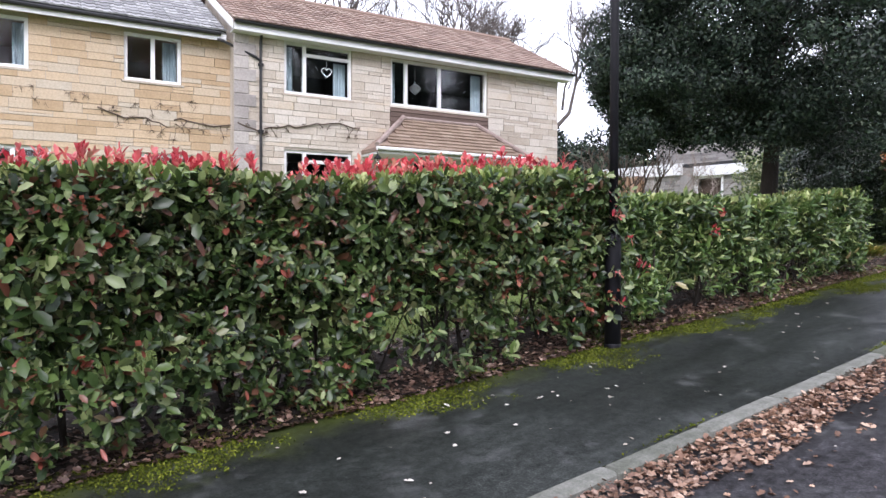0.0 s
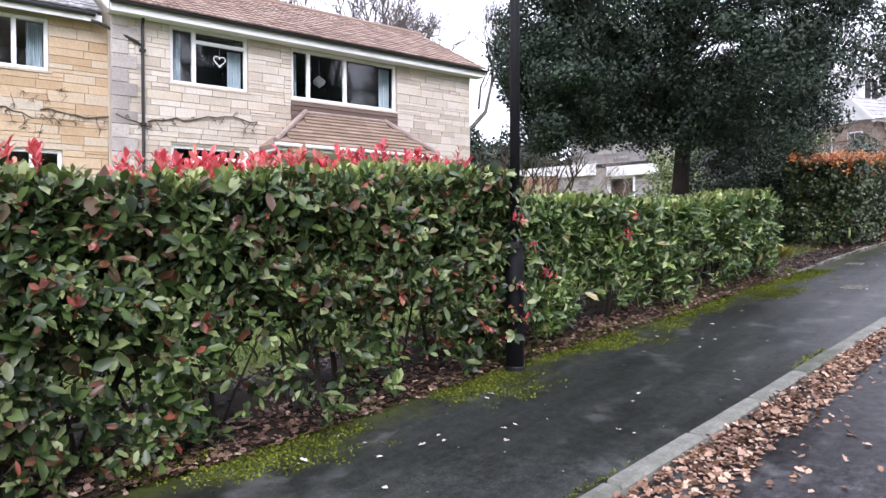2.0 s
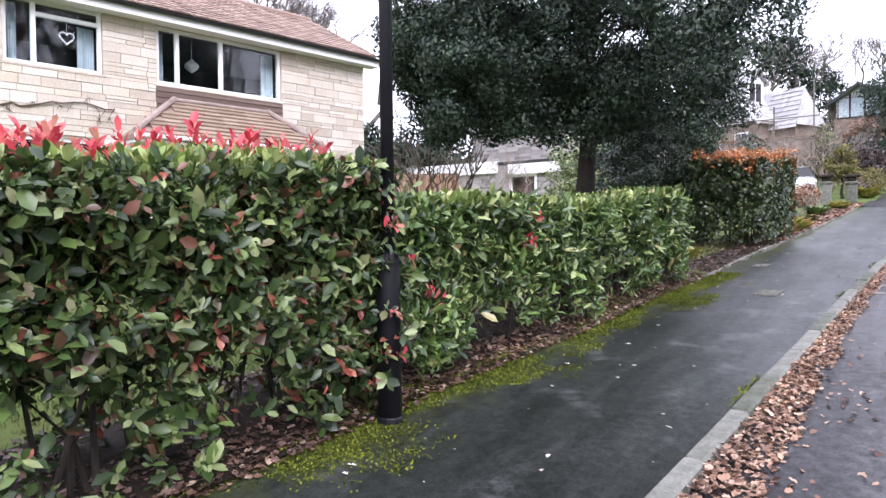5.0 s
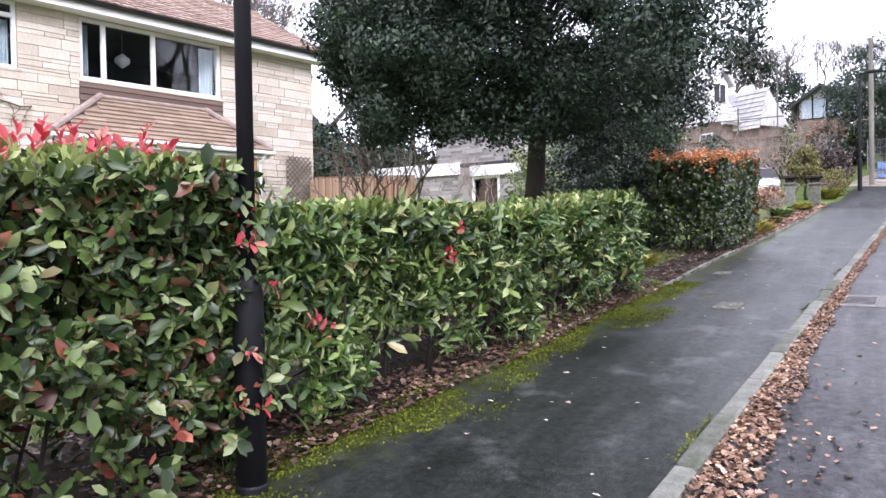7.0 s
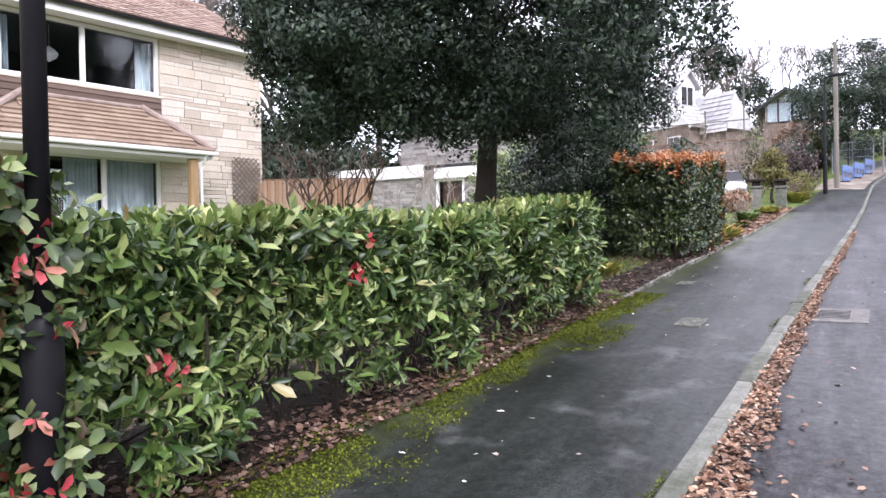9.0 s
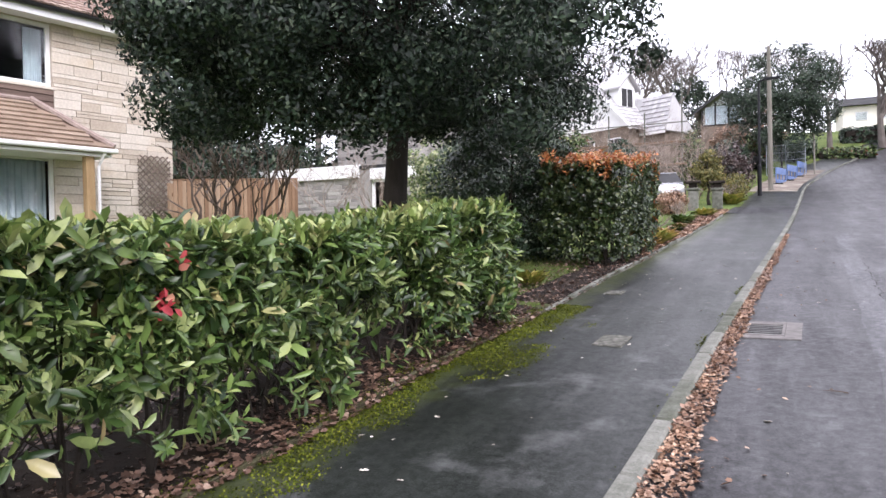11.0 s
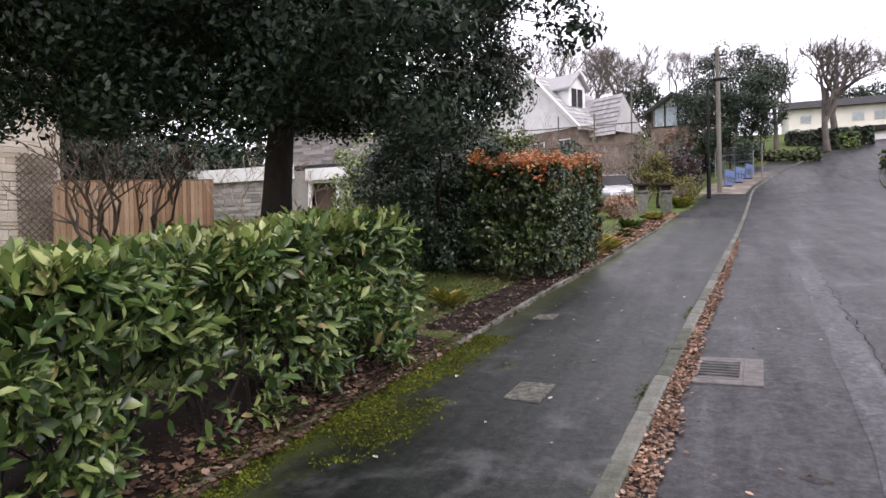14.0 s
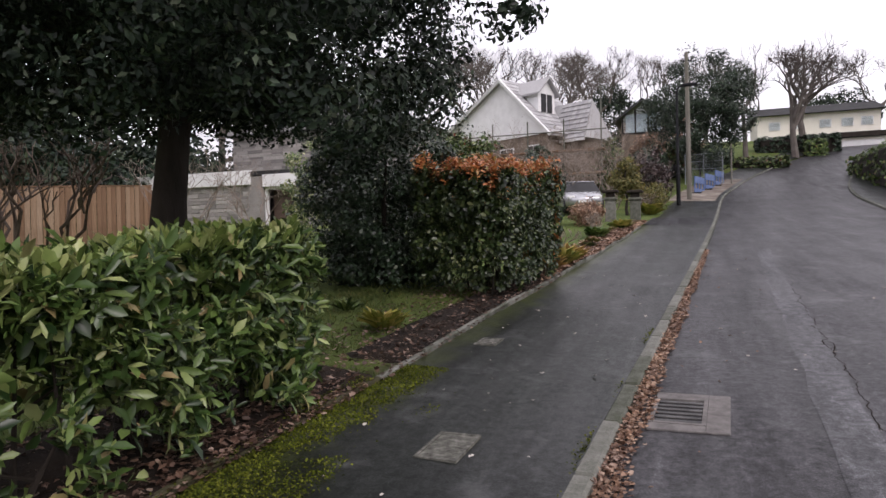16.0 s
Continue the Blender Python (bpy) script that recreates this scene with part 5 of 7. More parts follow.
# edging stones of the flower bed, and a yellow-green fern
edging = thing("edging", pose(0, 0, 0), "low mossy concrete edging along the garden bed", "edging", kind="structure")
emesh = Geo().box(0, 0, -0.12, 0.9, 0.055, 0.07, 0.012).mesh("edging_stone")
emesh.materials.append(M_KERB)
M_MOSSY = surface("mossy old edging", [(0.3, (0.03, 0.028, 0.015)), (0.55, (0.07, 0.065, 0.03)), (0.8, (0.15, 0.14, 0.10))], big=5, fine=40, bump=0.8, depth=0.02, rough=0.95)
emesh2 = emesh.copy()
emesh2.materials[0] = M_MOSSY
ex = -3.6
while ex < 31:
    if not 12.35 < ex + 0.45 < 13.1:
        yA, yB = edge_y(ex) + 0.0, edge_y(ex + 0.9)
        ob = part("edging_stone", emesh if ex > 12.5 else emesh2, M_KERB, edging)
        zA, zB = land(ex, yA), land(ex + 0.9, yB)
        low_ = -0.085 if ex < 6.5 else -0.035 if ex < 12.5 else -0.02
        ob.matrix_world = pose(ex, yA, zA + low_ + random.uniform(-0.022, 0.012), random.uniform(-6, 6), -math.degrees(math.atan2(zB - zA, 0.9)), math.degrees(math.atan2(yB - yA, 0.9)) + random.uniform(-0.6, 0.6))
    ex += 0.905


def tuft(name, label, category, x, y, n, length, material, seed, spread=0.8, kind=SMALL, wide=0.35):
    r = np.random.default_rng(seed)
    z = land(x, y)
    a = r.uniform(0, 6.28, n)
    pos = np.c_[x + r.normal(0, 0.05, n) * length * 3, y + r.normal(0, 0.05, n) * length * 3, np.full(n, z)]
    axis = np.c_[np.cos(a) * spread, np.sin(a) * spread, r.uniform(0.4, 1.2, n)]
    ob = thing(name, Matrix.Translation((x, y, z)), label, category)
    under(tagged(part("leaves", leaf_mesh("leaves", pos, axis, np.c_[np.cos(a) * -0.4, np.sin(a) * -0.4, np.ones(n)], length * r.uniform(0.5, 1.2, n), np.full(n, wide)), material), kind="stuff"), ob)
    return ob


M_YELLOW = leaf_material("yellow green blade", [(0.0, (0.14, 0.17, 0.03)), (0.6, (0.32, 0.32, 0.06)), (1.0, (0.45, 0.36, 0.12))], rough=0.6, through=0.3)
M_STRAW = leaf_material("dry straw leaf", [(0.0, (0.2, 0.13, 0.05)), (0.6, (0.42, 0.26, 0.08)), (1.0, (0.5, 0.38, 0.14))], rough=0.7, through=0.3)
tuft("plant", "small yellow-green variegated plant in the bed", "plant", 14.45, 4.3, 160, 0.3, M_YELLOW, 71)
tuft("plant", "small green plant at the bed's edge", "plant", 15.3, 5.2, 60, 0.22, M_LEAF2, 72)
tuft("plant", "golden yellow dying plant beside the photinia", "plant", 19.9, 3.55, 260, 0.38, M_STRAW, 73)
tuft("plant", "golden yellow dying plant beside the photinia", "plant", 20.7, 3.5, 200, 0.5, M_YELLOW, 74)
tuft("plant", "golden yellow dying plant beside the photinia", "plant", 21.6, 3.45, 240, 0.45, M_STRAW, 75)
tuft("plant", "bright green leafy plant in the border", "plant", 27.5, 3.6, 260, 0.42, M_LEAF2, 76, wide=0.6)
tuft("plant", "yellow-green leafy plant in the border", "plant", 31.0, 3.2, 240, 0.4, M_YELLOW, 77, wide=0.6)
tuft("plant", "yellow-green leafy plant in the border", "plant", 37.6, 2.6, 300, 0.6, M_YELLOW, 78, wide=0.6)
for k in range(9):
    tuft("plant", "low winter border plant beside the pavement", "plant", 22 + k * 1.25, edge_y(22 + k * 1.25) + random.uniform(0.4, 1.2), 240, random.uniform(0.13, 0.24), random.choice([M_LEAF1, M_LEAF2, M_OLIVE]), 80 + k, wide=0.4)
bed = tagged(part("flower_bed", sheet("flower_bed", [13.15 + k * 0.25 for k in range(74)], [0.03, 0.2, 0.4, 0.6, 0.8], lambda x, y, d: land(x, y) + 0.035 * math.sin(min(1, d / 0.8) * math.pi) + 0.012 + 0.02 * noise.noise(Vector((x * 4, y * 4, 1))) - 0.06 * (d > 0.75) - 0.08 * (x < 13.3), edge_y), M_SOIL), "leaf-strewn flower bed earth behind the edging", "ground", kind="structure")


# ---------------------------------------------------------------- further up the street
pier_mesh = Geo().box(-0.19, -0.19, -0.1, 0.19, 0.19, 0.78, 0.02).mesh("shaft")
for x_, y_ in ((34.4, 3.9), (34.6, 3.0)):
    pr = thing("gate_pier", Matrix.Translation((x_, y_, land(x_, y_))), "weathered stone gate pier with a dark planter on top", "gate pier", "gate piers")
    part("shaft", pier_mesh, M_KERB, pr)
    part("cap", Geo().box(-0.24, -0.24, 0.78, 0.24, 0.24, 0.88, 0.02), M_KERB, pr)
    part("planter", Geo().box(-0.24, -0.3, 1.06, 0.24, 0.3, 1.16, 0.02).box(-0.13, -0.16, 0.88, 0.13, 0.16, 1.06, 0.02), M_BARK, pr, "dark wooden planter")

M_CAR = surface("silver car paint", [(0.3, (0.42, 0.43, 0.45)), (0.7, (0.55, 0.56, 0.58))], rough=0.25, metal=0.6, grain=0.05, bump=0.02)
M_TYRE = surface("tyre rubber", [(0.3, (0.015, 0.015, 0.015)), (0.7, (0.03, 0.03, 0.03))], rough=0.8)


def car(x, y, z, turn, paint, label):
    """A small hatchback: body, glasshouse, wheels, lamps."""
    ob = thing("car", pose(x, y, z, 0, 0, turn), label, "car")
    me = bpy.data.meshes.new("body")
    b = bmesh.new()
    sections = [(-1.95, 0.55, 0.62, 0.45), (-1.85, 0.72, 0.7, 0.3), (-1.0, 0.82, 0.93, 0.22), (-0.2, 0.85, 0.97, 0.2), (0.9, 0.85, 0.98, 0.2), (1.6, 0.83, 0.95, 0.22), (1.9, 0.74, 0.9, 0.3), (1.98, 0.6, 0.75, 0.42)]
    rings = []
    for sx, w, top, lowz in sections:
        ring = [(sx, -w, lowz), (sx, -w - 0.02, (lowz + top) * 0.55), (sx, -w * 0.93, top), (sx, w * 0.93, top), (sx, w + 0.02, (lowz + top) * 0.55), (sx, w, lowz)]
        rings.append([b.verts.new(p) for p in ring])
    for r0, r1 in zip(rings, rings[1:]):
        for k in range(6):
            b.faces.new((r0[k], r1[k], r1[(k + 1) % 6], r0[(k + 1) % 6]))
    b.faces.new(rings[0])
    b.faces.new(rings[-1][::-1])
    bmesh.ops.recalc_face_normals(b, faces=b.faces)
    b.to_mesh(me)
    b.free()
    me.shade_smooth()
    body = part("body", me, paint, ob)
    g = Geo()
    g.add([(-1.05, -0.76, 0.9), (1.8, -0.76, 0.92), (1.8, 0.76, 0.92), (-1.05, 0.76, 0.9), (-0.3, -0.58, 1.4), (1.35, -0.6, 1.42), (1.35, 0.6, 1.42), (-0.3, 0.58, 1.4)], [(0, 1, 5, 4), (1, 2, 6, 5), (2, 3, 7, 6), (3, 0, 4, 7)])
    part("glass", g, M_GUTTER, body, "dark windows")
    part("roof", Geo().box(-0.32, -0.6, 1.39, 1.38, 0.6, 1.44, 0.02), paint, body)
    for wx in (-1.25, 1.25):
        for wy in (-0.74, 0.74):
            wheel = part("wheel", Geo().tube([(wx, wy - 0.09, 0.31), (wx, wy + 0.09, 0.31)], 0.31, 18), M_TYRE, ob)
            part("rim", Geo().tube([(wx, wy - 0.1, 0.31), (wx, wy + 0.1, 0.31)], 0.2, 14), M_CAR, wheel)
    for wy in (-0.55, 0.55):
        part("headlight", Geo().box(-1.93, wy - 0.16, 0.58, -1.8, wy + 0.16, 0.72, 0.03), M_WHITE, ob)
    part("number_plate", Geo().box(-1.99, -0.26, 0.42, -1.95, 0.26, 0.53, 0.005), M_WHITE, ob)
    return ob


car(38.2, 5.6, land(38.2, 5.6) - 0.1, 14, M_CAR, "silver hatchback parked on the drive behind the gate piers")
car(56, 3.3, land(56, 3.3), 80, M_GUTTER, "black car parked on a drive up the street")

# black lamp column and timber pole
L2 = (42.8, 1.52)
lamp2 = thing("street_lamp", Matrix.Translation((*L2, land(*L2))), "black street lamp with a short arm over the pavement", "street lamp")
part("base_section", Geo().tube([(0, 0, -0.2), (0, 0, 1.5), (0, 0, 1.55)], [0.1, 0.1, 0.07], 14), M_POST, lamp2)
part("column", Geo().tube([(0, 0, 1.5), (0, 0, 5.6), (0.0, -0.1, 5.72), (0, -0.3, 5.78)], [0.07, 0.055, 0.05, 0.045], 12), M_POST, lamp2)
part("lantern", Geo().box(-0.12, -0.95, 5.72, 0.12, -0.25, 5.86, 0.03), M_POST, lamp2)
M_POLE = surface("weathered grey-green pole", [(0.3, (0.15, 0.14, 0.115)), (0.7, (0.26, 0.245, 0.21))], big=2, fine=14, stretch=(3, 3, 0.3))
pole = thing("utility_pole", Matrix.Translation((45.7, 1.0, land(45.7, 1.0))), "tall weathered timber utility pole by the pavement", "utility pole")
part("pole", Geo().tube([(0, 0, -0.3), (0.02, 0.02, 4), (0.0, 0.05, 7.7)], [0.13, 0.115, 0.095], 12), M_POLE, pole)
part("bracket", Geo().box(-0.05, -0.25, 7.2, 0.05, 0.25, 7.28).tube([(0, 0.2, 7.28), (0, 0.2, 7.4)], 0.03, 6).tube([(0, -0.2, 7.28), (0, -0.2, 7.4)], 0.03, 6), M_POST, pole)

# far kerb and pavement on the other side of the road
kerb_r = thing("kerb", pose(0, 0, 0), "grey concrete kerb along the opposite pavement", "kerb", kind="structure")
x = -8.0
while x < 70:
    x1 = x + 0.913
    ya, yb = kerb_y(x) - ROAD_W, kerb_y(x1) - ROAD_W
    ob = part("kerb_stone", stone, M_KERB, kerb_r)
    za, zb = land(x, ya) + 0.1, land(x1, yb) + 0.1
    v = Vector((x1 - x, yb - ya, zb - za))
    ob.matrix_world = Matrix.LocRotScale((x, ya - 0.125, za), Euler((0, -math.asin(v.z / v.length), math.atan2(v.y, v.x))), (v.length / 0.915, 1, 1))
    x = x1
pave_r = tagged(part("pavement", sheet("pavement", [-60, -30] + [k * 1.0 for k in range(-10, 100)], [-ROAD_W - 2.0, -ROAD_W - 1.0, -ROAD_W - 0.12], lambda x, y, d: land(x, kerb_y(x) - ROAD_W) + 0.098), M_PAVE), "asphalt pavement on the other side of the road", "pavement", kind="structure")


M_DIRT = surface("pale trodden sand and leaves", [(0.3, (0.13, 0.10, 0.08)), (0.55, (0.24, 0.205, 0.17)), (0.8, (0.4, 0.37, 0.32))], big=1.2, fine=9, rough=0.95)
tagged(part("verge", sheet("verge", [45.0 + 0.5 * k for k in range(22)], [0.3 + 0.0, 0.8, 1.5, 2.6], lambda x, y, d: land(x, y) + 0.006), M_DIRT), "pale sandy verge strewn with leaves", "verge", kind="structure")
crossing = tagged(part("driveway", sheet("driveway", [33.0 + 0.3 * k for k in range(12)], [0.13, 0.8, 1.5, 2.4], lambda x, y, d: land(x, y) + 0.002), asphalt("fresh dark asphalt", (0.02, 0.02, 0.022), pale=0.1, gloss=0.15)), "dark asphalt driveway crossing the pavement", "driveway", kind="structure")


def clipped(name, label, x0, x1, y0, y1, z0, z1, n, length, material, seed, per=7, category="hedge"):
    """A clipped box hedge."""
    r = np.random.default_rng(seed)
    p = r.uniform(0, 1, (n, 3))
    f = r.choice(3, n, p=[0.34, 0.33, 0.33])
    s = (r.random(n) < 0.5) * 1.0
    for a in range(3):
        p[f == a, a] = s[f == a]
    p[f == 2, 2] = 1
    out = unit((p - 0.5) * 0.6 + r.normal(0, 0.3, (n, 3)))
    for a in range(3):
        out[f == a, a] += np.where(s[f == a] > 0, 1, -1) if a < 2 else 1
    pos = np.c_[x0 + p[:, 0] * (x1 - x0), y0 + p[:, 1] * (y1 - y0), z0 + p[:, 2] * (z1 - z0)] + r.normal(0, 0.05, (n, 3))
    ob = thing(name, Matrix.Translation(((x0 + x1) / 2, (y0 + y1) / 2, z0)), label, category)
    under(tagged(part("foliage", leaf_mesh("foliage", *whorl(pos, unit(out), per, length, seed + 1, 1.3)), material), kind="stuff"), ob)
    under(part("core", Geo().box(x0 + 0.12, y0 + 0.12, z0 - 0.3, x1 - 0.12, y1 - 0.12, z1 - 0.12, 0.1), M_BARK), ob)
    return ob


clipped("hedge", "low dark clipped hedge round a front garden", 61, 63.5, -5.6, -2.0, 6.5, 7.55, 700, 0.16, M_LEAF1, 91)
clipped("hedge", "tall dark clipped hedge before the white house", 68.5, 70.5, -10.2, -4.4, 8.0, 9.85, 900, 0.2, M_HOLLY, 93)
clipped("hedge", "yellow-green clipped box hedge beside the oak", 66.5, 68, -9.0, -7.7, 7.9, 9.2, 400, 0.15, M_LEAF2, 95)
clipped("hedge", "green clipped hedge on the opposite pavement", 42, 56, -10.6, -8.3, 3.6, 6.6, 1600, 0.16, M_LEAF2, 97)

# house with grey tiled roof and dormer, under scaffolding
M_BRICK = surface("buff stone wall", [(0.3, (0.13, 0.1, 0.08)), (0.7, (0.27, 0.21, 0.165))], big=2, fine=10, rough=0.9)
AZ = land(48, 7.0)
ha = thing("house", pose(48.46, 9.0, AZ, 0, 0, -28), "stone house with a white gable and pale tiled roof", "house")
M_SLATE = surface("pale new roof tile", [(0.2, (0.34, 0.335, 0.34)), (0.8, (0.56, 0.555, 0.56))], big=1.2, fine=30, vary="island", vary_amount=0.5)
AE, AR, AY = 8.4 - AZ, 12.3 - AZ, 3.4
part("wall", Geo().box(0, -0.1, -1, 4.2, 0.2, AE + 0.3).box(0, 0.2, -1, 0.3, 9, AE + 0.3).box(3.9, 0.2, -1, 4.2, 9, AE + 0.3).box(0.3, 8.7, -1, 3.9, 9, AE + 0.3), M_BRICK, ha)
part("gable", Geo().add([(x_, y_, z_) for x_ in (-0.06, 0.2) for y_, z_ in ((-0.5, AE + 0.1), (9.2, AE + 0.1), (9.2, AE + 0.7), (AY, AR - 0.1))], [(0, 3, 2, 1), (4, 5, 6, 7), (0, 4, 7, 3), (3, 7, 6, 2), (2, 6, 5, 1), (0, 1, 5, 4)]), M_WHITE, ha, "white boarded gable")
ar = part("roof", Geo().add([(x_, y_, z_ - dz) for dz in (0, 0.12) for x_, y_, z_ in ((-0.4, -0.6, AE), (4.4, -0.6, AE), (4.4, AY, AR), (-0.4, AY, AR), (4.4, 9.6, AE + 0.5), (-0.4, 9.6, AE + 0.5))],
                            [(0, 1, 2, 3), (3, 2, 4, 5), (6, 9, 8, 7), (9, 11, 10, 8), (0, 6, 7, 1), (0, 3, 9, 6), (3, 5, 11, 9), (1, 7, 8, 2), (2, 8, 10, 4), (4, 10, 11, 5)]), M_SLATE, ha)
tiled(ar, -0.4, 4.4, -0.65, AE + 0.02, AY, AR + 0.02, M_SLATE, M_SLATE, lambda x, i: False, 0.6, 0.42)
for y0_, z0_ in ((-0.62, AE - 0.1), (9.6, AE + 0.42)):
    part("bargeboard", Geo().tube([(-0.42, y0_, z0_), (-0.42, AY, AR - 0.08)], 0.13, 4), M_WHITE, ha)
dorm = part("dormer", Geo().box(0.35, 0.9, 9.75 - AZ, 1.95, 2.8, 11.2 - AZ).add([(x_, y_, z_) for y_ in (0.9, 1.1) for x_, z_ in ((0.35, 11.2 - AZ), (1.95, 11.2 - AZ), (1.15, 12.0 - AZ))], [(0, 1, 2), (3, 5, 4), (0, 2, 5, 3), (1, 4, 5, 2)]), M_WHITE, ha, "white dormer")
part("dormer_roof", Geo().add([(x_, y_, z_ + dz) for dz in (0, 0.12) for x_, y_, z_ in ((0.1, 0.6, 11.0 - AZ), (1.15, 0.6, 12.05 - AZ), (2.2, 0.6, 11.0 - AZ), (0.1, 3.2, 11.0 - AZ), (1.15, 3.3, 12.05 - AZ), (2.2, 3.2, 11.0 - AZ))],
                              [(0, 3, 4, 1), (1, 4, 5, 2), (6, 7, 10, 9), (7, 8, 11, 10), (0, 1, 7, 6), (1, 2, 8, 7), (0, 6, 9, 3), (2, 5, 11, 8), (3, 9, 10, 4), (4, 10, 11, 5)]), M_SLATE, dorm)
for wx in (0.62, 1.2):
    part("pane", Geo().box(wx, 0.86, 9.98 - AZ, wx + 0.46, 0.89, 11.1 - AZ), M_GUTTER, dorm)
# lower wing with its slope to the street
side_wing = part("side_wing", Geo().box(1.4, -1.7, -1, 3.9, -0.1, 8.1 - AZ), M_BRICK, ha, "buff stone side wing")
wr_ = part("wing_roof", Geo().add([(1.1, -2.0, 8.1 - AZ), (1.1, 1.6, 8.1 - AZ), (2.6, 1.6, 10.6 - AZ), (2.6, -1.5, 10.6 - AZ), (4.1, -2.0, 8.1 - AZ), (4.1, 1.6, 8.1 - AZ)], [(0, 3, 2, 1), (3, 4, 5, 2), (0, 4, 3), (0, 1, 5, 4), (1, 2, 5)]), M_SLATE, ha)
wt = Geo()
for k in range(8):
    f0, f1 = k / 8, (k + 1) / 8
    xa, xb, za, zb = 1.1 + 1.5 * f0, 1.1 + 1.5 * f1, 8.1 - AZ + 2.5 * f0, 8.1 - AZ + 2.5 * f1
    ya = -2.0 + 0.5 * f0
    for j in range(9):
        p0, p1 = ya + (0.6 - ya) * j / 9 + 0.01, ya + (0.6 - ya) * (j + 1) / 9 - 0.01
        wt.add([(xa - 0.09, p0, za + 0.06), (xa - 0.09, p1, za + 0.06), (xb - 0.02, p1, zb + 0.02), (xb - 0.02, p0, zb + 0.02), (xa - 0.07, p0, za), (xa - 0.07, p1, za)], [(0, 3, 2, 1), (0, 1, 5, 4)])
tagged(part("tilework", wt, M_SLATE, wr_), kind="stuff")
part("fascia", Geo().box(1.04, -2.0, 7.94 - AZ, 1.08, 0.0, 8.1 - AZ, 0.005), M_WHITE, ha)
for wy, w_ in ((0.5, 1.0), (2.6, 1.2), (4.9, 1.2), (7.0, 1.2)):
    wa = part("window", Geo().box(-0.06, wy, 6.7 - AZ, 0.0, wy + w_, 7.9 - AZ, 0.01), M_WHITE, ha)
    for j in range(2):
        part("pane", Geo().box(-0.08, wy + 0.08 + (w_ / 2 - 0.05) * j, 6.78 - AZ, -0.062, wy + w_ / 2 - 0.03 + (w_ / 2 - 0.05) * j, 7.82 - AZ), M_GUTTER, wa)
scaff = thing("scaffolding", Matrix.Translation((46.5, 5, land(46.5, 5))), "steel scaffolding with boards round the house", "scaffolding")
for k in range(5):
    part("pole", Geo().tube([(0.3, 0.6 + 2.1 * k, -0.3), (0.3, 0.6 + 2.1 * k, 4.6 + (k == 0) * 2.2)], 0.04, 6), M_KERB, scaff)
for k in range(3):
    part("ledger", Geo().tube([(0.3, 0.3, 1.3 + 1.3 * k), (0.3, 9.4, 1.3 + 1.3 * k)], 0.035, 6), M_KERB, scaff)
part("board", Geo().box(0.1, 0.4, 2.75, 1.0, 9.3, 2.81), M_FENCE, scaff)
part("board", Geo().box(0.1, 0.4, 1.45, 1.0, 9.3, 1.51), M_FENCE, scaff)

# house with a dark glazed gable
hb = thing("house", Matrix.Translation((62, 4.2, land(62, 4.2))), "modern house with a glazed gable and dark frame", "house")
BZ = land(62, 4.2)
part("wall", Geo().box(0, -1.6, -1, 0.3, 1.6, 10.1 - BZ).box(0.3, -1.6, -1, 8, -1.3, 11.0 - BZ).box(0.3, 1.3, -1, 8, 1.6, 11.0 - BZ), M_BRICK, hb)
glaz = part("glazing", Geo().add([(0.1, -1.5, 10.1 - BZ), (0.1, 1.5, 10.1 - BZ), (0.1, 1.5, 11.3 - BZ), (0.1, 0, 12.2 - BZ), (0.1, -1.5, 11.3 - BZ), (0.16, -1.5, 10.1 - BZ), (0.16, 1.5, 10.1 - BZ), (0.16, 1.5, 11.3 - BZ), (0.16, 0, 12.2 - BZ), (0.16, -1.5, 11.3 - BZ)], [(0, 4, 3, 2, 1), (5, 6, 7, 8, 9), (0, 1, 6, 5)]), M_GLASS, hb, "blue-grey glass")
glaz.visible_shadow = False
# Sheet added behind the glass; its pale blue imitates the sky's reflection.
part("room", Geo().box(0.4, -1.3, 10.05 - BZ, 0.44, 1.3, 11.6 - BZ).box(0.3, -1.3, 10.0 - BZ, 2.5, 1.3, 10.05 - BZ), M_CURTAIN, hb, "pale blue sheet standing in for sky in the glass")
fr = Geo()
for y_ in (-1.55, -0.45, 0.5, 1.45):
    fr.box(0.0, y_, 10.05 - BZ, 0.12, y_ + 0.11, 11.3 - BZ + 0.62 * max(0, 1.5 - abs(y_ + 0.05)))
fr.box(0.0, -1.6, 10.0 - BZ, 0.12, 1.6, 10.14 - BZ)
part("frame", fr, M_POST, hb)
part("roof", Geo().add([(-0.5, -2.1, 10.95 - BZ), (8, -2.1, 10.95 - BZ), (8, 0, 12.45 - BZ), (-0.5, 0, 12.45 - BZ), (8, 2.1, 10.95 - BZ), (-0.5, 2.1, 10.95 - BZ), (-0.5, -2.1, 11.15 - BZ), (8, -2.1, 11.15 - BZ), (8, 0, 12.68 - BZ), (-0.5, 0, 12.68 - BZ), (8, 2.1, 11.15 - BZ), (-0.5, 2.1, 11.15 - BZ)],
                       [(0, 3, 2, 1), (3, 5, 4, 2), (6, 7, 8, 9), (9, 8, 10, 11), (0, 6, 9, 3), (3, 9, 11, 5), (0, 1, 7, 6), (5, 11, 10, 4)]), M_GUTTER, hb)

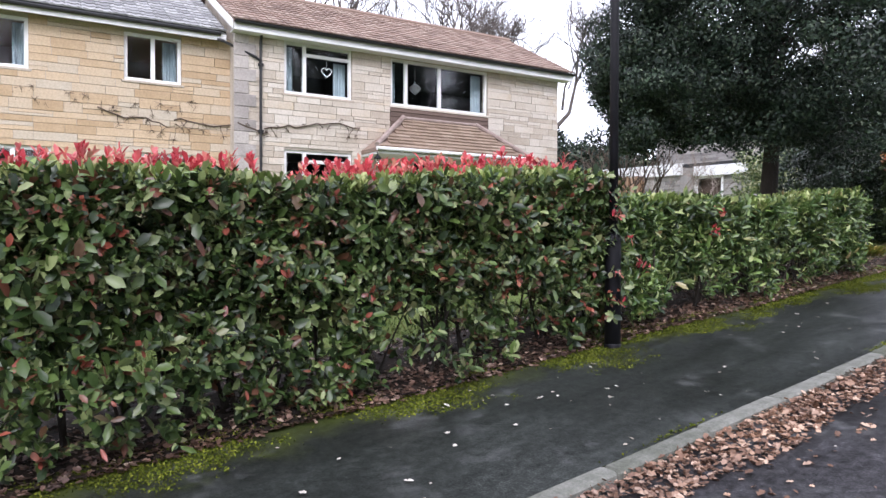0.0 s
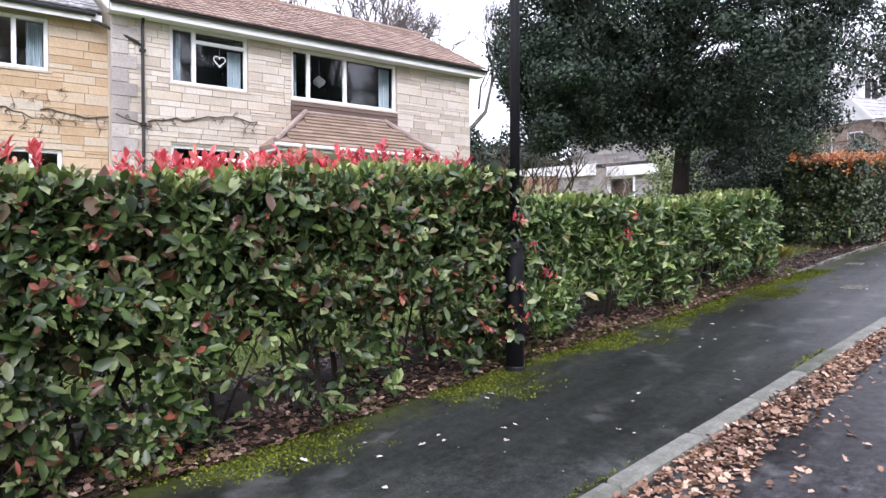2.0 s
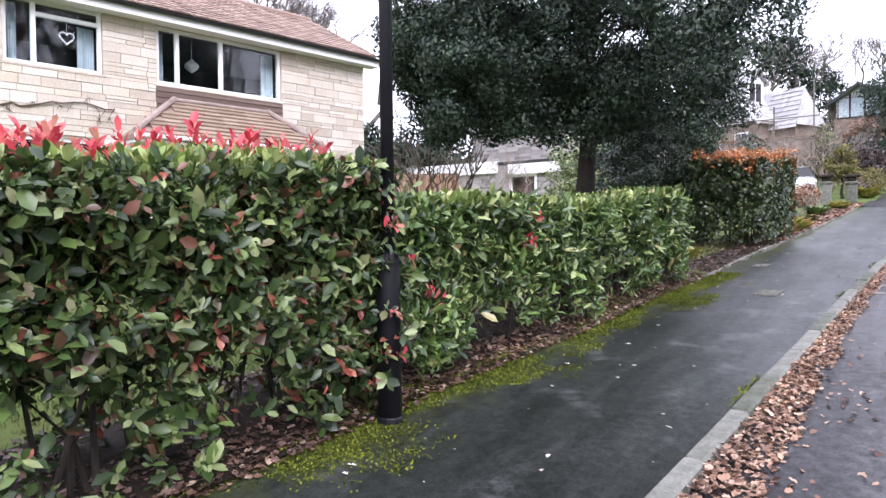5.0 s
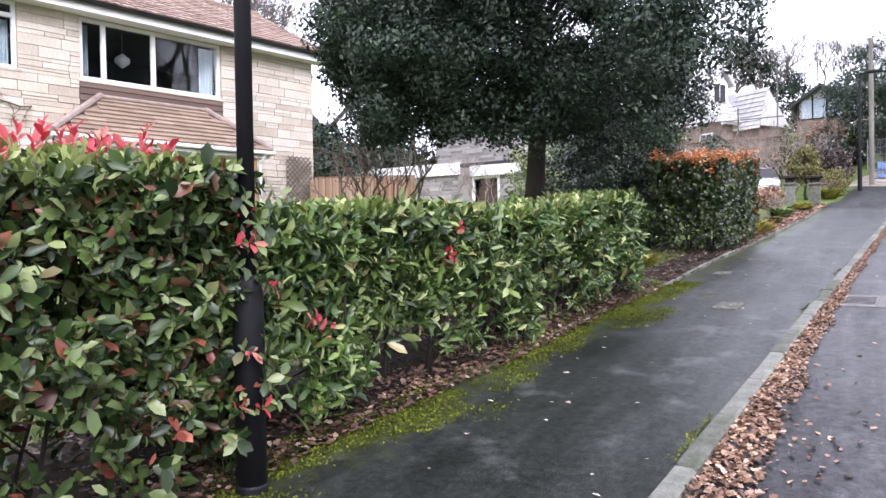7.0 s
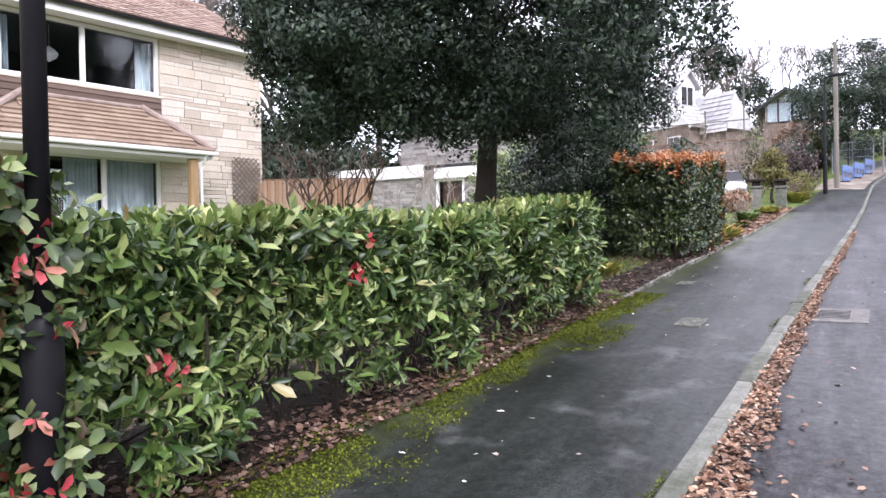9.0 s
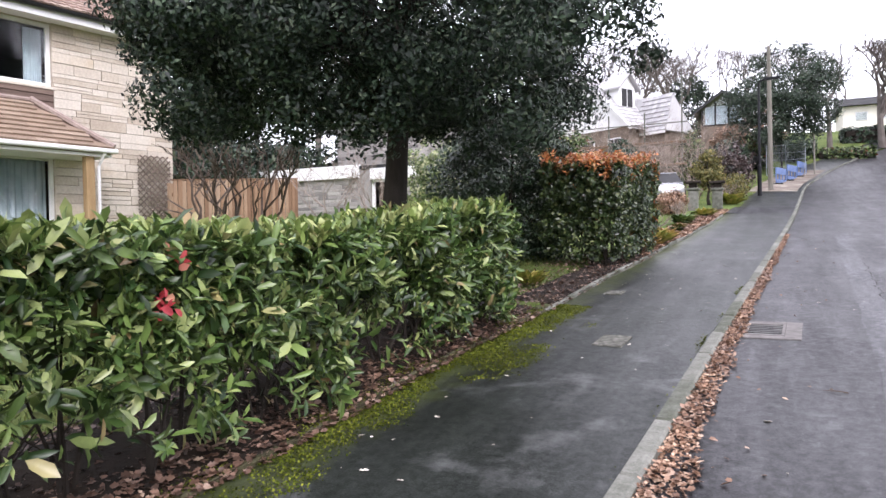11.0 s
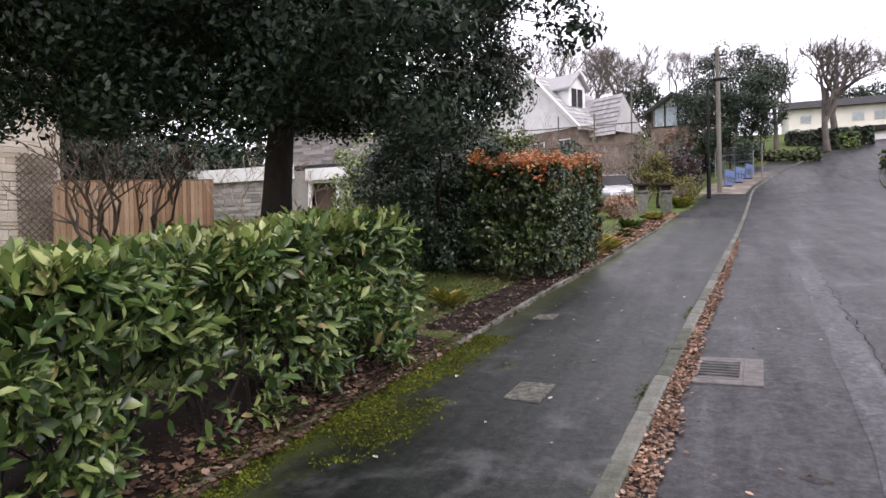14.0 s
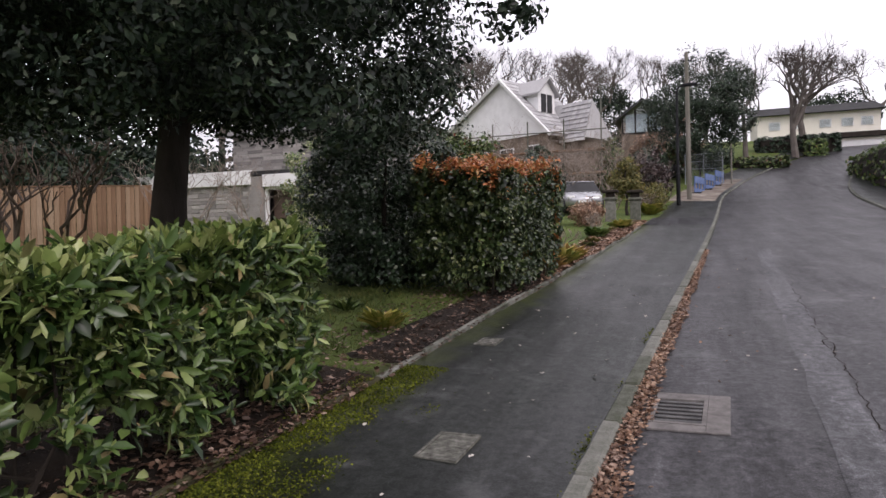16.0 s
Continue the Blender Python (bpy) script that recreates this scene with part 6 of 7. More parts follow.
# long white house at the top of the hill
hc = thing("house", Matrix.Translation((80, -11, 9.6)), "long cream rendered house with a dark roof", "house")
M_CREAM = surface("cream render", [(0.3, (0.74, 0.71, 0.62)), (0.7, (0.82, 0.79, 0.7))], big=1, fine=12, grain=0.1, rough=0.8)
part("wall", Geo().box(0, -4.7, -1.5, 8, 5.6, 3.9), M_CREAM, hc)
part("roof", Geo().add([(-0.6, -5.1, 3.8), (-0.6, 6.0, 3.8), (4, 6.0, 5.2), (4, -5.1, 5.2), (8.6, 6.0, 3.8), (8.6, -5.1, 3.8)], [(0, 3, 2, 1), (3, 5, 4, 2), (1, 2, 4), (0, 5, 3), (0, 1, 4, 5)]), M_DARK, hc)
for yc in (4.1, 2.3, -0.2, -2.0, -3.6):
    wn_ = part("window", Geo().box(-0.06, yc - 0.5, 2.4, 0.0, yc + 0.5, 3.2, 0.01), M_WHITE, hc)
    for j in range(2):
        part("pane", Geo().box(-0.09, yc - 0.44 + 0.46 * j, 2.46, -0.062, yc - 0.02 + 0.46 * j, 3.14), M_GLASS, wn_)
gc = thing("garage", Matrix.Translation((73, -12.6, 8.3)), "cream garage with a white up-and-over door", "garage")
part("wall", Geo().box(0, -2.6, -0.5, 6, 2, 1.75), M_CREAM, gc)
part("roof", Geo().box(-0.4, -2.9, 1.75, 6.3, 2.3, 2.2, 0.05), M_BARK, gc)
part("door", Geo().box(-0.06, -2.2, 0.0, 0.0, 1.5, 1.5, 0.01), M_WHITE, gc, "white garage door")

# blue barriers and a sheeted stack by the road works
M_BLUE = surface("blue plastic barrier", [(0.3, (0.08, 0.14, 0.32)), (0.7, (0.17, 0.25, 0.46))], big=3, fine=12, rough=0.6)
for k in range(3):
    x_, y_ = 48.6 + 2.0 * k, 0.72 - 0.62 * k
    bar = thing("barrier", pose(x_, y_, land(x_, y_), 0, 0, -17), "blue plastic road-works barrier on the verge", "barrier", "blue barriers")
    part("panel", Geo().box(0, -0.03, 0.62, 1.9, 0.03, 1.0, 0.02).box(0, -0.03, 0.1, 1.9, 0.03, 0.32, 0.02).box(0, -0.03, 0.32, 0.1, 0.03, 0.62).box(0.6, -0.03, 0.32, 0.7, 0.03, 0.62).box(1.2, -0.03, 0.32, 1.3, 0.03, 0.62).box(1.8, -0.03, 0.32, 1.9, 0.03, 0.62), M_BLUE, bar)
    part("foot", Geo().box(0.2, -0.3, 0, 0.35, 0.3, 0.1, 0.02), M_TYRE, bar)
    part("foot", Geo().box(1.5, -0.3, 0, 1.65, 0.3, 0.1, 0.02), M_TYRE, bar)
stack = thing("site_fence", Matrix.Translation((53.5, -0.9, land(53.5, -0.9))), "grey steel mesh site fence beside the road", "fence")
M_PALE = surface("pale blue-grey sheet", [(0.3, (0.28, 0.31, 0.36)), (0.7, (0.42, 0.45, 0.49))], rough=0.5)
for k in range(-1, 1):
    mesh_ = Geo().tube([(0.05, 1.0 - 1.1 * k, 0), (0.05, 1.0 - 1.1 * k, 2.0)], 0.025, 6).tube([(0.05, -0.1 - 1.1 * k, 0), (0.05, -0.1 - 1.1 * k, 2.0)], 0.025, 6)
    for j in range(13):
        mesh_.tube([(0.05, 1.0 - 1.1 * k - 0.085 * j, 0.1), (0.05, 1.0 - 1.1 * k - 0.085 * j, 1.98)], 0.008, 3)
    for j in range(5):
        mesh_.tube([(0.05, 1.0 - 1.1 * k, 0.1 + 0.46 * j), (0.05, -0.1 - 1.1 * k, 0.1 + 0.46 * j)], 0.014, 4)
    part("panel", mesh_, M_PALE, stack)
part("post", Geo().tube([(0.1, -0.6, 0), (0.1, -0.6, 2.5)], 0.05, 8), M_POLE, stack)

# shrubs and trees along the street
bush("shrub", "yellow-green upright shrub behind the gate piers", "shrub", Vector((37.2, 3.5, land(37.2, 3.5))), (37.2, 3.55, 4.6), (0.62, 0.55, 0.8), 110, 26, 0.1, 3.6, 0.24, 101, M_OLIVE)
bush("shrub", "dark purple-brown shrub before the road works", "shrub", Vector((42.5, 2.9, land(42.5, 2.9))), (42.5, 2.9, 5.0), (1.2, 1.0, 1.3), 160, 22, 0.14, 3.6, 0.25, 102, leaf_material("purple brown leaf", [(0.0, (0.03, 0.018, 0.02)), (1.0, (0.09, 0.06, 0.055))]))
bush("shrub", "green low shrub beside the lamp", "shrub", Vector((40.2, 2.5, land(40.2, 2.5))), (40.2, 2.55, 3.85), (1.3, 0.6, 0.65), 90, 26, 0.1, 3.2, 0.26, 103, M_OLIVE)
bush("shrub", "small dark conifer near the scaffolding", "shrub", Vector((40, 8.0, land(40, 8))), (40, 8.0, 5.2), (0.8, 0.8, 1.5), 120, 22, 0.15, 3.3, 0.22, 104, M_HOLLY)
bush("shrub", "low brown winter shrub before the parked car", "shrub", Vector((32.2, 4.5, land(32.2, 4.5))), (32.2, 4.5, land(32.2, 4.5) + 0.4), (1.0, 0.5, 0.5), 60, 40, 0.09, land(32.2, 4.5) + 0.05, 0.22, 106, M_FALLEN)
bush("shrub", "copper-leaved shrub beside the drive", "shrub", Vector((28.5, 6.6, land(28.5, 6.6))), (28.5, 6.6, 3.3), (1.2, 0.9, 0.9), 150, 22, 0.12, 2.3, 0.22, 105, M_FALLEN)
for k, (x_, y_, h_) in enumerate(((22.6, 3.9, 0.8), (29.5, 3.9, 0.8), (38.5, 3.0, 1.2), (43.6, 2.2, 1.4), (37.8, 6.8, 3.2), (40.2, 4.2, 3.2), (39.0, 5.4, 3.6), (43.5, 4.6, 4.4), (41.0, 6.6, 3.4), (44.5, 7.0, 4.6), (45.5, 5.4, 3.8), (42.0, 9.5, 4.2), (36.0, 7.6, 3.0), (44.0, 11.0, 4.5))):
    place_bare("shrub", "leafless twiggy garden shrub by the drive", "shrub", x_, y_, bare(110 + k, h_, 0.6, 0.04, 6, 2, 0.5, 5, 0.4, 5, 0.5, 0.66), M_PALETWIG, "leafless street shrubs")
bush("tree", "broad evergreen tree leaning beside the road works", "tree", Vector((54.5, 0.3, land(54.5, 0.3))), (54, 0.25, 10.1), (2.6, 3.2, 3.4), 300, 120, 0.16, 6.6, 0.65, 120, M_HOLLY, SMALL)
M_FARWOOD = surface("grey-brown far branches", [(0.3, (0.1, 0.085, 0.075)), (0.7, (0.19, 0.165, 0.15))], rough=0.95)
place_bare("tree", "pollarded bare oak at the top of the hill", "tree", 66, -6.75, bare(144, 8.6, 0.66, 0.28, 7, 3, 0.45, 1, 0.22, 8), M_FARWOOD)
place_bare("tree", "stout bare oak with twisting limbs at the hilltop", "tree", 69, -7.7, bare(151, 8.0, 0.6, 0.32, 6, 3, 0.6, 1, 0.3, 8), M_FARWOOD)
place_bare("tree", "tall thin bare tree with ivy at the hilltop", "tree", 66.5, -3.3, bare(133, 9.0, 0.5, 0.22, 7, 2, 0.7, 1, 0.3, 7), M_FARWOOD)
wood_a = place_bare("tree", "bare winter tree behind the houses", "tree", 84, 10, bare(141, 9.5, 0.62, 0.26, 7, 3, 0.55, 1, 0.3, 6), M_FARWOOD, "bare trees behind the houses")
spots = [(76, 20, 1.0), (90, 16, 1.1), (80, 14, 0.9), (95, 6, 1.0), (88, 3, 0.9), (72, 26, 1.1), (98, 12, 1.2), (84, 24, 1.1), (92, -1, 0.9), (100, -20, 1.0), (104, -8, 0.9), (70, 16, 0.9),
         (16, 29, 1.05), (22, 28, 1.0), (31, 31, 1.1), (36, 30, 1.0), (8, 32, 1.15), (45, 30, 1.1)]
for k, (x_, y_, s_) in enumerate(spots):
    copy_thing(wood_a, Matrix.LocRotScale((x_, y_, land(x_, y_)), Euler((0, 0, k * 1.7)), None)).scale = (s_ * 1.1, s_ * 1.1, s_ * (1.25 if y_ > 25 and x_ < 60 else 1.0))
bush("tree", "dark conifer among the far trees", "tree", Vector((86, 9, land(86, 9))), (86, 9, 15.0), (2.6, 2.6, 4.5), 260, 26, 0.35, 10, 0.7, 142, M_OAK, SMALL)
bush("tree", "dark conifer among the far trees", "tree", Vector((96, -15, land(96, -15))), (96, -15, 15.5), (4.5, 4.5, 2.6), 260, 26, 0.35, 12, 0.7, 143, M_OAK, SMALL)
for k, (x_, y_, h_) in enumerate(((25.5, 24, 2.5), (28.3, 26, 2.7), (38, 21, 3.6), (31, 23.5, 1.9), (34, 24, 1.9))):
    bush("tree", "dark evergreen tree behind the back gardens", "tree", Vector((x_, y_, land(x_, y_))), (x_, y_, land(x_, y_) + h_), (2.9, 2.4, h_), 300, 26, 0.28, land(x_, y_) + 0.3, 0.6, 160 + k, M_OAK, SMALL)
for k, (x_, y_, h_) in enumerate(((52, 3.4, 1.2), (57, 1.6, 1.4), (58.5, 3.6, 1.5), (47.5, 3.6, 1.3), (60, -0.6, 1.0), (50, 5.4, 1.5), (64, 1.0, 1.9), (45, 8.5, 1.2), (33, 6.6, 1.2))):
    bush("bush", "mixed winter garden bush along the street", "bush", Vector((x_, y_, land(x_, y_))), (x_, y_, land(x_, y_) + h_ * 0.9), (1.5, 1.1, h_), 60, 70, 0.16, land(x_, y_) + 0.1, 0.45, 180 + k, [M_HOLLY, M_LEAF1, M_FALLEN, M_OAK][k % 4])
# woodland on the other side of the road
woods = bush("tree", "tall dark evergreen across the road", "tree", Vector((3, -22, land(3, -22))), (3, -22, 10.5), (3.4, 3.2, 9.5), 420, 26, 0.45, 1.0, 0.9, 150, M_OAK, SMALL)[0]
copy_thing(woods, Matrix.LocRotScale((-10, -25, land(-10, -25)), Euler((0, 0, 1.3)), None))
copy_thing(woods, Matrix.LocRotScale((31, -24, land(31, -24)), Euler((0, 0, 2.6)), None))
for k, (x_, y_, s_) in enumerate(((-5, -22, 1.3), (8, -24, 1.5), (13, -21, 1.3), (17, -23, 1.5), (22, -25, 1.6), (26, -22, 1.4))):
    copy_thing(wood_a, Matrix.LocRotScale((x_, y_, land(x_, y_)), Euler((0, 0, k * 2.1)), None)).scale = (s_, s_, s_ * 1.35)


# ---------------------------------------------------------------- ironwork in the ground
def slope_pose(x, y, up=0.0):
    dz = (land(x + 0.5, y) - land(x - 0.5, y))
    return pose(x, y, land(x, y) + up, 0, -math.degrees(math.atan(dz)), -3.2)


M_IRON = surface("worn cast iron", [(0.3, (0.05, 0.05, 0.05)), (0.7, (0.16, 0.155, 0.15))], big=6, fine=60, rough=0.55, metal=0.5)
M_CONC = surface("mottled old concrete", [(0.3, (0.06, 0.062, 0.05)), (0.5, (0.14, 0.14, 0.12)), (0.7, (0.27, 0.265, 0.235))], big=16, fine=60, rough=0.85)
M_SURR = surface("pale pinkish concrete", [(0.3, (0.13, 0.12, 0.115)), (0.7, (0.25, 0.235, 0.225))], big=7, fine=60, rough=0.85)
drain = thing("drain", slope_pose(12.74, 1.17, 0.006), "cast-iron road drain grating set in a pale concrete square", "drain")
part("surround", Geo().box(-0.42, -0.27, -0.05, 0.42, -0.12, 0.006, 0.004).box(-0.42, -0.12, -0.05, -0.30, 0.25, 0.006, 0.004).box(0.28, -0.12, -0.05, 0.42, 0.25, 0.006, 0.004), M_SURR, drain)
part("frame", Geo().box(-0.30, -0.12, -0.05, 0.28, -0.09, 0.012, 0.003).box(-0.30, 0.22, -0.05, 0.28, 0.25, 0.012, 0.003).box(-0.30, -0.09, -0.05, -0.27, 0.22, 0.012, 0.003).box(0.25, -0.09, -0.05, 0.28, 0.22, 0.012, 0.003), M_SURR, drain, "worn metal frame")
# Black plate just below the bars, in place of the drain's shaded depth.
part("pit_shade", Geo().box(-0.27, -0.09, -0.05, 0.25, 0.22, -0.035), M_GUTTER, drain)
for k in range(6):
    part("grate_bar", Geo().box(-0.245 + 0.085 * k, -0.09, -0.034, -0.205 + 0.085 * k, 0.22, 0.004, 0.003), M_IRON, drain)
for x_, y_, a, b in ((11.5, 2.54, 0.215, 0.135), (14.24, 3.06, 0.14, 0.11)):
    mh = thing("manhole_cover", slope_pose(x_, y_, 0.004), "small rectangular metal cover set in the pavement", "manhole cover", "pavement covers")
    part("frame", Geo().box(-a, -b, -0.03, a, -b + 0.02, 0.006).box(-a, b - 0.02, -0.03, a, b, 0.006).box(-a, -b + 0.02, -0.03, -a + 0.02, b - 0.02, 0.006).box(a - 0.02, -b + 0.02, -0.03, a, b - 0.02, 0.006), M_CONC, mh)
    lid = part("lid", Geo().box(-a + 0.024, -b + 0.024, -0.03, a - 0.024, b - 0.024, 0.002), M_CONC, mh)
    n_ = int(a * 2 / 0.05)
    for k in range(n_ - 1):
        part("rib", Geo().box(-a + 0.04 + 0.05 * k, -b + 0.035, 0.002, -a + 0.065 + 0.05 * k, b - 0.035, 0.004), M_CONC, lid)

# ---------------------------------------------------------------- moss along the back of the pavement
rm = np.random.default_rng(200)
mx = rm.uniform(-3.5, 13.2, 150000)
md = rm.random(150000) ** 1.4 * 0.8
mn = np.array([noise.noise(Vector((a * 1.1, b * 2.4, 9))) + 0.45 * noise.noise(Vector((a * 6, b * 6, 2))) for a, b in zip(mx, md)])
ok = mn + rm.normal(0, 0.16, len(mn)) > (-0.28 + md * 1.35 + 0.1 * np.sin(mx * 0.9) - np.interp(mx, [7, 10], [0, 0.22]))
mx, md = mx[ok], md[ok]
kx = rm.uniform(-1, 16, 9000)
kd = rm.random(9000) ** 2.5 * 0.06 + 0.002
kn = np.array([noise.noise(Vector((a * 0.9, 4, 9))) for a in kx])
kn = kn + rm.normal(0, 0.16, 9000) > 0.3 + kd * 3
kx, kd = kx[kn], kd[kn]
ox = rm.uniform(-3.5, 12.6, 16000)
od = rm.random(16000) * 0.17
on = np.array([noise.noise(Vector((a * 1.7, b * 5, 4))) for a, b in zip(ox, od)]) + rm.normal(0, 0.12, len(ox)) > -0.08 + od * 2.2
ox, od = ox[on], od[on]
allx = np.concatenate([mx, kx, ox])
ally = np.concatenate([np.array([edge_y(a) for a in mx]) - md + 0.06, np.array([kerb_y(a) for a in kx]) + 0.125 + kd, np.array([edge_y(a) for a in ox]) + od])
n_ = len(allx)
lift_ = np.concatenate([np.full(len(mx) + len(kx), -0.004), 0.036 + 0.06 * od])
mpos = np.c_[allx, ally, np.array([land(a, b) for a, b in zip(allx, ally)]) + lift_]
moss = tagged(part("moss", leaf_mesh("moss", mpos, unit(rm.normal(0, 1, (n_, 3)) * np.array([1, 1, 0.4]) + np.array([0, 0, 0.5])), unit(rm.normal(0, 0.4, (n_, 3)) + np.array([0, 0, 1])), 0.016 * rm.uniform(0.5, 1.4, n_), np.full(n_, 1.5), SMALL), M_MOSS), "bright green moss on the pavement edge", "moss", kind="stuff")

# ---------------------------------------------------------------- fallen leaves
rl = np.random.default_rng(210)


def lying(x, y, z, length, lift=0.35):
    n = len(x)
    a = rl.uniform(0, 6.28, n)
    axis = np.c_[np.cos(a), np.sin(a), rl.normal(0.05, lift * 0.5, n)]
    nor = unit(rl.normal(0, lift, (n, 3)) + np.array([0, 0, 1]))
    return np.c_[x, y, z], axis, nor, length, rl.uniform(0.85, 1.25, n)


n_ = 15000
gx = -3 + 28 * rl.random(n_) ** 1.25
width = np.interp(gx, [-3, 4, 9, 14, 20, 26], [0.48, 0.38, 0.19, 0.12, 0.1, 0.06]) * np.array([1 + 0.5 * noise.noise(Vector((a * 1.3, 0, 0))) for a in gx])
gd = -0.005 - width * rl.random(n_) ** 1.4 - np.where(rl.random(n_) < np.interp(gx, [7, 10], [0.08, 0.015]), rl.exponential(0.25, n_), 0)
gy = np.array([kerb_y(a) for a in gx]) + gd
pile = 0.05 * np.exp(-((-0.005 - gd) / 0.16) ** 2)
gz = np.array([land(a, b) for a, b in zip(gx, gy)]) + 0.006 + pile * rl.random(n_)
LITTER = lying(gx, gy, gz, rl.uniform(0.024, 0.056, n_) * np.interp(gx, [6, 10], [1.0, 0.8]))
near = np.where((gx > 4) & (gx < 12.5))[0][:280]
clear = (gx > 12.3) & (gx < 13.2) & (gd < -0.2)
near = near[~clear[near]]
rest = np.setdiff1d(np.where(~clear)[0], near)
litter = thing("leaf_litter", pose(6, 1.6, land(6, 1.6)), "drift of brown fallen oak leaves in the gutter", "fallen leaves")
under(tagged(part("leaves", leaf_mesh("leaves", *[a[rest] for a in LITTER], DRY), M_FALLEN), kind="stuff"), litter)
dry = Geo().add([tuple(p) for p in DRY[0]], DRY[1]).mesh("leaf")
dry.materials.append(M_FALLEN_O)


def lone_leaves(parent, arrays, idx):
    pos, axis, nor, ln, wd = arrays
    ax = unit(axis)
    sd = unit(np.cross(ax, nor))
    up = np.cross(sd, ax)
    for k in idx:
        p, a, s, u, l, w = pos[k], ax[k], sd[k], up[k], ln[k], wd[k]
        ob = part("leaf", dry, M_FALLEN_O)
        ob.parent = parent
        ob.matrix_parent_inverse = parent.matrix_basis.inverted()
        ob.matrix_basis = Matrix(((s[0] * l * w, a[0] * l, u[0] * l, p[0]), (s[1] * l * w, a[1] * l, u[1] * l, p[1]), (s[2] * l * w, a[2] * l, u[2] * l, p[2]), (0, 0, 0, 1)))


lone_leaves(litter, LITTER, near)
# litter under the hedges and on the bed; hedge shade is in its dark colour
n_ = 20000
hx = rl.uniform(-3.5, 19.5, n_)
hd = 1.45 * rl.random(n_) ** 1.5 - 0.03
hy = np.array([edge_y(a) for a in hx]) + hd
ok = (hx < 12.4) | (rl.random(n_) < 0.3)
hx, hy = hx[ok], hy[ok]
hz = np.array([land(a, b) for a, b in zip(hx, hy)]) + np.interp(hy - np.array([edge_y(a) for a in hx]), [-0.03, 0.02, 0.2, 1.4], [0.0, 0.03, 0.06, 0.03])
hz = hz + rl.uniform(0, 0.015, len(hz))
litter2 = thing("leaf_litter", pose(6, 4.4, land(6, 4.4)), "brown fallen leaves under the hedges", "fallen leaves")
under(tagged(part("leaves", leaf_mesh("leaves", *lying(hx, hy, hz, rl.uniform(0.025, 0.06, len(hx))), DRY), M_FALLEN_SHADE), kind="stuff"), litter2)
n_ = 3200
vx = rl.uniform(18.5, 34, n_)
vy = np.array([edge_y(a) for a in vx]) + 0.04 + 0.8 * rl.random(n_) ** 1.6
litter3 = thing("leaf_litter", pose(26, 3.4, land(26, 3.4)), "pale dry leaves along the edge of the flower bed", "fallen leaves")
under(tagged(part("leaves", leaf_mesh("leaves", *lying(vx, vy, np.array([land(a, b) for a, b in zip(vx, vy)]) + 0.06, rl.uniform(0.04, 0.1, n_)), DRY), M_FALLEN), kind="stuff"), litter3)
# scattered pale leaves and twigs on pavement and road
n_ = 240
sx = rl.uniform(-1, 20, n_)
sd_ = np.where(rl.random(n_) < 0.6, rl.uniform(0.2, 1.7, n_), rl.uniform(-3.2, -0.5, n_))
sy = np.array([kerb_y(a) for a in sx]) + sd_
sz = np.array([land(a, b) for a, b in zip(sx, sy)]) + 0.004
M_PALELEAF = leaf_material("pale bleached leaf", [(0.0, (0.35, 0.31, 0.27)), (1.0, (0.62, 0.58, 0.55))], rough=0.7, through=0.1, vary="object")
dry2 = Geo().add([tuple(p) for p in DRY[0]], DRY[1]).mesh("fallen_leaf")
dry2.materials.append(M_PALELEAF)
for a, b, c in zip(sx, sy, sz):
    s_ = float(rl.choice([0.018, 0.022, 0.03, 0.042, 0.055]))
    ob = tagged(part("fallen_leaf", dry2, M_PALELEAF), "pale fallen leaf lying on the damp asphalt", "leaf", "leaves on the asphalt")
    ob.matrix_world = pose(a, b, c, rl.uniform(-10, 10), rl.uniform(-10, 10), rl.uniform(0, 360)) @ Matrix.Diagonal((s_, s_, s_, 1))
for x_, y_, l_, r_ in ((5.6, 1.35, 0.22, 30), (10.6, 0.7, 0.16, 80), (8.3, 1.2, 0.14, 140)):
    ob = tagged(part("twig", Geo().tube([(0, 0, 0), (l_ * 0.4, 0.012, 0.008), (l_, -0.006, 0.0)], [0.005, 0.004, 0.002], 5), M_TWIG), "short dry twig lying on the road", "twig")
    ob.matrix_world = pose(x_, y_, land(x_, y_) + 0.006, 0, 0, r_)

# ---------------------------------------------------------------- details of the house
climb = Geo()
rc = random.Random(77)
for x0_, z0_, n_seg, yw in ((-11.5, 4.45, 36, WY), (-7.0, 4.35, 14, WY), (-5.4, 4.2, 8, WY), (-4.05, 4.2, 4, 0.0), (-3.4, 4.1, 14, 0.0)):
    p = Vector((x0_, yw - 0.03, z0_ - HZ))
    pts = [p.copy()]
    for _ in range(n_seg):
        p = p + Vector((rc.uniform(0.12, 0.24), rc.uniform(-0.01, 0.01), rc.uniform(-0.1, 0.09)))
        pts.append(p.copy())
        if rc.random() < 0.8:
            q = p + Vector((rc.uniform(-0.15, 0.15), rc.uniform(-0.05, 0), rc.uniform(-0.3, 0.16)))
            climb.tube([p, p.lerp(q, 0.5) + Vector((rc.uniform(-0.04, 0.04), 0, 0.02)), q], [0.011, 0.008, 0.004], 4)
            for _ in range(6):
                climb.tube([q, q + Vector((rc.uniform(-0.12, 0.12), rc.uniform(-0.03, 0), rc.uniform(-0.14, 0.06)))], [0.006, 0.003], 3)
    climb.tube(pts, [0.018] * len(pts), 5)
climber = tagged(part("climber", climb, M_TWIG), "brown leafless climber stems across the stone wall", "climber")
climber.matrix_world = HOUSE
heart = Geo()
hpts = []
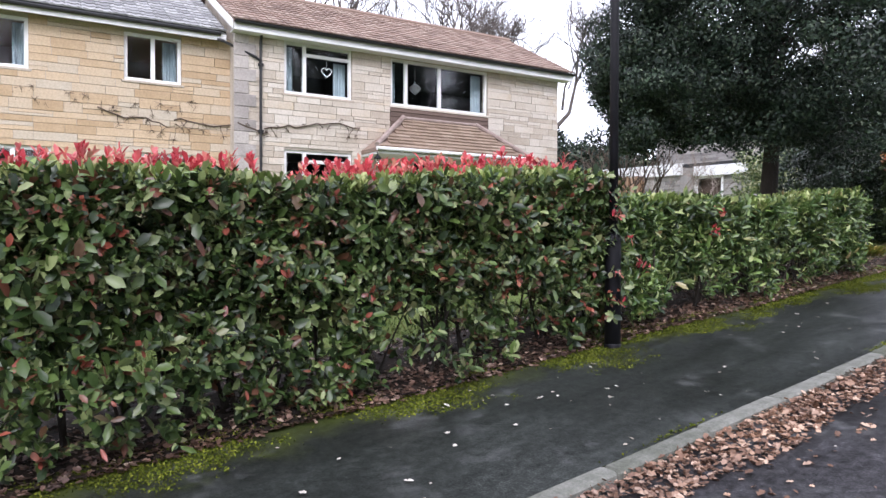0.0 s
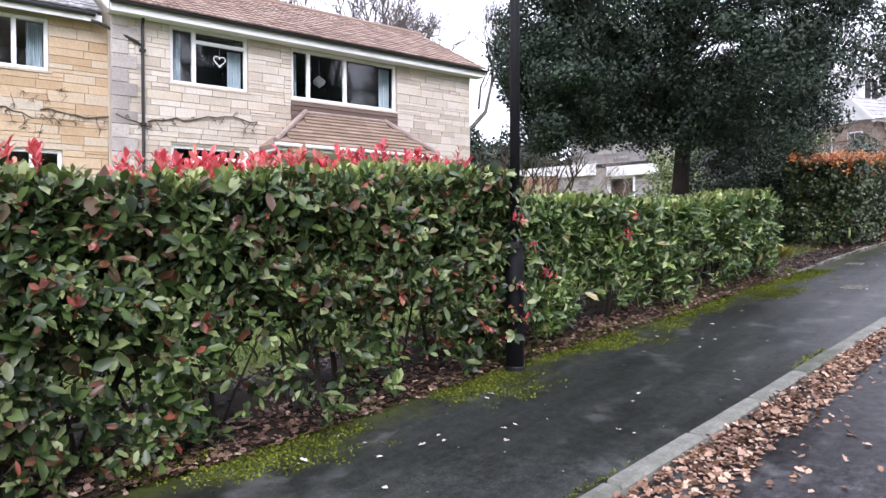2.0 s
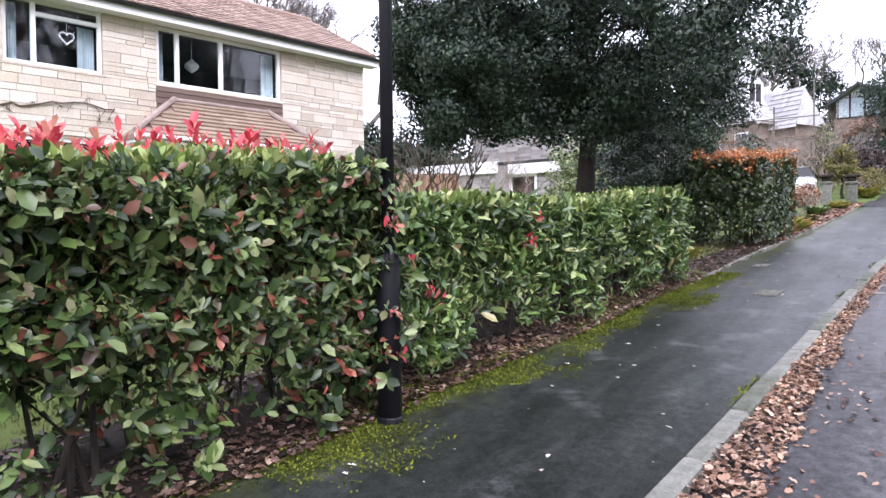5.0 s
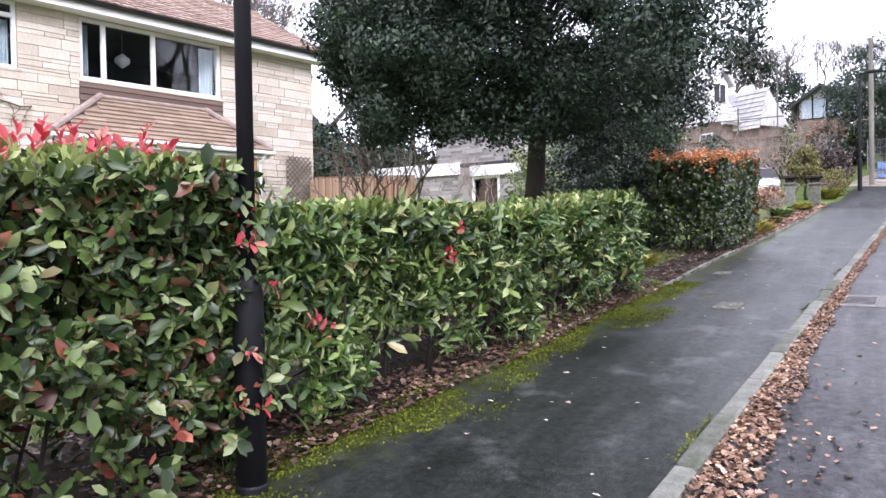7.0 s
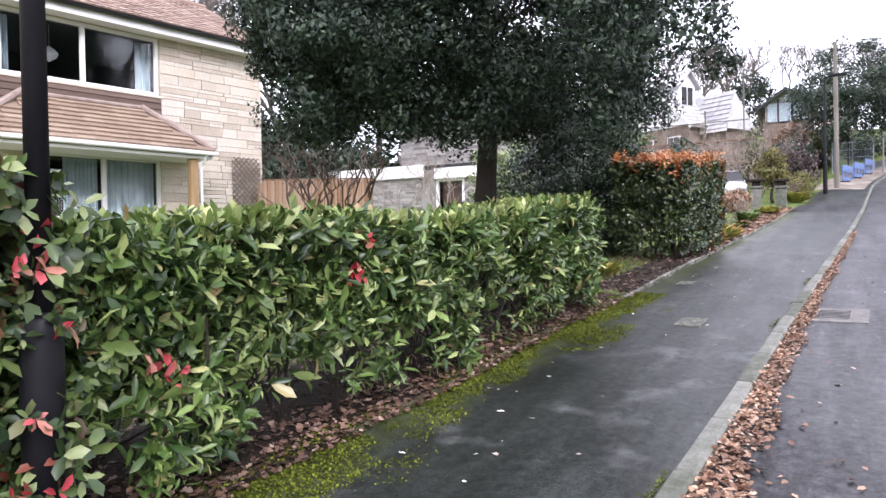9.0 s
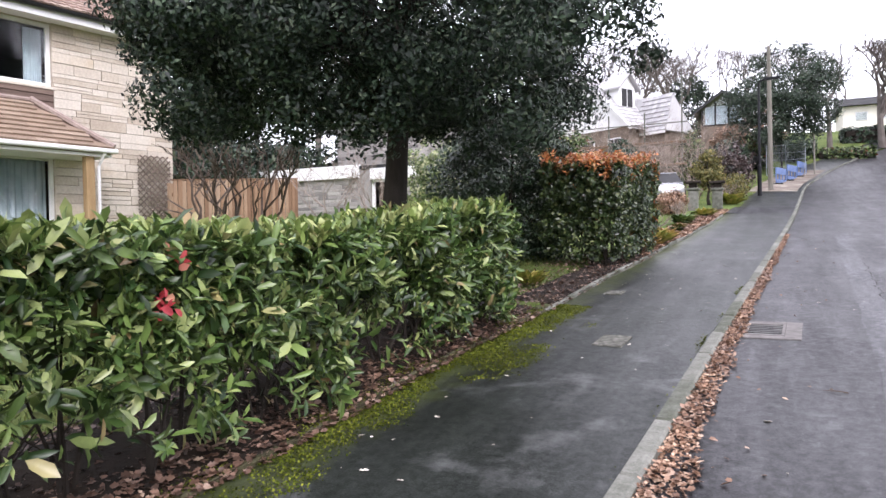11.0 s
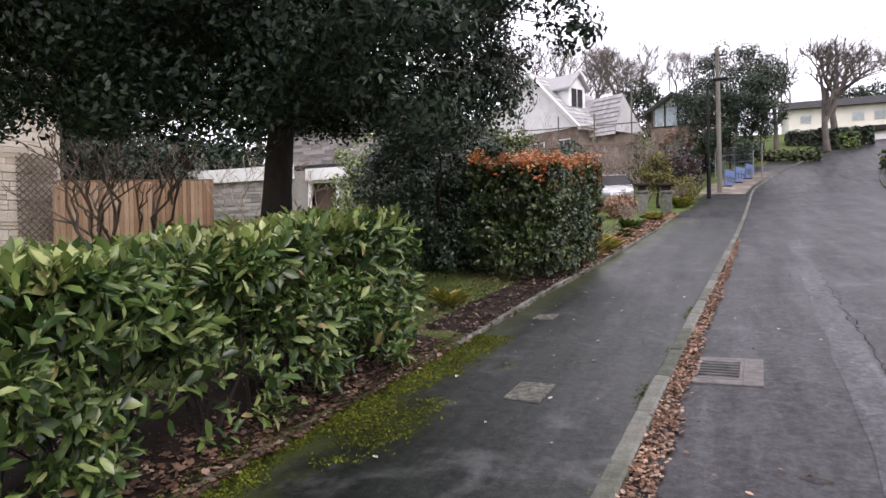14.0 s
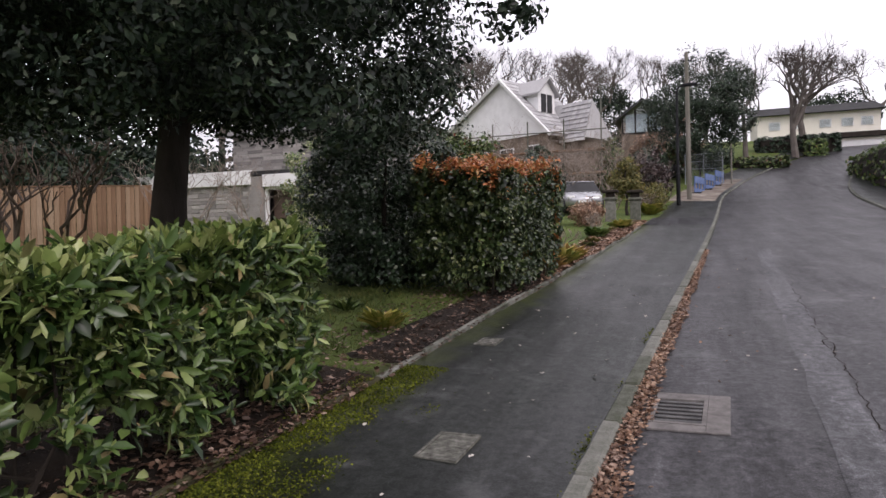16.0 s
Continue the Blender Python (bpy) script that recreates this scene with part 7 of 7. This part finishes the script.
for k in range(33):
    a = 2 * math.pi * k / 32
    hpts.append((-1.72 + 0.0085 * 16 * math.sin(a) ** 3, 0.2, 5.72 - HZ + 0.0085 * (13 * math.cos(a) - 5 * math.cos(2 * a) - 2 * math.cos(3 * a) - math.cos(4 * a))))
heart.tube(hpts, 0.016, 6)
heart.tube([(-1.72, 0.2, 5.78 - HZ), (-1.72, 0.2, 6.02 - HZ)], 0.004, 4)
ob = tagged(part("heart_ornament", heart, M_WHITE), "white woven heart hanging in the bedroom window", "ornament")
ob.matrix_world = HOUSE
shade = Geo()
for i in range(8):
    shade.tube([(1.25, 0.9, 5.6 - HZ + 0.04 * i), (1.25, 0.9, 5.6 - HZ + 0.04 * (i + 1))], [max(0.02, 0.17 * math.sin(math.pi * (i + 0.001) / 8)), max(0.02, 0.17 * math.sin(math.pi * (i + 1) / 8))], 14, cap=False)
pl = thing("pendant_lamp", HOUSE, "round white paper pendant shade inside the window", "lamp")
part("shade", shade, M_WHITE, pl)
part("cord", Geo().tube([(1.25, 0.9, 5.92 - HZ), (1.25, 0.9, 6.36 - HZ)], 0.004, 4), M_WHITE, pl)

# ---------------------------------------------------------------- stones and tiles of the house
covers = front_holes + [(PANEL[0], 3.62 - HZ, PANEL[2], PANEL[3])]
lay_stones(wall, courses(U0, U1, 1.6 - HZ, TOP, covers, 0.08, 0.23, 0.32, 0.95, 5), 0.0, M_STONE, M_STONE_I, lambda a, c: c > 2.2 and a > -4.2)
lay_stones(wing, courses(*WING, 1.6 - HZ, 6.25 - HZ, wing_holes, 0.12, 0.24, 0.35, 0.85, 6), WY, M_SAND, M_SAND_I, lambda a, c: c > 2.0 and a > -9.6)
tiled(roof, U0 - 0.12, U1 + 0.3, EAVE_Y - 0.04, EAVE_Z, RIDGE_Y, RIDGE_Z, M_TILE, M_TILE_I, lambda x, i: i < 9)
tiled(wing_roof, WING[0] - 0.2, U0 - 0.16, WY - 0.34, WE + 0.02, 3.1, WE + 1.62, M_TILE_GREY, M_TILE_GREY_I, lambda x, i: x > -9.5)
part("ridge", Geo().tube([(U0 - 0.12, RIDGE_Y, RIDGE_Z + 0.02), (U1 + 0.3, RIDGE_Y, RIDGE_Z + 0.02)], 0.1, 8), M_TILE_I, roof)

# ---------------------------------------------------------------- single leaves of the hedges, and shoots about the lamp column
M_LEAF1_O = leaf_material("photinia leaf piece", [(0.0, (0.014, 0.034, 0.016)), (0.35, (0.036, 0.08, 0.034)), (0.7, (0.075, 0.145, 0.06)), (1.0, (0.14, 0.20, 0.11))], vary="object")
M_LEAF2_O = leaf_material("laurel leaf piece", [(0.0, (0.035, 0.065, 0.022)), (0.4, (0.08, 0.145, 0.04)), (0.8, (0.15, 0.235, 0.07)), (1.0, (0.25, 0.33, 0.13))], rough=0.4, vary="object")
rs = np.random.default_rng(300)
sp = np.c_[5.47 + rs.normal(0, 0.13, 34), 3.74 + rs.normal(0, 0.05, 34), land(5.47, 3.8) + rs.uniform(0.3, 1.55, 34)]
so = unit(np.c_[rs.normal(0, 0.5, 34), -np.ones(34), rs.normal(0.2, 0.4, 34)])
under(tagged(part("foliage", leaf_mesh("foliage", *whorl(sp, so, 6, 0.08, 301, 0.86)), M_LEAF1), kind="stuff"), hedge1)
under(tagged(part("red_foliage", leaf_mesh("red_foliage", *whorl(sp[:7] + np.array([0, -0.05, 0]), so[:7], 4, 0.075, 302, 0.86)), M_RED), kind="stuff"), hedge1)
for hedge_, arr_, mat_, lo_, hi_ in ((hedge1, A1, M_LEAF1_O, 2.5, 5.6), (hedge2, A2, M_LEAF2_O, 6.0, 11.5)):
    fr_y = np.array([edge_y(a) for a in arr_[0][:, 0]]) + 0.1
    idx = np.where((arr_[0][:, 0] > lo_) & (arr_[0][:, 0] < hi_) & (arr_[0][:, 1] < fr_y))[0][::9][:260]
    single_leaves(hedge_, "leaf", arr_, 260, mat_, idx)

# ---------------------------------------------------------------- cracked seam in the road
M_SEAM = asphalt("pale worn seam", (0.045, 0.045, 0.049), pale=0.5, gloss=0.36)
seam = tagged(part("road_patch", sheet("road_patch", [8 + 0.25 * k for k in range(70)], [0.0, 0.1, 0.2, 0.3], lambda x, y, d: land(x, y) + 0.004, lambda x: 0.06 - 0.056 * (x - 12.5) + 0.05 * noise.noise(Vector((x * 1.1, 0, 0)))), M_SEAM), "pale worn seam in the asphalt", "road", kind="structure")
for k, (xa, xb, off) in enumerate(((8.5, 12.4, 0.02), (12.2, 15.2, 0.0), (14.8, 19.5, 0.03))):
    pts = []
    xx = xa
    while xx < xb:
        yy = 0.03 + off - 0.056 * (xx - 12.5) + 0.07 * noise.noise(Vector((xx * 2.3, k, 0))) + 0.05 * noise.noise(Vector((xx * 9, k, 4)))
        pts.append((xx, yy, land(xx, yy) + 0.0045))
        xx += 0.05
    g = Geo()
    for j, p in enumerate(pts):
        w = 0.003 + 0.007 * abs(noise.noise(Vector((p[0] * 4, 7, k))))
        g.v += [(p[0], p[1] - w, p[2]), (p[0], p[1] + w, p[2])]
        if j:
            a = 2 * j
            g.f.append((a - 2, a, a + 1, a - 1))
    tagged(part("crack", g, M_SOIL), "dark ragged crack along the road seam", "crack", kind="structure")

# ---------------------------------------------------------------- grass of the garden
rg = np.random.default_rng(400)
n_ = 42000
gx_ = np.concatenate([rg.uniform(12.0, 20.0, n_ // 2), rg.uniform(-3.5, 12.0, n_ // 2)])
gy_ = np.array([edge_y(a) for a in gx_]) + np.concatenate([rg.uniform(0.0, 4.5, n_ // 2), rg.uniform(1.2, 3.2, n_ // 2)])
gap_ = (gx_ > 12.9) & (gy_ < np.array([edge_y(a) for a in gx_]) + 0.7)
thin = np.array([noise.noise(Vector((a * 1.2, b * 1.2, 6))) for a, b in zip(gx_, gy_)]) + rg.normal(0, 0.2, n_) > -0.15
sel = thin & ~gap_ & ~((gx_ < 12.0) & (gy_ < np.array([edge_y(a) for a in gx_]) + 1.2))
gx_, gy_ = gx_[sel], gy_[sel]
n_ = len(gx_)
gp_ = np.c_[gx_, gy_, [land(a, b) - 0.03 for a, b in zip(gx_, gy_)]]
M_GRASS = leaf_material("winter grass blade", [(0.0, (0.05, 0.08, 0.018)), (0.6, (0.11, 0.15, 0.035)), (1.0, (0.22, 0.21, 0.07))], rough=0.6, through=0.25)
tagged(part("grass", leaf_mesh("grass", gp_, unit(rg.normal(0, 0.5, (n_, 3)) + np.array([0, 0, 0.8])), unit(rg.normal(0, 1, (n_, 3))), 0.075 * rg.uniform(0.5, 1.4, n_), np.full(n_, 0.3), SMALL), M_GRASS), "short rough winter grass with moss", "grass", kind="stuff")
